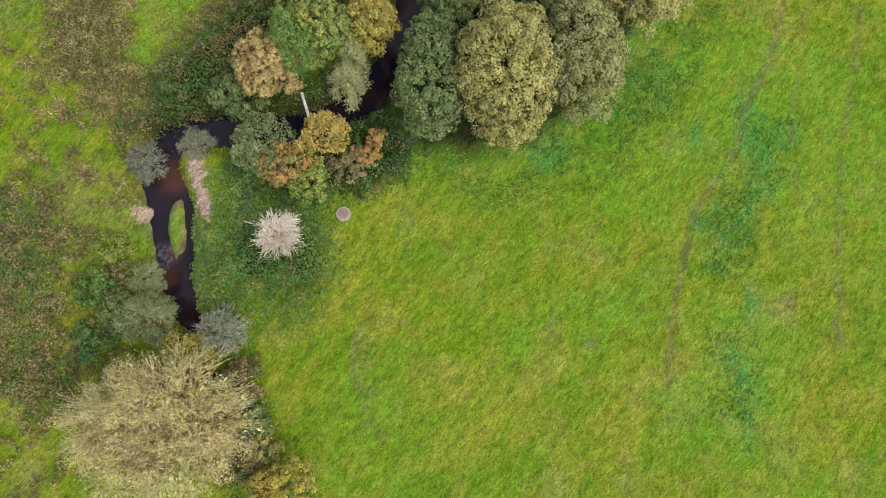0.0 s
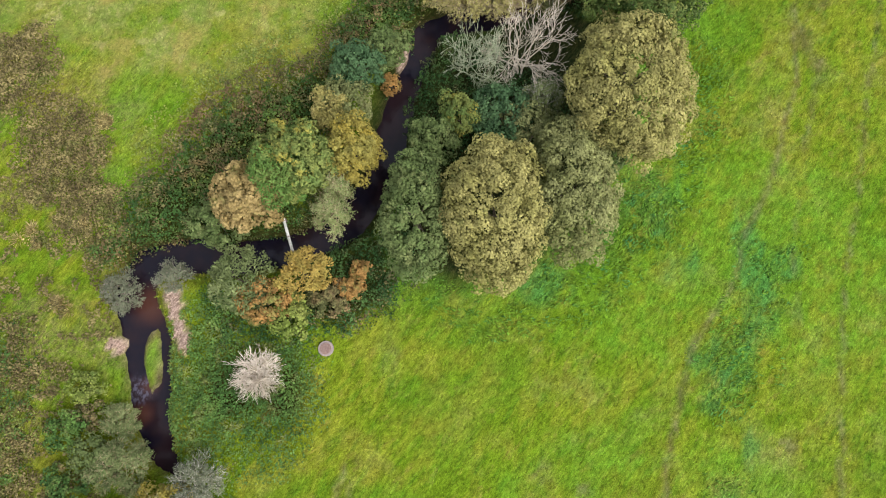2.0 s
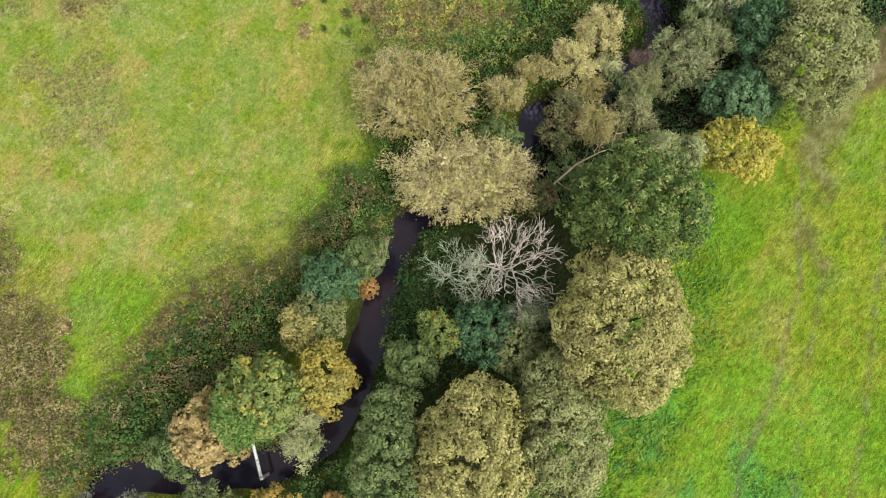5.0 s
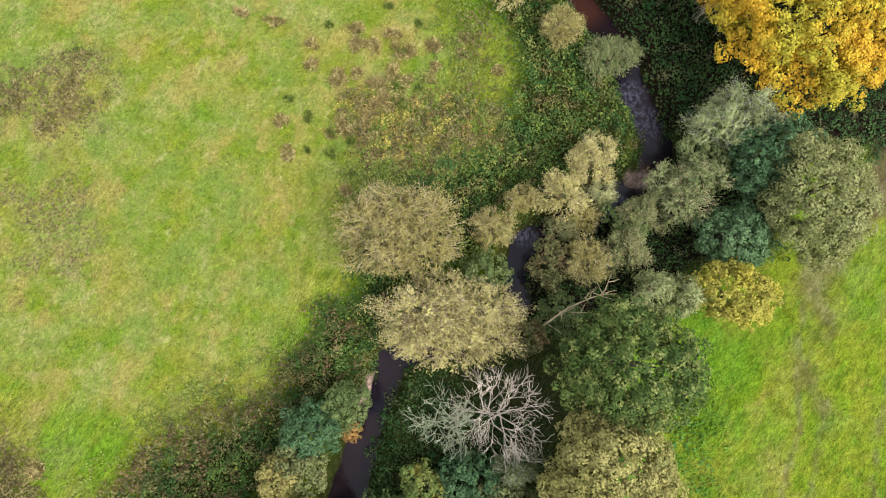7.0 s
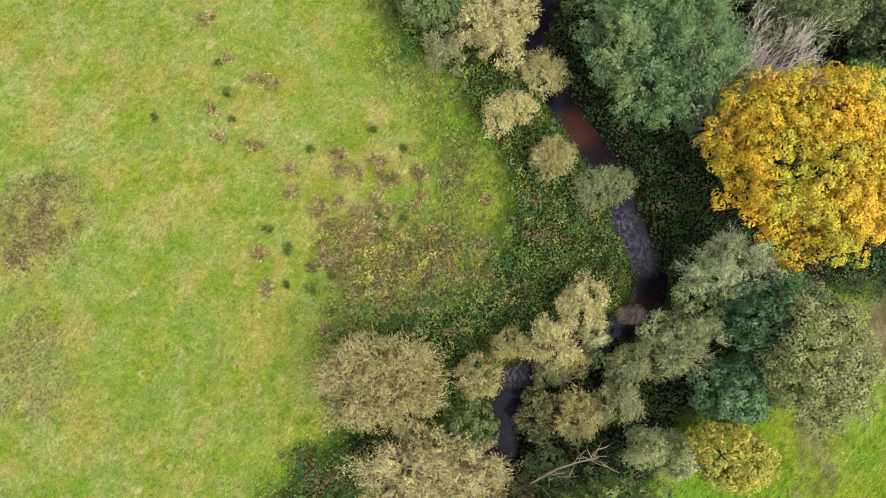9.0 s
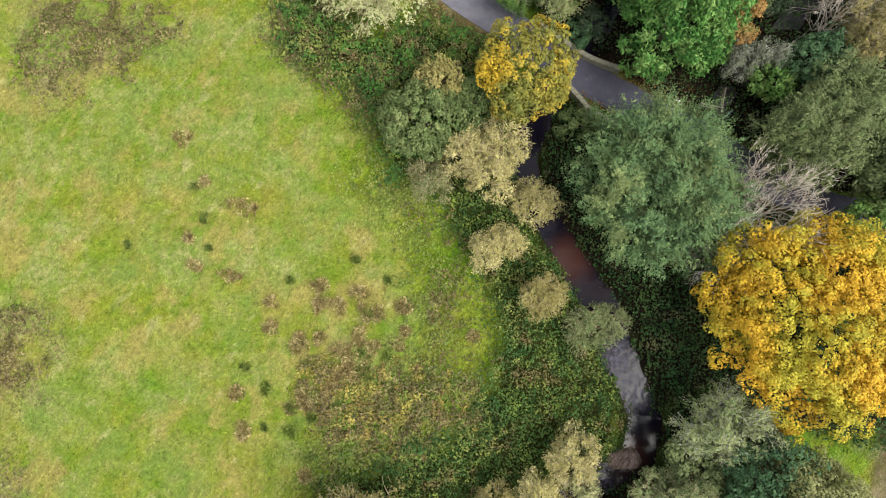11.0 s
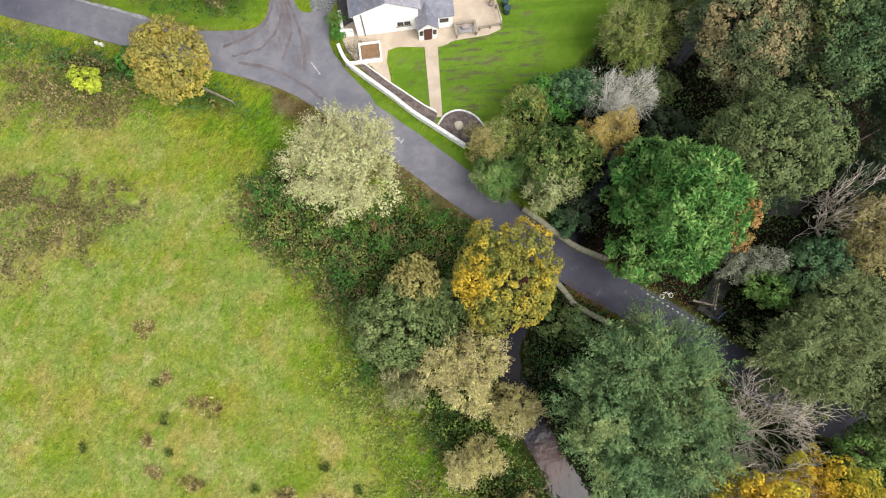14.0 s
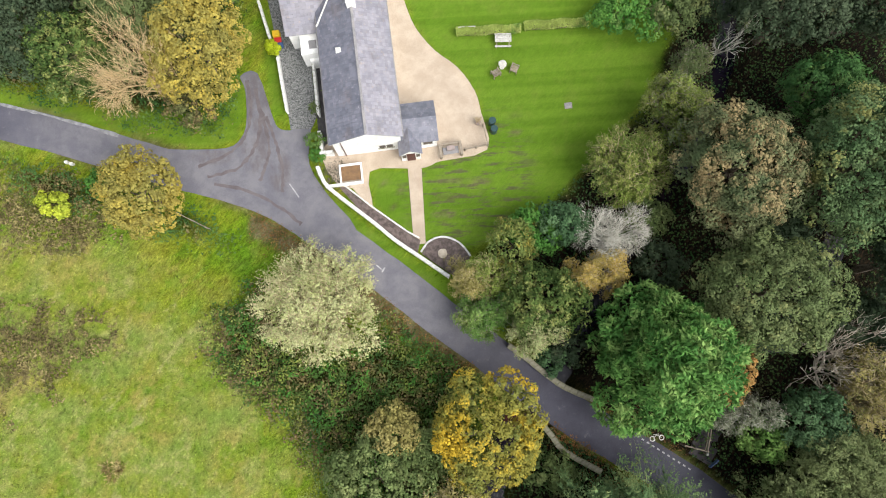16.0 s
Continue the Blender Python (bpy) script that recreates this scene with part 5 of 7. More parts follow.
leafy("shrub", 8.0, 52.6, 2.2, 2.0, 3.0, DARK, "dark green shrub between two willows", "shrub")
leafy("shrub", 13.8, 53.6, 1.7, 2.0, 3.0, BRAMBLE_RED, "brownish shrub beside the dark pool", "shrub")
leafy("shrub", 11.6, 47.0, 1.8, 1.5, 3.0, BRAMBLE_RED, "brown-leaved shrub under the fallen limb", "shrub")
leafy("shrub", 15.0, 49.0, 1.8, 1.8, 3.0, DARK, "dark shrub below the fallen limb", "shrub")
leafy("shrub", 21.5, 57.8, 2.0, 1.6, 3.0, DARK, "dark green undergrowth shrub by the pool", "shrub")
leafy("shrub", 28.2, 63.0, 2.6, 2.6, 5.0, GREYGREEN, "grey-green shrub in the wood", "shrub")


def fallen_limb(points, label):
    """A leaning pale trunk with forked side boughs."""
    rng = next_rng()
    p = np.array(points, float)
    ob = base("fallen_tree", p[0, 0], p[0, 1], p[0, 2], label, "fallen tree")
    p = p - p[0]
    g = Geo()
    g.add(*tubes(p[None], np.linspace(0.11, 0.035, len(p))[None], 7))
    for s in range(9):
        u = rng.uniform(1.0, len(p) - 1.01)
        a = p[int(u)] * (1 - u % 1) + p[int(u) + 1] * (u % 1)
        for k in range(3):
            d = unit(p[-1] * 0.6 / np.linalg.norm(p[-1]) + rng.normal(0, 0.55, 3) + np.array([0, 0, 0.15]))
            e = a + d * rng.uniform(0.8, 1.9)
            g.add(*tubes(np.stack([a, (a + e) / 2 + rng.normal(0, 0.08, 3), e])[None], np.array([[0.035, 0.025, 0.012]]), 4))
            a = (a + e) / 2
    linked("branch_mass", g.mesh("branch_mass", PALE_BARK), ob)


fallen_limb([(11.8, 46.6, 0.6), (13.2, 48.2, 2.6), (15.0, 49.6, 4.0), (16.8, 50.4, 4.8), (18.2, 50.8, 5.2)], "pale dead trunk leaning out over dark shrubs")

# along the stream to the bridge
leafy("beech_tree", 36.4, 75.4, 9.0, 8.6, 12.0, ORANGE, "great beech in full orange and yellow leaf", dens=105, size=0.205, lump=0.55, rough=0.17, bough=1.3)
feathery("willow_tree", 20.7, 74.8, 3.2, 2.9, 4.0, GREYGREEN, "grey-green willow leaning over the stream", leafy_share=1.8)
feathery("willow_tree", 15.5, 77.1, 2.4, 2.2, 4.0, TAN, "olive-tan willow shrub near the stream", leafy_share=1.5)
feathery("willow_tree", 10.0, 89.2, 4.5, 4.1, 7.0, STRAW, "straw-coloured willow by the stream")
feathery("willow_tree", 11.6, 81.6, 2.8, 3.0, 5.0, STRAW, "straw-coloured willow shrub above brambles")
feathery("willow_tree", 14.8, 86.0, 2.7, 2.6, 5.0, STRAW, "straw-coloured willow over the water")
feathery("willow_tree", 5.2, 87.4, 2.4, 2.2, 4.0, SAGE, "thin grey-brown willow shrub", leafy_share=0.8)
feathery("willow_tree", 24.8, 87.0, 7.9, 8.2, 11.0, WILLOWGREEN, "large grey-green willow in full leaf", twig=WILLOWGREEN, dens=24, leaf=0.18, leafy_share=2.0)
bare("bare_tree", 34.6, 85.4, 5.2, 5.2, 10.0, "bare pale grey tree behind the orange beech", WHITE_BARK, 2, 5, 1.0, thick=0.011)
bare("bare_tree", 31.6, 80.6, 3.8, 3.6, 9.5, "smaller bare pale tree in the wood", WHITE_BARK, 2, 5, 1.0, thick=0.011)
leafy("cypress_tree", 27.6, 103.2, 4.5, 5.5, 12.0, CONIFER, "tall bright green cypress beside the lane", "conifer", size=0.3, dens=80, lump=0.8, squash=0.5, plume=True, low=-0.5, cone=0.34, rough=0.34, bough=1.0)
leafy("shrub", 32.6, 102.9, 1.9, 3.0, 7.0, RUST, "rust-brown beech sapling behind the cypress", "shrub")
leafy("maple_tree", 13.7, 97.0, 4.5, 4.3, 7.5, YELLOW, "yellow-gold maple beside the bridge", rough=0.2)
leafy("shrub", 4.7, 92.9, 4.4, 3.9, 5.5, DARK, "broad dark green thicket tree", "shrub")
leafy("shrub", 6.0, 96.8, 2.0, 1.9, 5.0, TAN, "small tan-leaved tree in the thicket", "shrub")
leafy("shrub", 9.2, 95.4, 2.4, 2.2, 4.0, DARK, "dark green shrub beside the maple", "shrub")
leafy("shrub", 19.6, 93.4, 2.2, 1.6, 2.2, DARK, "dark ivy mound under the bridge wall", "shrub")
feathery("willow_tree", -1.1, 106.9, 5.5, 5.6, 8.0, CREAM, "cream-coloured willow beside the lane", dens=30, leafy_share=0.9)
leafy("oak_tree", -17.1, 115.9, 3.6, 3.8, 7.0, GOLD, "round golden-tan oak at the roadside")
leafy("shrub", -26.4, 115.1, 1.4, 1.2, 2.0, LIMEBUSH, "bright yellow-green shrub in rough grass", "shrub", size=0.25)
leafy("shrub", -22.4, 117.4, 1.3, 1.2, 1.6, FRESH, "fresh green laurel mound by the verge", "shrub", size=0.25)

# the cottage garden's edge and the wood beyond
feathery("hawthorn_tree", 14.0, 106.8, 2.9, 2.8, 6.0, MIDGREEN, "mid-green leafy tree above the bridge wall", "tree", TWIG_BROWN, 30, 0.17, 2.0)
leafy("hawthorn_tree", 17.8, 107.8, 3.2, 2.9, 6.8, OAKGREEN, "dark green leafy tree above the stream", rough=0.3)
feathery("hawthorn_tree", 14.6, 109.8, 3.0, 2.6, 6.2, SCRUB, "olive leafy tree by the garden corner", "tree", PALE_BARK, 26, 0.16, 1.8)
feathery("willow_tree", 17.4, 105.2, 2.4, 2.2, 6.6, PALEGREEN, "pale twiggy willow among green leaves", leafy_share=1.2)
feathery("shrub", 11.8, 109.6, 2.3, 2.0, 5.0, TAN, "tan-leaved shrub at the garden corner", "shrub", PALE_BARK, 26, 0.15, 1.4)
leafy("shrub", 15.6, 112.8, 1.9, 1.8, 4.6, ASH, "yellow-green shrub beside the lawn", "shrub", plume=True)
leafy("shrub", 17.8, 114.4, 2.4, 2.0, 3.5, FRESH, "bright green ivy shrub beside the lawn", "shrub", size=0.25)
leafy("shrub", 20.2, 114.8, 2.2, 2.0, 4.5, TEAL, "dark blue-green shrub beside the lawn", "shrub")
feathery("maple_tree", 22.2, 110.2, 2.8, 2.5, 7.0, AMBER, "golden-amber leafy tree over dark woodland", "maple", PALE_BARK, 28, 0.15, 1.6)
feathery("bare_tree", 23.8, 113.6, 3.5, 3.1, 8.0, SAGE, "silver-grey bare twiggy tree at the lawn's edge", "bare tree", GREY_BARK, 46, leafy_share=0.0)
feathery("willow_tree", 25.5, 119.9, 4.0, 4.3, 8.0, SCRUB, "olive-green twiggy tree at the lawn's edge", leafy_share=2.8)
feathery("willow_tree", 30.0, 125.5, 3.4, 3.4, 8.0, SCRUB, "olive-green twiggy tree beside the lawn", twig=TWIG_BROWN, leafy_share=2.2)
leafy("oak_tree", 33.1, 119.0, 5.0, 5.8, 12.0, BRONZE, "tall oak with bronze and grey-green leaves")
leafy("oak_tree", 34.9, 108.9, 5.2, 4.8, 11.0, SHADEOLIVE, "large dull green oak over dark water")
leafy("oak_tree", 42.4, 119.6, 4.3, 6.2, 13.0, leaf_mat("turning_oak_leaves", (0.050, 0.078, 0.036), (0.075, 0.098, 0.046), (0.155, 0.138, 0.052), 0.36, 0.25, 0.22, 0.35), "tall dark green oak turning yellow")
bare("bare_tree", 43.2, 103.6, 4.4, 4.4, 9.0, "bare pale grey tree in the wood", WHITE_BARK, 2, 4, 1.5, thick=0.014)
feathery("willow_tree", 44.9, 101.4, 3.0, 3.4, 9.0, TAN, "tan twiggy tree in the wood", leafy_share=0.8)
feathery("willow_tree", 34.8, 99.1, 2.7, 2.5, 6.5, LICHEN, "grey-brown twiggy shrub by the lane", twig=GREY_BARK, leaf=0.14, leafy_share=1.3)
leafy("shrub", 36.6, 97.0, 2.0, 1.8, 4.5, MIDGREEN, "yellow-green leafy shrub by the lane", "shrub")
leafy("shrub", 40.2, 98.9, 2.8, 2.5, 6.0, TEAL, "dark green shrub in the wood", "shrub")
feathery("willow_tree", 42.2, 94.6, 5.2, 4.6, 10.0, GREYGREEN, "large grey-green leafy willow in woodland", twig=GREYGREEN, dens=22, leaf=0.17, leafy_share=1.8)
feathery("willow_tree", 38.6, 90.8, 4.8, 4.6, 9.5, GREYGREEN, "large grey-green leafy willow by the lane", twig=GREYGREEN, dens=20, leaf=0.17, leafy_share=1.8)
leafy("hawthorn_tree", 43.8, 83.4, 3.2, 2.6, 6.5, MIDGREEN, "yellow-green leafy tree overhanging the lane")
feathery("willow_tree", 46.5, 88.0, 4.7, 5.0, 10.0, GREYGREEN, "grey-green leafy willow at the wood's depth", twig=GREYGREEN, dens=18, leaf=0.18, leafy_share=1.6)
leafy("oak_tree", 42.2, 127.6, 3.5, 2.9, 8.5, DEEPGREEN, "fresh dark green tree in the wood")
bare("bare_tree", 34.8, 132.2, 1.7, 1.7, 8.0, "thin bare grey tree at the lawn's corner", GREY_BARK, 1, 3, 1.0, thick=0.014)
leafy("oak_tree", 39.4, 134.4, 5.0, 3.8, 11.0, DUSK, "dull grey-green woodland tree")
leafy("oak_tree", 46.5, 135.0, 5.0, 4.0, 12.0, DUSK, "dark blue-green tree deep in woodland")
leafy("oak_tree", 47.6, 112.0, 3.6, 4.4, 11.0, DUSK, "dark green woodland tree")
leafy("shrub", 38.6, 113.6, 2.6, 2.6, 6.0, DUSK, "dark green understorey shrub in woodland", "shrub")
leafy("shrub", 27.6, 116.2, 2.0, 2.0, 4.0, DARK, "dark understorey shrub beside the lawn", "shrub")
leafy("shrub", 20.6, 104.2, 1.6, 1.5, 2.6, DUSK, "dark green shrub over the upper stream", "shrub")
leafy("shrub", 19.2, 102.9, 1.5, 1.3, 2.4, TEAL, "blue-green ivy behind the bridge wall", "shrub")
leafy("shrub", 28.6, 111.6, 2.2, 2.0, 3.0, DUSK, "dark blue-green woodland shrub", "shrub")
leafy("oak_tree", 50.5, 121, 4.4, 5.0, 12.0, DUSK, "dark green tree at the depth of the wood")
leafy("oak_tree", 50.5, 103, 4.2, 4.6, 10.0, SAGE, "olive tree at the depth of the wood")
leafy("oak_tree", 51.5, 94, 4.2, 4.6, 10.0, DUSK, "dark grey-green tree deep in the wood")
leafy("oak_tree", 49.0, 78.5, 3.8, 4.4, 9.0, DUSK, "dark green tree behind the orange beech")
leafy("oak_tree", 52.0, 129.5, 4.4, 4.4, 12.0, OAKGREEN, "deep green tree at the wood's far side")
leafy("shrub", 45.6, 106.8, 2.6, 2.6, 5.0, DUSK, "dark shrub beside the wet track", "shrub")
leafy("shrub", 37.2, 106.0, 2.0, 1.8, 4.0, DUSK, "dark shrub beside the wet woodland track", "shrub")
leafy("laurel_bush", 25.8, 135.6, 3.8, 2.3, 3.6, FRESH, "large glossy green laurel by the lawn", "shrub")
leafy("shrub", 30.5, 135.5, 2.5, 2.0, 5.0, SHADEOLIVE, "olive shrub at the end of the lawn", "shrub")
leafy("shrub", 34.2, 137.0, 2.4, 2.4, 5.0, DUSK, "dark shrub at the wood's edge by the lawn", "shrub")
feathery("thorn_tree", 31.8, 130.4, 2.0, 2.0, 5.0, SHADEOLIVE, "dull brown twiggy thorn at the lawn's corner", "thorn", TWIG_BROWN, leafy_share=1.0)

# over the road junction
leafy("oak_tree", -12.9, 128.6, 4.4, 4.6, 9.0, GOLD, "round golden oak at the road junction")
bare("bare_tree", -18.6, 126.6, 5.6, 5.2, 9.5, "broad bare straw-coloured tree by the lane", plain_mat("straw_twigs", (0.66, 0.50, 0.28), (0.52, 0.38, 0.20), 1.5, 0.8, 30), 3, 5, 1.0, (-0.4, 0.35, 0.9), thick=0.012)
feathery("willow_tree", -23.2, 128.0, 3.4, 3.0, 6.0, PALEGREEN, "pale grey-green willow above the hedge bank", leafy_share=1.4)
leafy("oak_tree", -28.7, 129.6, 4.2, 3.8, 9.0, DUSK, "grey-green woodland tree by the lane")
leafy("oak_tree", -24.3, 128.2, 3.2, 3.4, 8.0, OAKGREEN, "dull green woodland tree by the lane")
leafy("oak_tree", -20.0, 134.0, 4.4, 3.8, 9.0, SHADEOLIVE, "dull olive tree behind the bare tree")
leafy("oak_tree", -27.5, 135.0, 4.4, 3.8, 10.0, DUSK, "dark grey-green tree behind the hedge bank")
leafy("oak_tree", -12.6, 136.4, 3.6, 3.4, 9.0, OAKGREEN, "deep green tree beside the drive")
leafy("shrub", -16.4, 131.0, 3.0, 3.0, 6.0, DARK, "dark shrub behind the golden oak", "shrub")
leafy("shrub", -14.6, 124.9, 1.8, 1.6, 3.0, BRAMBLE_RED, "brown twiggy shrub below the oak", "shrub")
leafy("topiary_bush", -7.8, 131.3, 0.6, 0.6, 2.0, leaf_mat("lime_topiary_leaves", (0.22, 0.24, 0.01), (0.28, 0.28, 0.015), (0.18, 0.22, 0.01)), "small clipped lime-yellow bush on the verge", "shrub", size=0.15, dens=420, lump=0.3, rough=0.05)

# thickets and rough herbage
thicket("bramble_thicket", BRAMBLES_A,
        BRAMBLE, "dense dark bramble and ivy thicket along the stream", 1.9, 44)
thicket("bramble_thicket", [(-28.6, 29.5), (-26, 32.6), (-22.7, 37.2), (-18, 40), (-12.6, 42), (-9, 46.5), (-6.5, 50), (-7.5, 43), (-13, 38), (-19, 34), (-25, 29), (-30, 23)],
        BRAMBLE_RED, "reddish autumn brambles at the meadow edge", 1.4, 30, hole=0.40)
thicket("bramble_thicket", BRAMBLES_A, BRAMBLE_RED, "mauve-brown autumn brambles along the stream", 1.9, 24, hole=0.52)
thicket("scrub", BRAMBLES_A, SCRUB, "olive leafy scrub among the brambles", 1.9, 6, hole=0.44)
thicket("bramble_thicket", BRAMBLES_B, SHADE_BRAMBLE, "brambles and nettles below small autumn trees with shade painted in", 1.0, 32)
thicket("bramble_thicket", [(-11, 15), (-6, 15.6), (-3, 17.5), (-5, 20), (-10, 19)], BRAMBLE_RED, "orange-tinged brambles at the field edge", 0.9, 18, hole=0.4)
thicket("nettle_bed", [(-23, 16), (-20.5, 17.5), (-17, 14.5), (-12, 14), (-9.8, 10), (-10.4, 6), (-13, 3.5), (-17, 2), (-20.5, 3.6), (-23.4, 7.5)], NETTLE, "rank green nettles between stream and field", 0.8, 30, 0.22, hole=0.26, fringe=2.0)
thicket("nettle_bed", BRAMBLES_C, NETTLE, "dark green nettles round a dead shrub", 0.9, 30)
thicket("nettle_bed", [(-23.6, 12), (-21.4, 16), (-19, 18.5), (-18, 15), (-20.5, 10), (-19.1, 4.2), (-17.2, -2), (-15.6, -9), (-17, -14), (-20, -12), (-18.5, -2), (-22.6, 3.2), (-23.8, 6.3)], MIDGREEN, "rank green growth on the stream bank", 0.8, 22, gap=-0.5, hole=0.2)
thicket("bramble_thicket", BRAMBLES_D, SHADE_BRAMBLE, "undergrowth between stream and oaks with shade painted in", 1.4, 30)
thicket("bramble_thicket", BRAMBLES_E,
        BRAMBLE, "dark bramble bank between meadow and stream", 1.3, 32)
thicket("bramble_thicket", [(-6.5, 63.5), (0, 61.5), (7.4, 65), (10.4, 71), (9.5, 76), (7.2, 82.5), (2, 88), (4.8, 80), (5, 71), (-1, 67)], BRAMBLE_RED, "brown and yellowing brambles at the meadow edge", 0.8, 14, hole=0.5)
thicket("shaded_undergrowth", BRAMBLES_F, SHADE_BRAMBLE, "undergrowth below tall trees with shade painted in", 1.0, 30)
thicket("shaded_undergrowth", BRAMBLES_G, SHADE_BRAMBLE, "undergrowth in the willow wood with shade painted in", 1.2, 24)
thicket("bramble_thicket", BRAMBLES_H, BRAMBLE, "dense dark thicket between meadow and lane", 1.5, 30, 0.26)
thicket("bramble_thicket", BRAMBLES_H, HERBAGE, "brown dead stalks in the thicket by the lane", 1.7, 15, 0.22, hole=0.52)
thicket("bramble_thicket", BRAMBLES_H, FRESH, "fresh green leafy growth in the thicket by the lane", 1.9, 20, 0.24, hole=0.5)
thicket("bramble_thicket", [(-11.8, 106), (-8, 107), (-4, 103), (2, 99), (1, 93), (-2, 93.5), (-5.5, 97), (-10.5, 101)], BRAMBLE_RED, "brownish brambles at the meadow edge", 1.2, 24, hole=0.35)
thicket("shaded_undergrowth", BRAMBLES_I, SHADE_BRAMBLE, "undergrowth on the woodland floor with shade painted in", 1.0, 14, hole=0.25, fringe=0.5)
thicket("hedge_bank", BRAMBLES_J, BRAMBLE, "dark hedge bank along the lane", 1.3, 30)
thicket("hedge_bank", BRAMBLES_K, BRAMBLE, "green and brown hedge bank beside the lane", 1.0, 26, hole=0.2)
thicket("scrub", BRAMBLES_E, SCRUB, "olive and yellowing scrub among the brambles", 1.6, 14, hole=0.46, fringe=2.6)
thicket("scrub", [(-8, 62), (0, 60.5), (8, 66), (10.5, 72), (9, 80), (3, 88), (-1, 92), (-3, 88), (2, 82), (4, 74), (-2, 68.5)], SCRUB, "yellow-olive long grass and scrub at the meadow edge", 0.5, 22, 0.22, hole=0.4, fringe=2.0)
thicket("scrub", [(-12, 106.5), (-7, 108.4), (-1.3, 103), (3.9, 106), (12, 100.8), (11, 96), (2, 88.5), (-1, 93), (-5, 96.6), (-10.6, 100.6)], SCRUB, "olive and brown scrub between meadow and lane", 1.8, 26, hole=0.40, fringe=1.8)
thicket("scrub", [(-30, 21), (-31, 24), (-29, 30), (-24, 38), (-17, 43), (-9, 48), (-9, 45), (-18, 39), (-25, 32), (-28, 24)], SCRUB, "yellowing rank grass along the brambles", 0.5, 22, 0.22, hole=0.35, fringe=1.6)
for i, p in enumerate(ROUGH[:7]):
    if i == 1:
        thicket("rough_herbage", p, HERBAGE, "brown dead docks among rank growth", 0.8, 44, 0.22, hole=0.44, wob=1.6, category="herbage", lean=0.7)
        thicket("rough_herbage", p, BRAMBLE, "dark green rank growth on the west bank", 0.8, 26, 0.22, hole=0.48, wob=1.6, category="herbage")
        thicket("rough_herbage", p, SCRUB, "olive rank growth on the west bank", 0.7, 14, 0.22, hole=0.46, wob=1.6, category="herbage")
        continue
    if i in (0, 6):
        thicket("rough_herbage", p, HERBAGE, "dense brown dead docks and meadowsweet in the meadow", 0.8, 62, 0.22, hole=0.22, wob=1.0, category="herbage", lean=0.7)
        continue
    thicket("rough_herbage", p, HERBAGE, "brown dead docks and rushes in the meadow", 0.55, 34, 0.24, hole=0.40 if i == 5 else 0.48, wob=2.0, category="herbage")
thicket("rough_herbage", [(-48, 30), (-33, 34), (-30, 24), (-30, 10), (-29, 0), (-32, -14), (-48, -14)], HERBAGE, "patchy brown herbage on the west bank", 0.5, 30, 0.24, hole=0.55, wob=1.5, category="herbage")
thicket("leaf_litter", [(17, 98.6), (19, 95.8), (24, 92.8), (28.5, 90.8), (33, 87), (34, 88), (29, 92), (24.5, 94.6), (20, 98)], LITTER, "fallen orange leaves at the road edge", 0.05, 50, 0.14, "fallen leaves", road=1.5)
thicket("leaf_litter", [(22, 99.4), (26, 97.2), (30, 95.6), (31, 96.2), (27, 98.2), (23, 100.2)], LITTER, "fallen rust leaves under the cypress", 0.05, 26, 0.12, "fallen leaves", road=1.5)
thicket("leaf_litter", [(-8, 113.4), (-2, 110.4), (6, 105), (12, 101), (12.6, 102.2), (6, 106.5), (-2, 112), (-8, 115)], LITTER, "fallen tan leaves along the verge", 0.05, 40, 0.13, "fallen leaves", road=1.7)

LONGGRASS = leaf_mat("rank_green_grass", (0.066, 0.132, 0.016), (0.098, 0.148, 0.012), (0.050, 0.132, 0.036), 0.4, 0.3, 0.34)


def long_grass(poly, label, dens=22, wob=1.6, fringe=2.2, size=0.42):
    """Rank grass in leaning tufts, thinning out at its edges."""
    rng = next_rng()
    p = np.array(poly)
    lo, hi = p.min(0) - 1, p.max(0) + 1
    n = int((hi - lo).prod() * dens)
    x, y = rng.uniform(lo[0], hi[0], n), rng.uniform(lo[1], hi[1], n)
    at = cell(x, y)
    heap = 0.5 * fbm(x * 0.5, y * 0.5, SEED[0], 3) + 0.5 * vnoise(x * 0.9, y * 1.6, SEED[0] + 4)
    keep = (ragged(poly, x, y, wob) > rng.uniform(-fringe, 1.5, n)) & (heap > 0.42) & (GAP[at] > 0.4) & (ROADGAP[at] > 2.2) & (SHARES[1][at][:, 1] < 0.5)
    x, y, at, heap = x[keep], y[keep], at[keep], heap[keep]
    n = x.size
    a = radians(35) + (fbm(x * 0.2, y * 0.2, 5) - 0.5) * 3 + rng.normal(0, 0.5, n)
    along = np.stack([np.cos(a), np.sin(a), rng.uniform(-0.1, 0.5, n)], 1)
    V, F = leaves(np.stack([x, y, GZ[at] + 0.08 + 0.5 * (heap - 0.4)], 1), rng.normal(0, 0.4, (n, 3)) + np.array([0, 0, 1]), size, rng, 0.3, along, 0.08)
    return tagged(new("long_grass", np_mesh("long_grass", V, F, LONGGRASS)), label, "grass", kind="stuff")


long_grass([(0, 17.2), (6, 17.6), (11, 19.2), (16, 24), (20, 30), (24, 36), (26, 43), (29, 42), (27, 33), (24.5, 26), (19, 19.5), (12, 15.4), (4, 14.4)], "rank bright green grass beside the oak copse")
for cx, cy, rx_, ry_ in LUSH_SPOTS[:7]:
    long_grass([(cx + rx_ * math.cos(k * 0.785), cy + ry_ * math.sin(k * 0.785)) for k in range(8)], "lush blue-green grass in a damp hollow", 14, 1.2, 1.4)

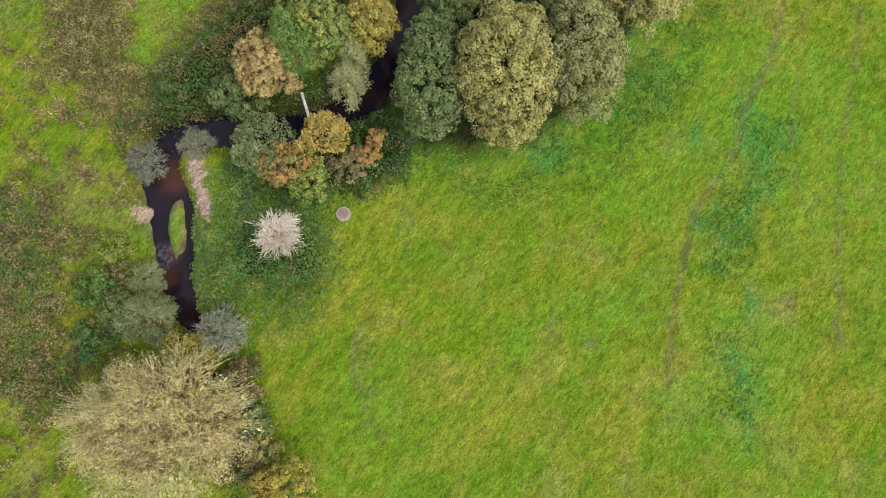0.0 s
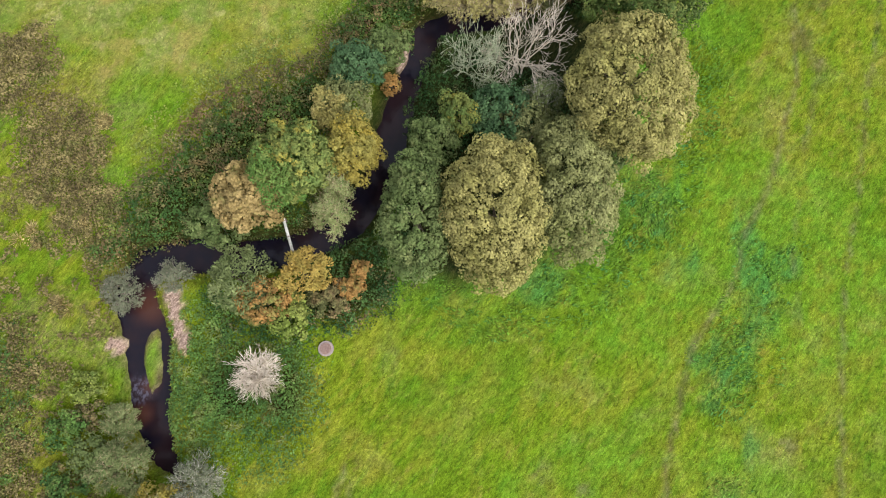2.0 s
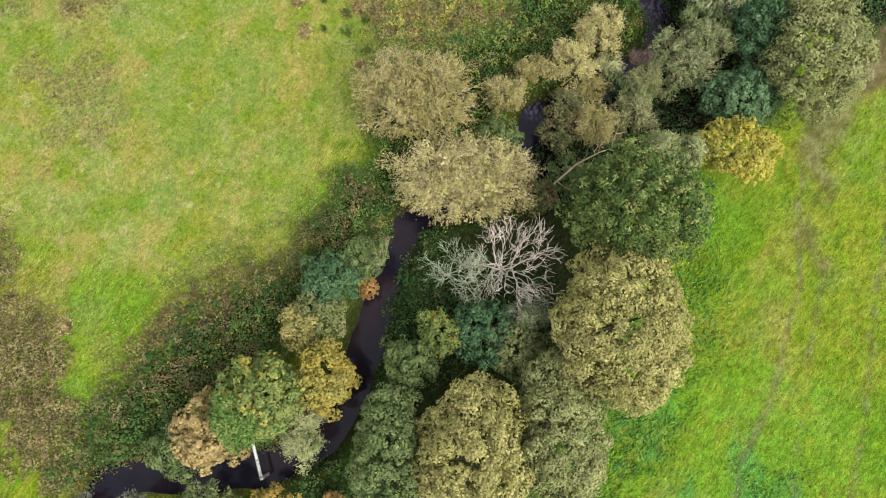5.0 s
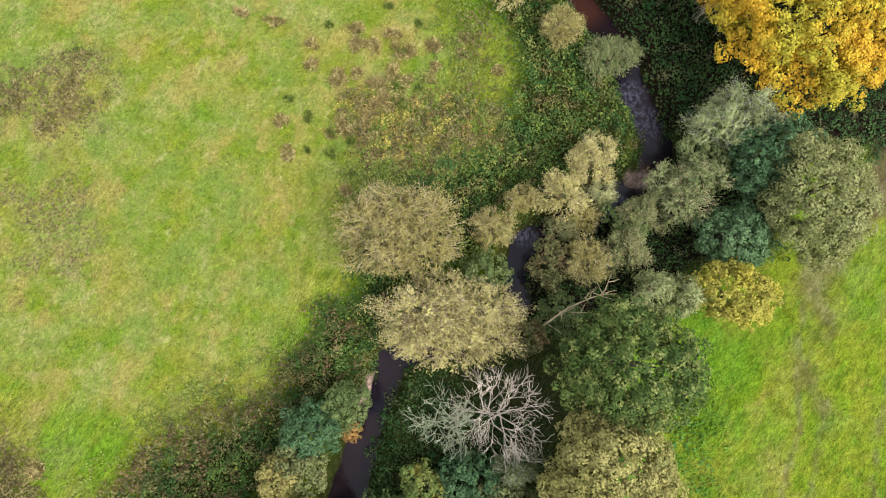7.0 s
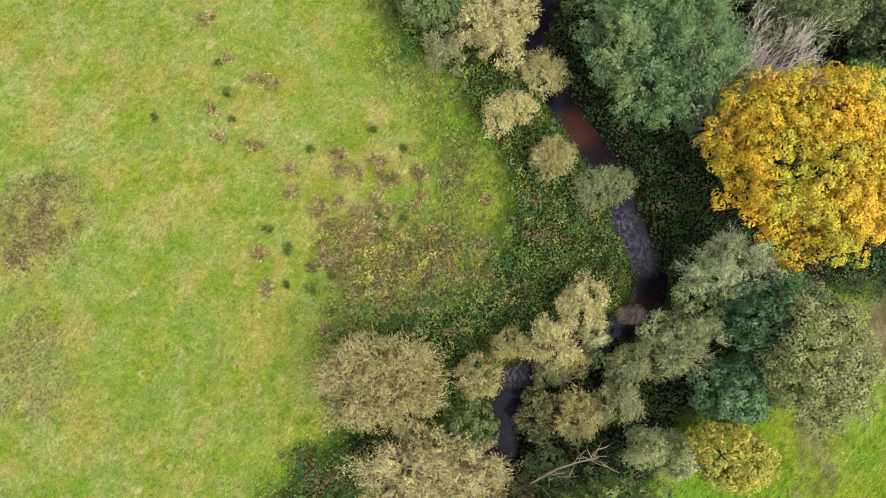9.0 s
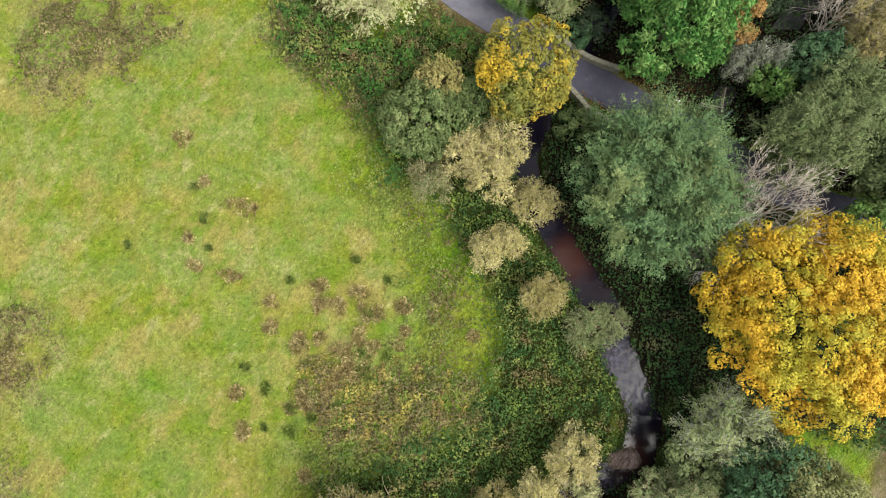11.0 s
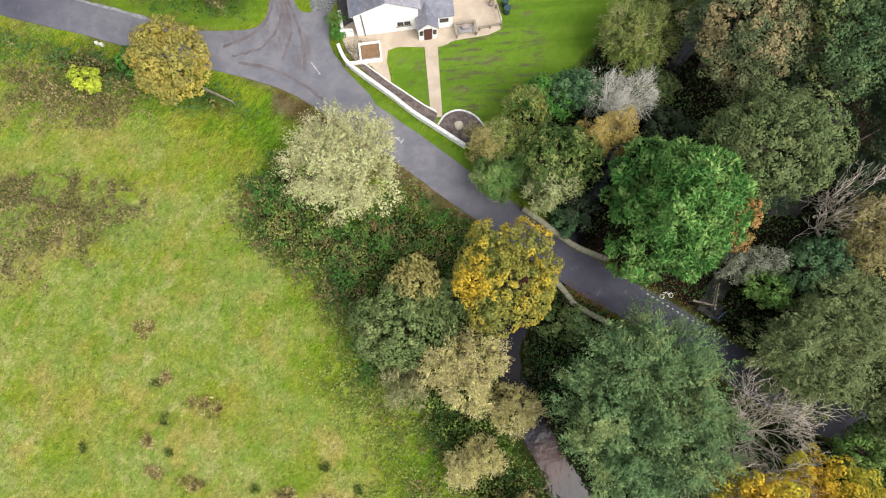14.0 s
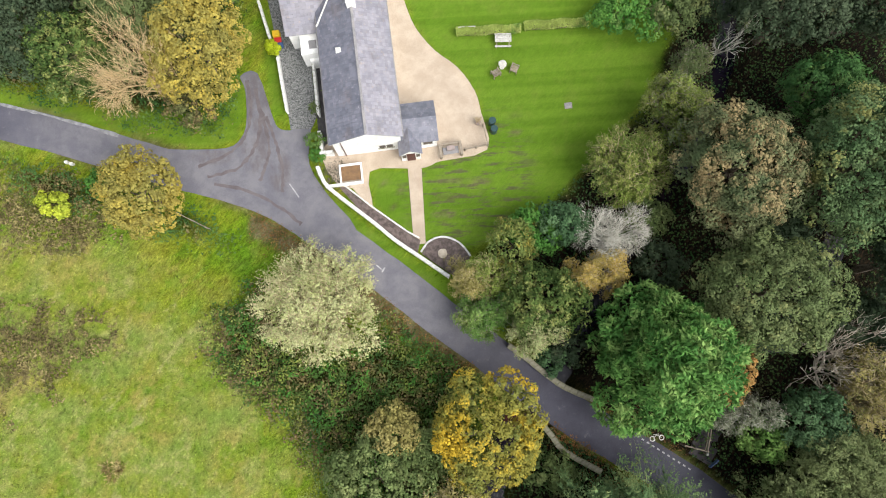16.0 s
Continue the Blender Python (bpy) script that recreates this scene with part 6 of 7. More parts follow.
RUSSET = leaf_mat("russet_sedge", (0.19, 0.128, 0.040), (0.24, 0.180, 0.052), (0.115, 0.112, 0.028), 0.36, 0.5, 0.4)
thicket("sedge_bed", [(-6, 66), (-4, 70.5), (1.5, 70.5), (7, 69.5), (9, 66.5), (3.5, 64.2), (-3, 63.4)], RUSSET, "russet and olive sedge in the wet meadow", 0.6, 36, 0.24, "herbage", hole=0.42, wob=1.6, fringe=2.0)
thicket("sedge_bed", [(-5, 63.6), (0, 65), (6, 65.6), (8.5, 69), (10, 66), (4, 62.6), (-3, 60.6)], SCRUB, "yellow-olive long sedge along the thicket", 0.5, 30, 0.26, "herbage", hole=0.38, wob=1.2, fringe=2.0)

# rush tussocks in the wet meadow
DOCK = leaf_mat("dead_dock_stalks", (0.23, 0.150, 0.070), (0.34, 0.245, 0.130), (0.14, 0.088, 0.042), 0.35, 2.0, 0.45)
REED = leaf_mat("green_rush_blades", (0.080, 0.098, 0.022), (0.115, 0.130, 0.030), (0.16, 0.145, 0.05), 0.3, 2.0, 0.4)


def tussock(x, y, r):
    """A tuft of blades that lean outwards from a few crowns: brown dead stalks when large, green rushes when small."""
    rng = next_rng()
    brown = r > 0.58
    r *= 1.3
    label = "brown dead dock tussock with straw stalks in meadow" if brown else "small dark green rush clump in short grass"
    ob = base("rush_tussock", x, y, ground_at(x, y), label, "tussock", rng.uniform(0, 360), "rush tussocks")
    n = int(210 * r + 30)
    hubs = rng.normal(0, 0.36 * r, (4, 2))
    which = rng.integers(0, 4, n)
    a, rr = rng.uniform(0, 6.283, n), np.sqrt(rng.random(n)) * r * rng.uniform(0.3, 0.6, 4)[which]
    p0 = np.stack([np.cos(a) * rr * 0.5 + hubs[which, 0], np.sin(a) * rr * 0.5 + hubs[which, 1], 0 * a - 0.08], 1)
    d = np.stack([np.cos(a) * rr / r * 1.9, np.sin(a) * rr / r * 1.9, 0.8 + 0 * a], 1) + rng.normal(0, 0.3, (n, 3))
    p2 = p0 + unit(d) * rng.uniform(0.35, 0.85, (n, 1)) * (0.4 + r * 0.45)
    p2[:, 2] = np.maximum(p2[:, 2], 0.04)
    w = rng.uniform(0.012, 0.024, n)
    V, F = tubes(np.stack([p0, (p0 + p2) / 2 + np.array([0, 0, 0.06]), p2], 1), np.stack([w, w, w * 0.4], 1), 3)
    linked("blade_clump", np_mesh("blade_clump", V, F, DOCK if brown else REED), ob)
    q = int(60 * r + 10)
    a, rr = rng.uniform(0, 6.283, q), np.sqrt(rng.random(q)) * r * 0.75
    P = np.stack([np.cos(a) * rr + hubs[:, 0].mean(), np.sin(a) * rr + hubs[:, 1].mean(), rng.uniform(0.03, 0.25, q)], 1)
    V, F = leaves(P, rng.normal(0, 0.5, (q, 3)) + np.array([0, 0, 1]), 0.2, rng, 0.7)
    tagged(linked("leaf_skirt", np_mesh("leaf_skirt", V, F, DOCK if brown else REED), ob), kind="stuff")


for x, y, r in ((-12.6, 85.2, 1.0), (-16.4, 83.9, 0.5), (-17.5, 82, 0.7), (-23.2, 81.1, 0.4), (-16.2, 79.2, 0.7), (-13, 78.4, 0.8), (-4.6, 77.8, 0.9), (-9.5, 76.3, 0.6), (-9.2, 74, 0.8), (-6.3, 72, 1.0), (-4.7, 73.1, 0.7), (0.1, 75.1, 1.1)):
    tussock(x, y, r)
for x, y, r in ((2.9, 76, 1.0), (-1.3, 70.7, 1.2), (-5.8, 67.6, 0.8), (-3, 71.5, 1.0), (-18.9, 91.7, 0.8), (-16.6, 87.4, 0.6), (-1.7, 80.2, 0.5), (-17.4, 86.9, 0.4), (-34.8, 16.7, 1.0), (-31.4, 34.7, 0.9), (-37.7, 22.8, 1.0), (-33, 24.5, 0.8), (-1.0, 73.2, 0.8), (-7.8, 78.2, 0.4), (-15.5, 81.0, 0.4)):
    tussock(x, y, r)
for i in range(46):
    rng = np.random.default_rng(700 + i)
    x, y = rng.normal(-2.5, 5.0), rng.normal(70.5, 4.2)
    if inside(BRAMBLES_E, np.array([x]), np.array([y]))[0] < -1.5:
        tussock(x, y, rng.uniform(0.3, 0.85))


# ---------------------------------------------------------------- the cottage
house = base("house", 2.1, 121.6, 0.0, "long white limewashed cottage with grey slate roofs", "house", 9.5)
HL, EAVE, RIDGE, RX = 21.0, 3.8, 5.3, 0.2


def gable_block(x0, x1, y0, y1, eave, ridge, rx, along="y"):
    """Walls up to a pitched top; the ridge runs along y or along x."""
    bm = bmesh.new()
    if along == "y":
        prof = [(x0, -0.15), (x1, -0.15), (x1, eave), (rx, ridge), (x0, eave)]
        ends = [[bm.verts.new((px_, yy, pz)) for px_, pz in prof] for yy in (y0, y1)]
    else:
        prof = [(y0, -0.15), (y1, -0.15), (y1, eave), (rx, ridge), (y0, eave)]
        ends = [[bm.verts.new((xx, py_, pz)) for py_, pz in prof] for xx in (x0, x1)]
    bm.faces.new(ends[0])
    bm.faces.new(ends[1][::-1])
    for i in range(5):
        j = (i + 1) % 5
        bm.faces.new((ends[0][i], ends[1][i], ends[1][j], ends[0][j]))
    return bm


def slope(p_eave, p_ridge, a, b, along="y", course=0.3, thick=0.07):
    """One roof slope of overlapping slate courses, from the eave up to the ridge."""
    bm = bmesh.new()
    (e, ez), (r, rz) = p_eave, p_ridge
    n = max(3, round(math.hypot(r - e, rz - ez) / course))
    m = max(2, round((b - a) / 0.34))
    rng = random.Random(n * 31 + m)
    for i in range(n):
        u0, u1 = i / n, (i + 1.12) / n if i < n - 1 else 1.0
        lift0, lift1 = thick + 0.018, thick - 0.006
        for k in range(m):
            s0, s1 = a + (b - a) * k / m + 0.006, a + (b - a) * (k + 1) / m - 0.006
            jit = rng.uniform(-0.006, 0.006)
            pts = []
            for u, l in ((u0, lift0 + jit), (u1, lift1 + jit)):
                c, z = e + (r - e) * u, ez + (rz - ez) * u
                for s in (s0, s1):
                    pts.append([(c, s, z + l) if along == "y" else (s, c, z + l), (c, s, z + l - 0.03) if along == "y" else (s, c, z + l - 0.03)])
            t = [bm.verts.new(p[0]) for p in pts]
            w = [bm.verts.new(p[1]) for p in pts]
            for f in ((t[0], t[1], t[3], t[2]), (w[0], w[2], w[3], w[1]), (t[0], w[0], w[1], t[1]), (t[0], t[2], w[2], w[0]), (t[1], w[1], w[3], t[3]), (t[2], t[3], w[3], w[2])):
                bm.faces.new(f)
    deck = [((c, s, z + l) if along == "y" else (s, c, z + l)) for c, z in ((e, ez), (r, rz)) for s in (a, b) for l in (thick - 0.02, 0.005)]
    v = [bm.verts.new(p) for p in deck]
    for f in ((0, 2, 6, 4), (1, 5, 7, 3), (0, 1, 3, 2), (4, 6, 7, 5), (0, 4, 5, 1), (2, 3, 7, 6)):
        bm.faces.new([v[i] for i in f])
    return bm


def slate_mat(name, c1, c2, c3):
    m = Mat(name, 0.5, 0.4)
    col = m.mix(m.ramp(m.noise(0.8, 5), 0.35, 0.65), c1, c2)
    col = m.mix(m.ramp(m.noise(3.0, 4), 0.56, 0.72), col, c3)
    col = m.mix(m.ramp(m.noise(0.45, 5, 0.7, None, (1.0, 0.6, 1.0)), 0.52, 0.7, 0, 0.6), col, (0.15, 0.125, 0.125))
    col = m.mix(m.ramp(m.noise(1.6, 5, 0.75), 0.62, 0.72, 0, 0.7), col, (0.34, 0.33, 0.35))
    return m.done(m.bright(col, m.ramp(m.island(), 0, 1, 0.88, 1.12)))


# main roof: west slates darker, east paler, so eastern light is in their colour
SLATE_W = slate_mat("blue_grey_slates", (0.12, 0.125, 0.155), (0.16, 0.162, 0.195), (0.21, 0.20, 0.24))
SLATE_E = slate_mat("lit_slates", (0.20, 0.195, 0.225), (0.25, 0.24, 0.265), (0.27, 0.235, 0.225))
part("wall", gable_block(-3.05, 3.05, 0, HL, EAVE, RIDGE, RX), LIMEWASH, house, "white limewashed walls")
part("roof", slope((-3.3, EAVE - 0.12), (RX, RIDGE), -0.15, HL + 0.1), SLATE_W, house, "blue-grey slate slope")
part("roof", slope((3.3, EAVE - 0.14), (RX, RIDGE), -0.15, HL + 0.1), SLATE_E, house, "slate slope painted paler as the lit side")
part("ridge_tile", box(RX - 0.12, -0.15, RIDGE + 0.03, RX + 0.12, HL, RIDGE + 0.13, 0.03), SLATE_DULL, house)
chimney = part("chimney", box(-0.2, 11.8, 4.4, 0.6, 13.4, 6.1, 0.03), LIMEWASH, house, "white rendered chimney stack")
for cy in (12.2, 13.0):
    pot = drum(0.13, 0.11, 0.45, 12, 0.01, 6.08)
    bmesh.ops.translate(pot, verts=pot.verts, vec=(0.2, cy, 0))
    part("chimney_pot", pot, CONCRETE, chimney)
part("gutter", box(3.28, -0.1, 3.5, 3.4, HL, 3.6, 0.02), SLATE_DULL, house, "grey gutter")
part("gutter", box(-3.42, -0.1, 3.52, -3.3, HL, 3.62, 0.02), SLATE_DULL, house, "grey gutter")
part("fascia", box(-3.2, -0.16, 3.62, -3.1, -0.1, 3.75, 0.01), PAINT, house)
win = part("window", box(0.9, -0.03, 0.95, 2.3, 0.06, 1.75, 0.01), PAINT, house, "white framed window")
for wx0 in (0.97, 1.64):
    part("pane", box(wx0, -0.045, 1.02, wx0 + 0.59, -0.02, 1.68, 0.0), GLASS, win, "dark glass")
part("sill", box(0.82, -0.1, 0.87, 2.38, 0.02, 0.95, 0.015), STONE, win)
part("downpipe", box(-2.35, -0.09, 0.0, -2.27, -0.01, 3.7, 0.02), DARKWOOD, house, "dark downpipe")
part("vent_pipe", box(-1.7, 8.0, 4.3, -1.15, 8.5, 4.72, 0.03), PAINT, house, "small white roof vent")
# east extension and its porch
part("wall", gable_block(3.0, 6.35, -0.2, 3.3, 2.25, 3.3, 1.55, "x"), LIMEWASH, house, "white extension walls")
part("roof", slope((-0.42, 2.2), (1.55, 3.32), 3.06, 6.5, "x"), SLATE_W, house, "blue-grey slate slope")
part("roof", slope((3.5, 2.2), (1.55, 3.32), 3.06, 6.5, "x"), SLATE_W, house, "blue-grey slate slope")
ext_win = part("window", box(5.0, -0.24, 1.0, 6.0, -0.16, 1.8, 0.01), PAINT, house)
part("pane", box(5.08, -0.255, 1.08, 5.92, -0.23, 1.72, 0.0), GLASS, ext_win, "dark glass")
part("wall", gable_block(2.9, 4.7, -1.25, 0.1, 2.05, 3.0, 3.8), LIMEWASH, house, "white porch walls")
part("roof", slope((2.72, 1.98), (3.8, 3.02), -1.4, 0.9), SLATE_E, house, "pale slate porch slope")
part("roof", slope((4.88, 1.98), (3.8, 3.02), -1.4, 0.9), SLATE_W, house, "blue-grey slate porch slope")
porch_door = part("door", box(3.4, -1.3, 0.0, 4.2, -1.24, 1.95, 0.01), DARKWOOD, house, "dark red plank door")
part("door_handle", box(4.05, -1.34, 0.95, 4.12, -1.29, 1.1, 0.01), GLASS, porch_door)
for wx0 in (2.98, 4.27):
    part("window", box(wx0, -1.28, 0.9, wx0 + 0.36, -1.24, 1.7, 0.01), GLASS, house, "narrow dark porch window")
# west wing and the white lean-to
part("wall", gable_block(-6.2, -2.9, 11.4, 18.4, 2.9, 4.8, 14.9, "x"), LIMEWASH, house, "white wing walls")
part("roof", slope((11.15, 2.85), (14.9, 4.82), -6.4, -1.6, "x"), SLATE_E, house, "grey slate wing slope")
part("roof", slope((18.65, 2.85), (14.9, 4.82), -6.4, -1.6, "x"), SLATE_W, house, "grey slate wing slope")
valley = box(-0.07, 0, -0.03, 0.07, 4.4, 0.03, 0.01)
bmesh.ops.transform(valley, matrix=Matrix.Translation((-3.3, 11.2, 3.86)) @ Matrix.Rotation(radians(-32), 4, "Z") @ Matrix.Rotation(radians(14), 4, "X"), verts=valley.verts)
part("valley_flashing", valley, PAINT, house, "pale lead valley strip")
part("lean_to", box(-5.2, 9.4, -0.1, -3.1, 11.38, 2.45, 0.03), LIMEWASH, house, "white flat-roofed lean-to")
part("lean_to_step", box(-4.6, 9.1, -0.1, -3.1, 9.42, 1.5, 0.03), LIMEWASH, house)
part("lean_to_hatch", box(-4.4, 9.9, 2.44, -3.7, 10.7, 2.56, 0.02), SLATE_DULL, house)


def wall_along(name, pts, half, high, material, label, cap=None, category="wall", z=-0.2, cap_name="coping"):
    ob = base(name, pts[0][0], pts[0][1], 0, label, category)
    local = [(x - pts[0][0], y - pts[0][1]) for x, y in pts]
    part("wall_body", ribbon(local, half, z, high), material, ob)
    if cap:
        dist, total = 0.0, sum(math.hypot(b[0] - a[0], b[1] - a[1]) for a, b in zip(local, local[1:]))
        n = max(2, round(total / 0.62))
        step = total / n
        stone = box(-step / 2 + 0.012, -half - 0.05, 0, step / 2 - 0.012, half + 0.05, 0.1, 0.025)
        me = bpy.data.meshes.new(cap_name)
        stone.to_mesh(me)
        stone.free()
        me.materials.append(cap)
        rng = random.Random(len(pts))
        for i in range(n):
            s = (i + 0.5) * step
            for a, b in zip(local, local[1:]):
                seg = math.hypot(b[0] - a[0], b[1] - a[1])
                if s <= seg:
                    break
                s -= seg
            u = s / seg
            st = new(cap_name, me)
            st.parent = ob
            st.matrix_basis = pose(a[0] + (b[0] - a[0]) * u, a[1] + (b[1] - a[1]) * u, high + 0.003 + rng.uniform(0, 0.015), 0, 0, math.degrees(math.atan2(b[1] - a[1], b[0] - a[0])) + rng.uniform(-2, 2))
    return ob


wall_along("garden_wall", smooth_line([(-2.7, 119.8), (-2.3, 118.9), (-1.6, 117.9), (0.1, 116.6), (2.8, 114.7), (4.9, 113.1), (7.3, 111.6), (10.0, 109.9)], 3), 0.12, 0.85, LIMEWASH, "curved white painted garden wall along the lane", PAINT)
wall_along("boundary_wall", [(-9.7, 136.4), (-8.4, 132.9), (-7.4, 130.9), (-6.8, 128.3), (-6.0, 125.1)], 0.08, 0.7, LIMEWASH, "low white wall between verge and drive", PAINT)
wall_along("boundary_wall", [(-4.0, 131.0), (-3.6, 128.8), (-2.95, 124.9)], 0.08, 1.0, LIMEWASH, "white wall beside the cottage's narrow passage", PAINT)
wall_along("boundary_wall", [(-2.75, 123.2), (-2.3, 121.1), (-1.3, 121.2)], 0.11, 1.0, LIMEWASH, "white wall at the cottage corner", PAINT)
wall_along("stone_edging", [(-0.1, 118.2), (2.6, 116.25), (5.9, 114.1), (7.1, 113.5)], 0.07, 0.16, PAINT, "low pale stone edging of the flower bed")
wall_along("stone_edging", smooth_line([(7.3, 112.2), (8, 113.2), (9.3, 113.7), (10.8, 113.2), (11.9, 112)], 4), 0.08, 0.16, PAINT, "curved pale stone edging of the round bed")
wall_along("bridge_parapet", smooth_line([(15.5, 103.95), (17.1, 102.9), (18.6, 101.75), (20.6, 100.45), (23.4, 99.4)], 3), 0.2, 0.75, STONE, "old mossy stone bridge parapet", STONE, "bridge wall", -1.7, "coping_stone")
wall_along("bridge_parapet", smooth_line([(18.3, 97.6), (19.5, 96.2), (20.6, 95.0), (23.8, 93.4)], 3), 0.2, 0.75, STONE, "old mossy stone bridge parapet", STONE, "bridge wall", -1.7, "coping_stone")

# ---------------------------------------------------------------- garden things
cover = base("manhole_cover", -9.5, 12.9, ground_at(-9.5, 12.9), "round pinkish concrete manhole cover in grass", "manhole")
part("ring", drum(0.72, 0.7, 0.42, 28, 0.03, -0.15), CONCRETE, cover)
part("lid", drum(0.52, 0.52, 0.05, 24, 0.015, 0.28), plain_mat("rusty_iron", (0.16, 0.10, 0.09), (0.22, 0.15, 0.13), 5, 0.7), cover, "rusty round lid")

pipe = base("pipe", -13.9, 25.0, 0.55, "white pipe crossing over the stream", "pipe", -72)
pb = drum(0.14, 0.14, 3.6, 14, 0.01)
bmesh.ops.rotate(pb, verts=pb.verts, cent=(0, 0, 0), matrix=Matrix.Rotation(radians(90), 3, "Y"))
part("pipe_body", pb, PAINT, pipe)
for c in (0.2, 1.8, 3.3):
    cb = drum(0.175, 0.175, 0.12, 14, 0.01)
    bmesh.ops.rotate(cb, verts=cb.verts, cent=(0, 0, 0), matrix=Matrix.Rotation(radians(90), 3, "Y"))
    bmesh.ops.translate(cb, verts=cb.verts, vec=(c, 0, 0))
    part("collar", cb, CONCRETE, pipe)
for c in (0.1, 3.45):
    part("pier", box(c - 0.15, -0.2, -1.9, c + 0.15, 0.2, -0.1, 0.03), CONCRETE, pipe)


GREYED = plain_mat("greyed_white_paint", (0.50, 0.49, 0.45), (0.34, 0.33, 0.30), 5, 0.7, 40, 0.2)


def timber_bench(x, y, turn, label):
    ob = base("picnic_bench", x, y, 0.0, label, "bench", turn)
    for i in range(4):
        part("top_plank", box(-0.8, -0.34 + i * 0.175, 0.70, 0.8, -0.18 + i * 0.175, 0.745, 0.008), GREYED, ob)
    for sy in (-0.72, 0.56):
        part("seat_plank", box(-0.8, sy, 0.42, 0.8, sy + 0.17, 0.46, 0.008), GREYED, ob)
    for sx in (-0.6, 0.6):
        part("crossbar", box(sx - 0.04, -0.72, 0.34, sx + 0.04, 0.73, 0.42, 0.006), WOOD, ob)
        for sy in (-1, 1):
            leg = box(-0.035, -0.045, 0, 0.035, 0.045, 0.82, 0.006)
            bmesh.ops.transform(leg, matrix=Matrix.Translation((sx, sy * 0.52, 0)) @ Matrix.Rotation(radians(sy * 24), 4, "X"), verts=leg.verts)
            part("leg", leg, WOOD, ob)


timber_bench(14.4, 133.3, 3, "white slatted picnic bench on the lawn")


def garden_chair(turn, x, y):
    ob = base("garden_chair", x, y, 0.0, "grey weathered wooden garden chair on the lawn", "chair", turn, "chairs round the garden table")
    for i in range(5):
        part("seat_slat", box(-0.34, -0.32 + i * 0.13, 0.4, 0.34, -0.21 + i * 0.13, 0.43, 0.005), WOOD, ob)
    for i in range(5):
        part("back_slat", box(-0.32 + i * 0.13, 0.33, 0.45, -0.22 + i * 0.13, 0.37, 0.95, 0.005), WOOD, ob)
    for sx in (-0.36, 0.36):
        part("armrest", box(sx - 0.05, -0.36, 0.6, sx + 0.05, 0.38, 0.64, 0.008), WOOD, ob)
        for sy in (-0.32, 0.33):
            part("leg", box(sx - 0.035, sy - 0.035, 0, sx + 0.035, sy + 0.035, 0.6, 0.006), WOOD, ob)


garden_chair(-148, 13.8, 129.9)
garden_chair(70, 15.6, 130.4)
tbl = base("garden_table", 14.4, 130.7, 0.0, "small round white garden table on the lawn", "table")
part("tabletop", drum(0.4, 0.4, 0.04, 24, 0.012, 0.68), GREYED, tbl)
part("pillar", drum(0.05, 0.04, 0.68, 10, 0.005), PAINT, tbl)
part("foot", drum(0.24, 0.2, 0.04, 16, 0.01), PAINT, tbl)
for bx, by in ((13.55, 124.9), (13.75, 124.1)):
    b = base("water_butt", bx, by, 0.0, "dark green plastic water butt at the lawn's edge", "barrel", 0, "water butts")
    part("barrel", drum(0.3, 0.34, 0.9, 20, 0.03), PLASTIC, b)
    part("lid", drum(0.36, 0.33, 0.06, 20, 0.015, 0.905), PLASTIC, b)
dc = base("drain_cover", 20.9, 127.0, 0.0, "grey square drain cover in the lawn", "drain cover", 8)
part("frame", box(-0.36, -0.3, -0.05, 0.36, 0.3, 0.05, 0.01), CONCRETE, dc)
part("plate", box(-0.3, -0.24, 0.05, 0.3, 0.24, 0.065, 0.005), SLATE_DULL, dc)
st = base("boulder", 9.3, 112.1, 0.08, "pale rounded boulder in the soil bed", "boulder")
sb = bmesh.new()
bmesh.ops.create_icosphere(sb, subdivisions=3, radius=0.45)
for v in sb.verts:
    v.co *= 1 + 0.25 * (noise.noise(v.co * 2.2) - 0.1)
    v.co.z = max(v.co.z * 0.55 + 0.16, 0)
part("stone", sb, plain_mat("pale_stone", (0.5, 0.44, 0.35), (0.42, 0.36, 0.28), 3), st)

# cold frame of low white walls beside the corner
cf = base("raised_bed", -0.6, 119.2, 0.0, "white-walled raised beds with soil and dark plants", "raised bed", 9.5)
for x0, y0, x1, y1 in ((-1.5, -1.05, 2.1, -0.85), (-0.05, 0.75, 1.95, 0.95), (1.95, -0.85, 2.1, 0.95), (-0.05, -0.85, 0.1, 0.75)):
    part("side_wall", box(x0, y0, -0.05, x1, y1, 0.5, 0.02), LIMEWASH, cf)
part("soil", box(0.1, -0.85, -0.05, 1.95, 0.75, 0.36, 0.01), plain_mat("brown_compost", (0.20, 0.12, 0.06), (0.15, 0.09, 0.05), 3, 0.9, 20, 0.6), cf, "brown compost")
part("plank", box(0.1, -0.82, 0.42, 1.9, -0.7, 0.46, 0.01), WOOD, cf)
thicket("herb_clump", [(-2.3, 119.6), (-0.9, 120.0), (-0.7, 118.6), (-1.6, 118.3)], leaf_mat("straggly_dead_stems", (0.06, 0.05, 0.05), (0.09, 0.07, 0.065), (0.13, 0.11, 0.10)), "dark straggly plants in the raised bed", 0.7, 110, 0.13, wob=0.1)

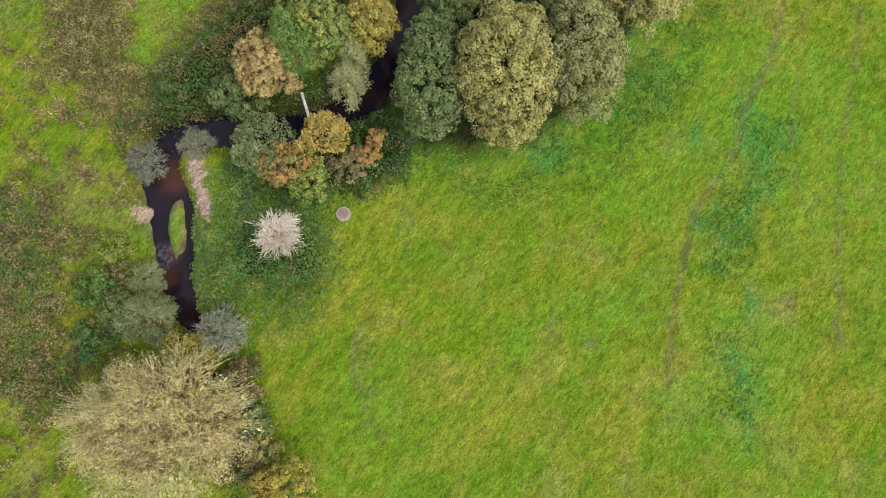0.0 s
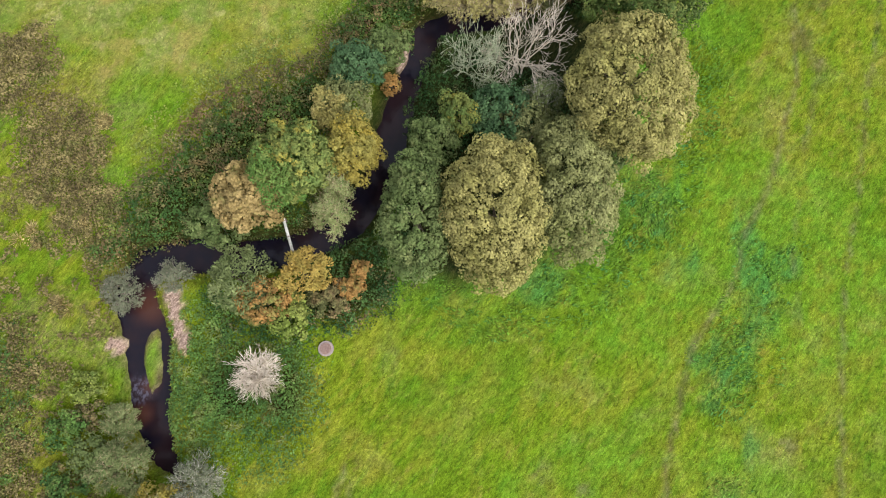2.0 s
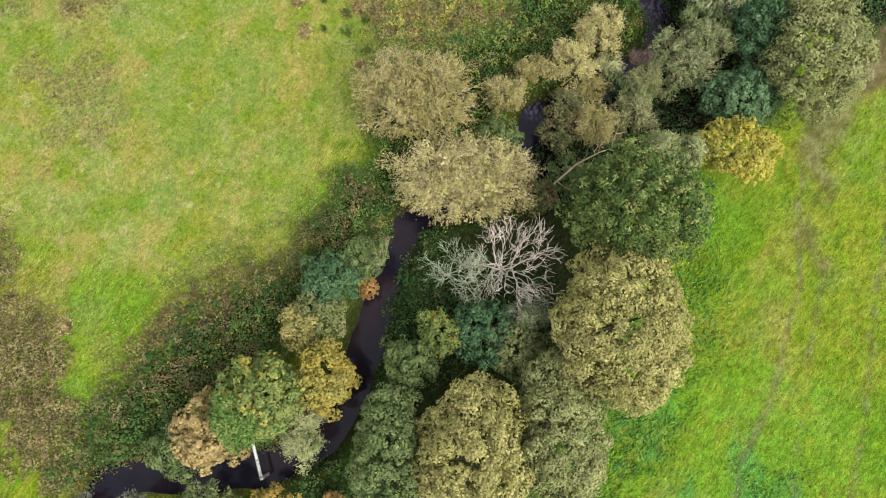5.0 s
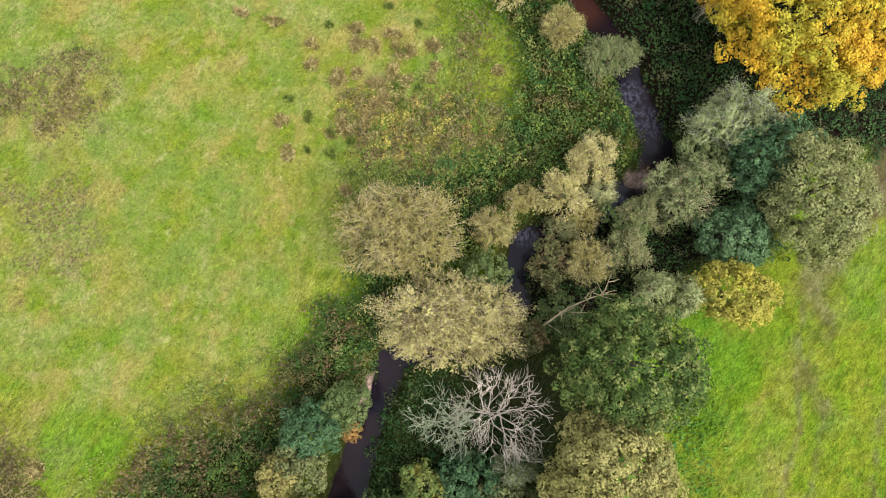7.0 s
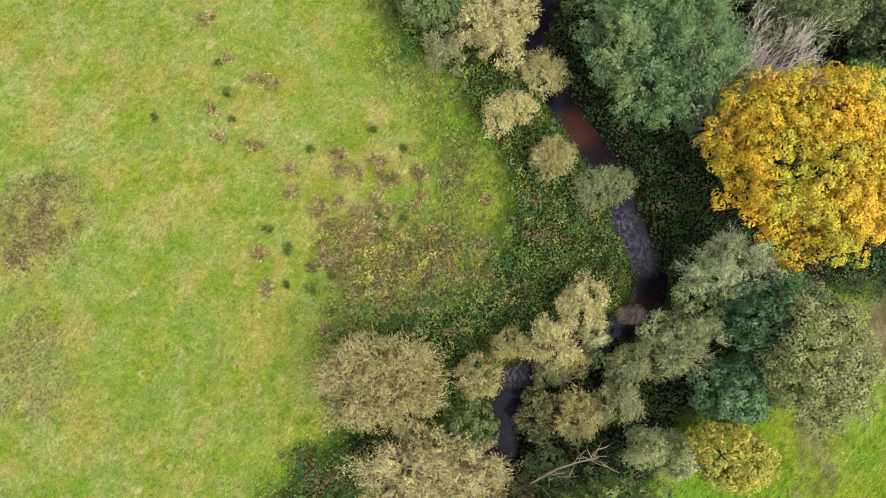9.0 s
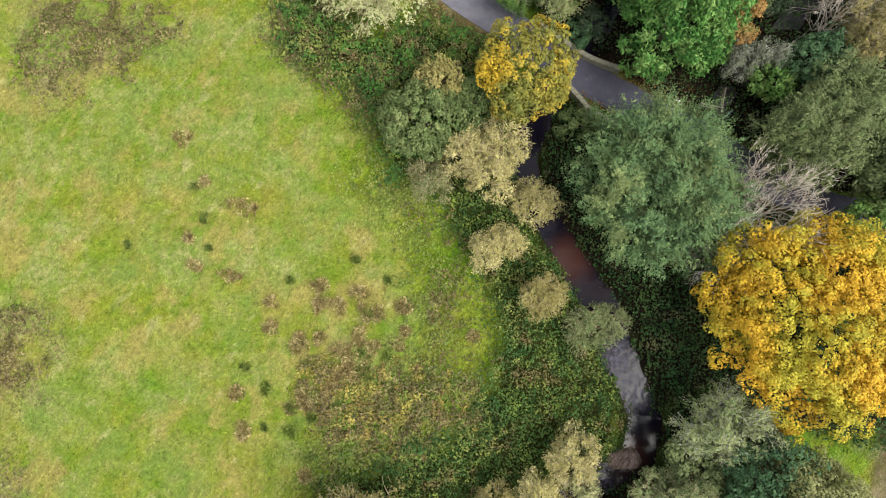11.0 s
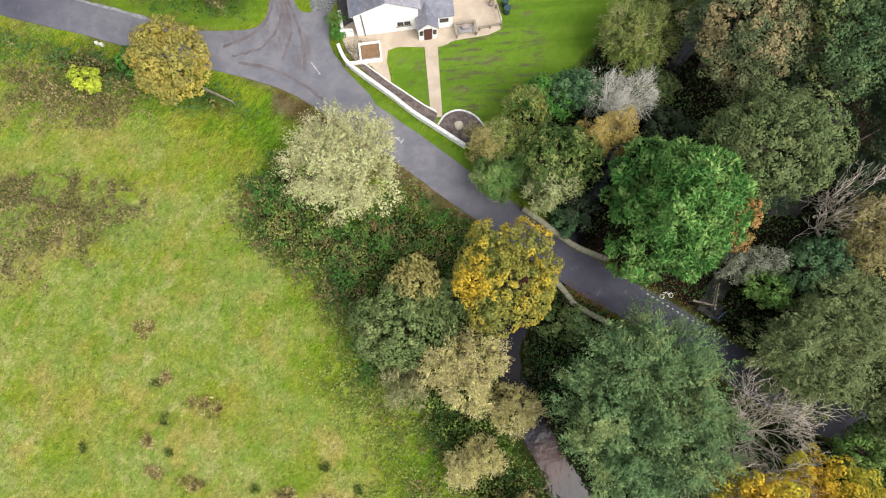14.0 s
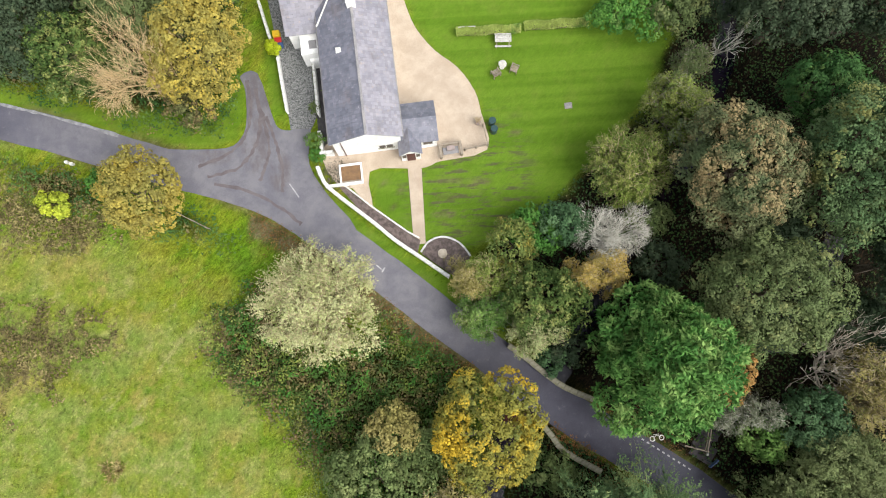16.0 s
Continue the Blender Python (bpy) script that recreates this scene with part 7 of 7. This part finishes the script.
# timber seat and rail at the edge of the yard
ts = base("timber_pergola", 9.7, 122.0, 0.0, "weathered wooden seat frame at the yard's edge", "garden seat", 12)
part("seat", box(-0.75, -0.4, 0.4, 0.75, 0.3, 0.48, 0.02), SLATE_DULL, ts, "grey slab")
part("table_slab", box(-0.35, -0.1, 0.48, 0.4, 0.35, 0.72, 0.02), CONCRETE, ts)
for x0, y0, x1, y1 in ((-1.1, -0.7, -0.85, 0.65), (0.85, -0.7, 1.1, 0.65)):
    part("side_beam", box(x0, y0, 0.6, x1, y1, 0.78, 0.02), WOOD, ts)
for x0 in (-1.05, 0.9):
    for y0 in (-0.65, 0.45):
        part("post", box(x0, y0, 0, x0 + 0.15, y0 + 0.15, 0.6, 0.01), WOOD, ts)
part("back_beam", box(-0.85, 0.45, 0.6, 0.85, 0.65, 0.78, 0.02), WOOD, ts)
rf = base("rail_fence", 11.0, 122.1, 0.0, "low weathered wooden rail along the yard", "fence", 14)
for x0 in (0, 1.1, 2.2):
    part("post", box(x0, -0.07, 0, x0 + 0.14, 0.07, 0.7, 0.01), WOOD, rf)
for z0 in (0.3, 0.58):
    part("rail", box(0.1, -0.03, z0, 2.25, 0.03, z0 + 0.1, 0.008), WOOD, rf)
part("side_rail", box(2.2, 0.05, 0.55, 2.3, 2.0, 0.65, 0.008), WOOD, rf)
part("post", box(2.18, 1.9, 0, 2.32, 2.04, 0.7, 0.01), WOOD, rf)
pot = base("flower_pot", 12.2, 124.9, 0.05, "dark pot with a dead plant on gravel", "pot")
part("pot_body", drum(0.22, 0.3, 0.4, 16, 0.02), CONCRETE, pot)
bare("dead_shrub", 12.2, 124.9, 0.4, 0.4, 0.9, "small dead plant in a garden pot", PALE_BARK, 5, 2, 0.7, root_z=0.45)

# clipped hedge with a white rail
hedge = base("hedge", 12.8, 134.3, 0.0, "low clipped yellow-green garden hedge", "hedge", 5)
hr = next_rng()
hn = 5200
hu = hr.uniform(-3.0, 3.3, hn)
hw = hr.uniform(-0.42, 0.42, hn)
hz = 0.8 + 0.12 * np.sin(hu * 2.3) - 0.5 * (np.abs(hw) / 0.42) ** 4 + hr.normal(0, 0.05, hn)
V, F = leaves(np.stack([hu, hw, np.maximum(hz, 0.1)], 1), unit(hr.normal(0, 0.6, (hn, 3)) + np.array([0, 0, 1])), 0.13, hr)
linked("foliage", np_mesh("foliage", V, F, leaf_mat("variegated_hedge_leaves", (0.20, 0.22, 0.06), (0.27, 0.26, 0.09), (0.12, 0.17, 0.04))), hedge)
part("stem_core", box(-2.9, -0.28, -0.05, 3.2, 0.28, 0.5, 0.1), BARK, hedge)
hedge2 = copy_thing(hedge, pose(19.4, 135.2, 0, 0, 0, 6))
rail = base("garden_rail", 10.0, 134.2, 0.0, "white painted metal rail at the hedge's end", "rail", 6)
for x0 in (0, 1.6):
    part("upright", box(x0, -0.03, 0, x0 + 0.06, 0.03, 0.95, 0.01), PAINT, rail)
part("top_bar", box(0, -0.03, 0.9, 1.66, 0.03, 0.96, 0.01), PAINT, rail)
toy = base("toy_slide", -7.55, 132.5, 0.05, "red and yellow plastic toy slide on the drive", "toy", 10)
part("chute", box(-0.35, -0.25, 0.25, 0.35, 0.25, 0.45, 0.04), RED, toy, "red plastic chute")
part("platform", box(-0.4, 0.25, 0, 0.3, 0.85, 0.75, 0.05), YELLOWP, toy, "yellow plastic platform")
part("step_block", box(-0.1, -0.75, 0, 0.45, -0.25, 0.35, 0.04), BLUE, toy, "blue plastic step")

# ---------------------------------------------------------------- along the lane
WORN_PAINT = plain_mat("worn_road_paint", (0.42, 0.42, 0.42), (0.24, 0.24, 0.25), 6, 0.7, 30, 0.1)


def paint_strip(x, y, turn, length, width=0.12):
    ob = base("road_marking", x, y, 0.0, "worn white paint mark on tarmac", "road marking", turn, "road markings")
    part("stripe", box(-length / 2, -width / 2, 0.066, length / 2, width / 2, 0.073, 0.0), WORN_PAINT, ob)


MUD = plain_mat("dried_tyre_mud", (0.098, 0.083, 0.086), (0.135, 0.118, 0.120), 0.9, 0.85, 14, 0.3)
for layer, line in enumerate(([(-10.3, 128.4), (-9.7, 125.4), (-10.0, 122.9), (-11.4, 121.0), (-14.2, 119.6)], [(-9.4, 127.6), (-8.7, 124.6), (-8.9, 121.9), (-10.4, 119.6), (-13.2, 118.6)],
             [(-9.0, 126.2), (-8.0, 123.4), (-7.6, 120.9), (-8.2, 118.4)], [(-8.2, 124.8), (-7.0, 122.2), (-6.2, 119.6), (-6.0, 117.4)], [(-12.5, 117.9), (-9.6, 117.5), (-6.6, 116.2), (-4.0, 114.4)])):
    tm = base("tyre_mark", 0, 0, 0.0, "dried brown tyre mark curving over the junction", "tyre mark", 0, "tyre marks")
    part("smear", ribbon(smooth_line(line, 8), 0.15, 0.060, 0.070 + 0.003 * layer, ragged=0.09), MUD, tm)
edge_line = [(x, y) for x, y in smooth_line([(-38, 126.0), (-33.3, 125.0), (-27.7, 123.8), (-22.1, 122.35)], 8)]
flat_piece("road_edge", ribbon(edge_line, 0.14, -0.05, 0.075, ragged=0.08), plain_mat("pale_worn_edging", (0.26, 0.26, 0.27), (0.16, 0.16, 0.165), 2.0, 0.8, 14), "pale worn edging along the lane", "road edge")
for i in range(11):
    u = i / 10
    paint_strip(27.2 + 4.5 * u, 96.4 - 2.6 * u, -30, 0.24, 0.13)
paint_strip(-4.9, 117.6, -52, 1.6, 0.11)
paint_strip(3.5, 110.6, -40, 0.7, 0.12)
paint_strip(3.9, 110.4, 60, 0.5, 0.12)
cyc = base("cycle_symbol", 28.9, 96.3, 0.0, "worn white cycle symbol painted on tarmac", "road marking", 10)
for cx_ in (-0.42, 0.42):
    ring = bmesh.new()
    bmesh.ops.create_circle(ring, segments=20, radius=0.24, matrix=Matrix.Translation((cx_, 0, 0.070)))
    outer = list(ring.edges)
    ext_ = bmesh.ops.extrude_edge_only(ring, edges=outer)
    for v in [g for g in ext_["geom"] if isinstance(g, bmesh.types.BMVert)]:
        v.co = Vector((cx_ + (v.co.x - cx_) * 0.68, v.co.y * 0.68, 0.0705))
    part("wheel_mark", ring, PAINT, cyc)
for turn_, dx_, dy_ in ((35, -0.15, 0.16), (-35, 0.2, 0.16), (0, 0, 0.34)):
    bar = box(-0.26, -0.03, 0.066, 0.26, 0.03, 0.072, 0)
    bmesh.ops.transform(bar, matrix=Matrix.Translation((dx_, dy_, 0)) @ Matrix.Rotation(radians(turn_), 4, "Z"), verts=bar.verts)
    part("frame_mark", bar, PAINT, cyc)
fence = base("wooden_fence", 31.0, 95.9, 0.0, "short mossy wooden fence at the path's mouth", "fence", -12)
for x0, y0 in ((0, 0), (1.0, 0), (2.0, 0), (2.0, 1.0), (2.0, 2.0)):
    part("post", box(x0 - 0.07, y0 - 0.07, -0.1, x0 + 0.07, y0 + 0.07, 1.1, 0.012), WOOD, fence)
for z0 in (0.45, 0.9):
    part("rail", box(0, -0.04, z0, 2.0, 0.04, z0 + 0.11, 0.01), WOOD, fence)
    part("rail", box(1.96, 0, z0, 2.04, 2.0, z0 + 0.11, 0.01), WOOD, fence)
sign = base("road_sign", 33.2, 94.6, 0.0, "blue sign board on a post by the lane", "sign", 40)
part("post", drum(0.05, 0.05, 1.5, 10, 0.005), PLASTIC, sign)
part("board", box(-0.5, -0.02, 1.3, 0.5, 0.03, 1.75, 0.01), BLUE, sign, "blue board with pale edge")
bol = base("bollard", 33.0, 95.2, 0.0, "small white-topped bollard by the fence", "bollard")
part("post", drum(0.09, 0.09, 0.8, 12, 0.01), WOOD, bol)
part("cap", drum(0.13, 0.06, 0.14, 14, 0.02, 0.79), PAINT, bol)
for x0, y0 in ((-26.6, 119.5), (-26.1, 119.35)):
    ms = base("marker_stone", x0, y0, ground_at(x0, y0), "white painted marker stone on the verge", "stone", 20, "marker stones")
    part("stone", box(-0.16, -0.12, -0.1, 0.16, 0.12, 0.45, 0.06), PAINT, ms)
gate = base("field_rail", -15.4, 114.9, ground_at(-14, 114.4), "mossy grey wooden rail in the field edge", "rail", -24)
for x0 in (0, 1.6, 3.2):
    part("post", box(x0 - 0.06, -0.06, -0.1, x0 + 0.06, 0.06, 1.15, 0.012), WOOD, gate)
for z0 in (0.4, 0.75, 1.05):
    part("rail", box(-0.1, -0.03, z0, 3.3, 0.03, z0 + 0.09, 0.01), WOOD, gate)

leafy("shrub", -3.15, 122.2, 0.75, 0.8, 1.4, MIDGREEN, "small green shrub beside the white wall", "shrub", size=0.14, dens=160, lump=0.3)
leafy("shrub", -2.85, 120.9, 0.7, 0.7, 1.1, FRESH, "small bright green shrub at the wall's end", "shrub", size=0.14, dens=160, lump=0.3)
leafy("shrub", -3.4, 125.6, 0.4, 0.6, 1.2, DARK, "small dark climber on the white wall", "shrub", size=0.12, dens=160, lump=0.25)
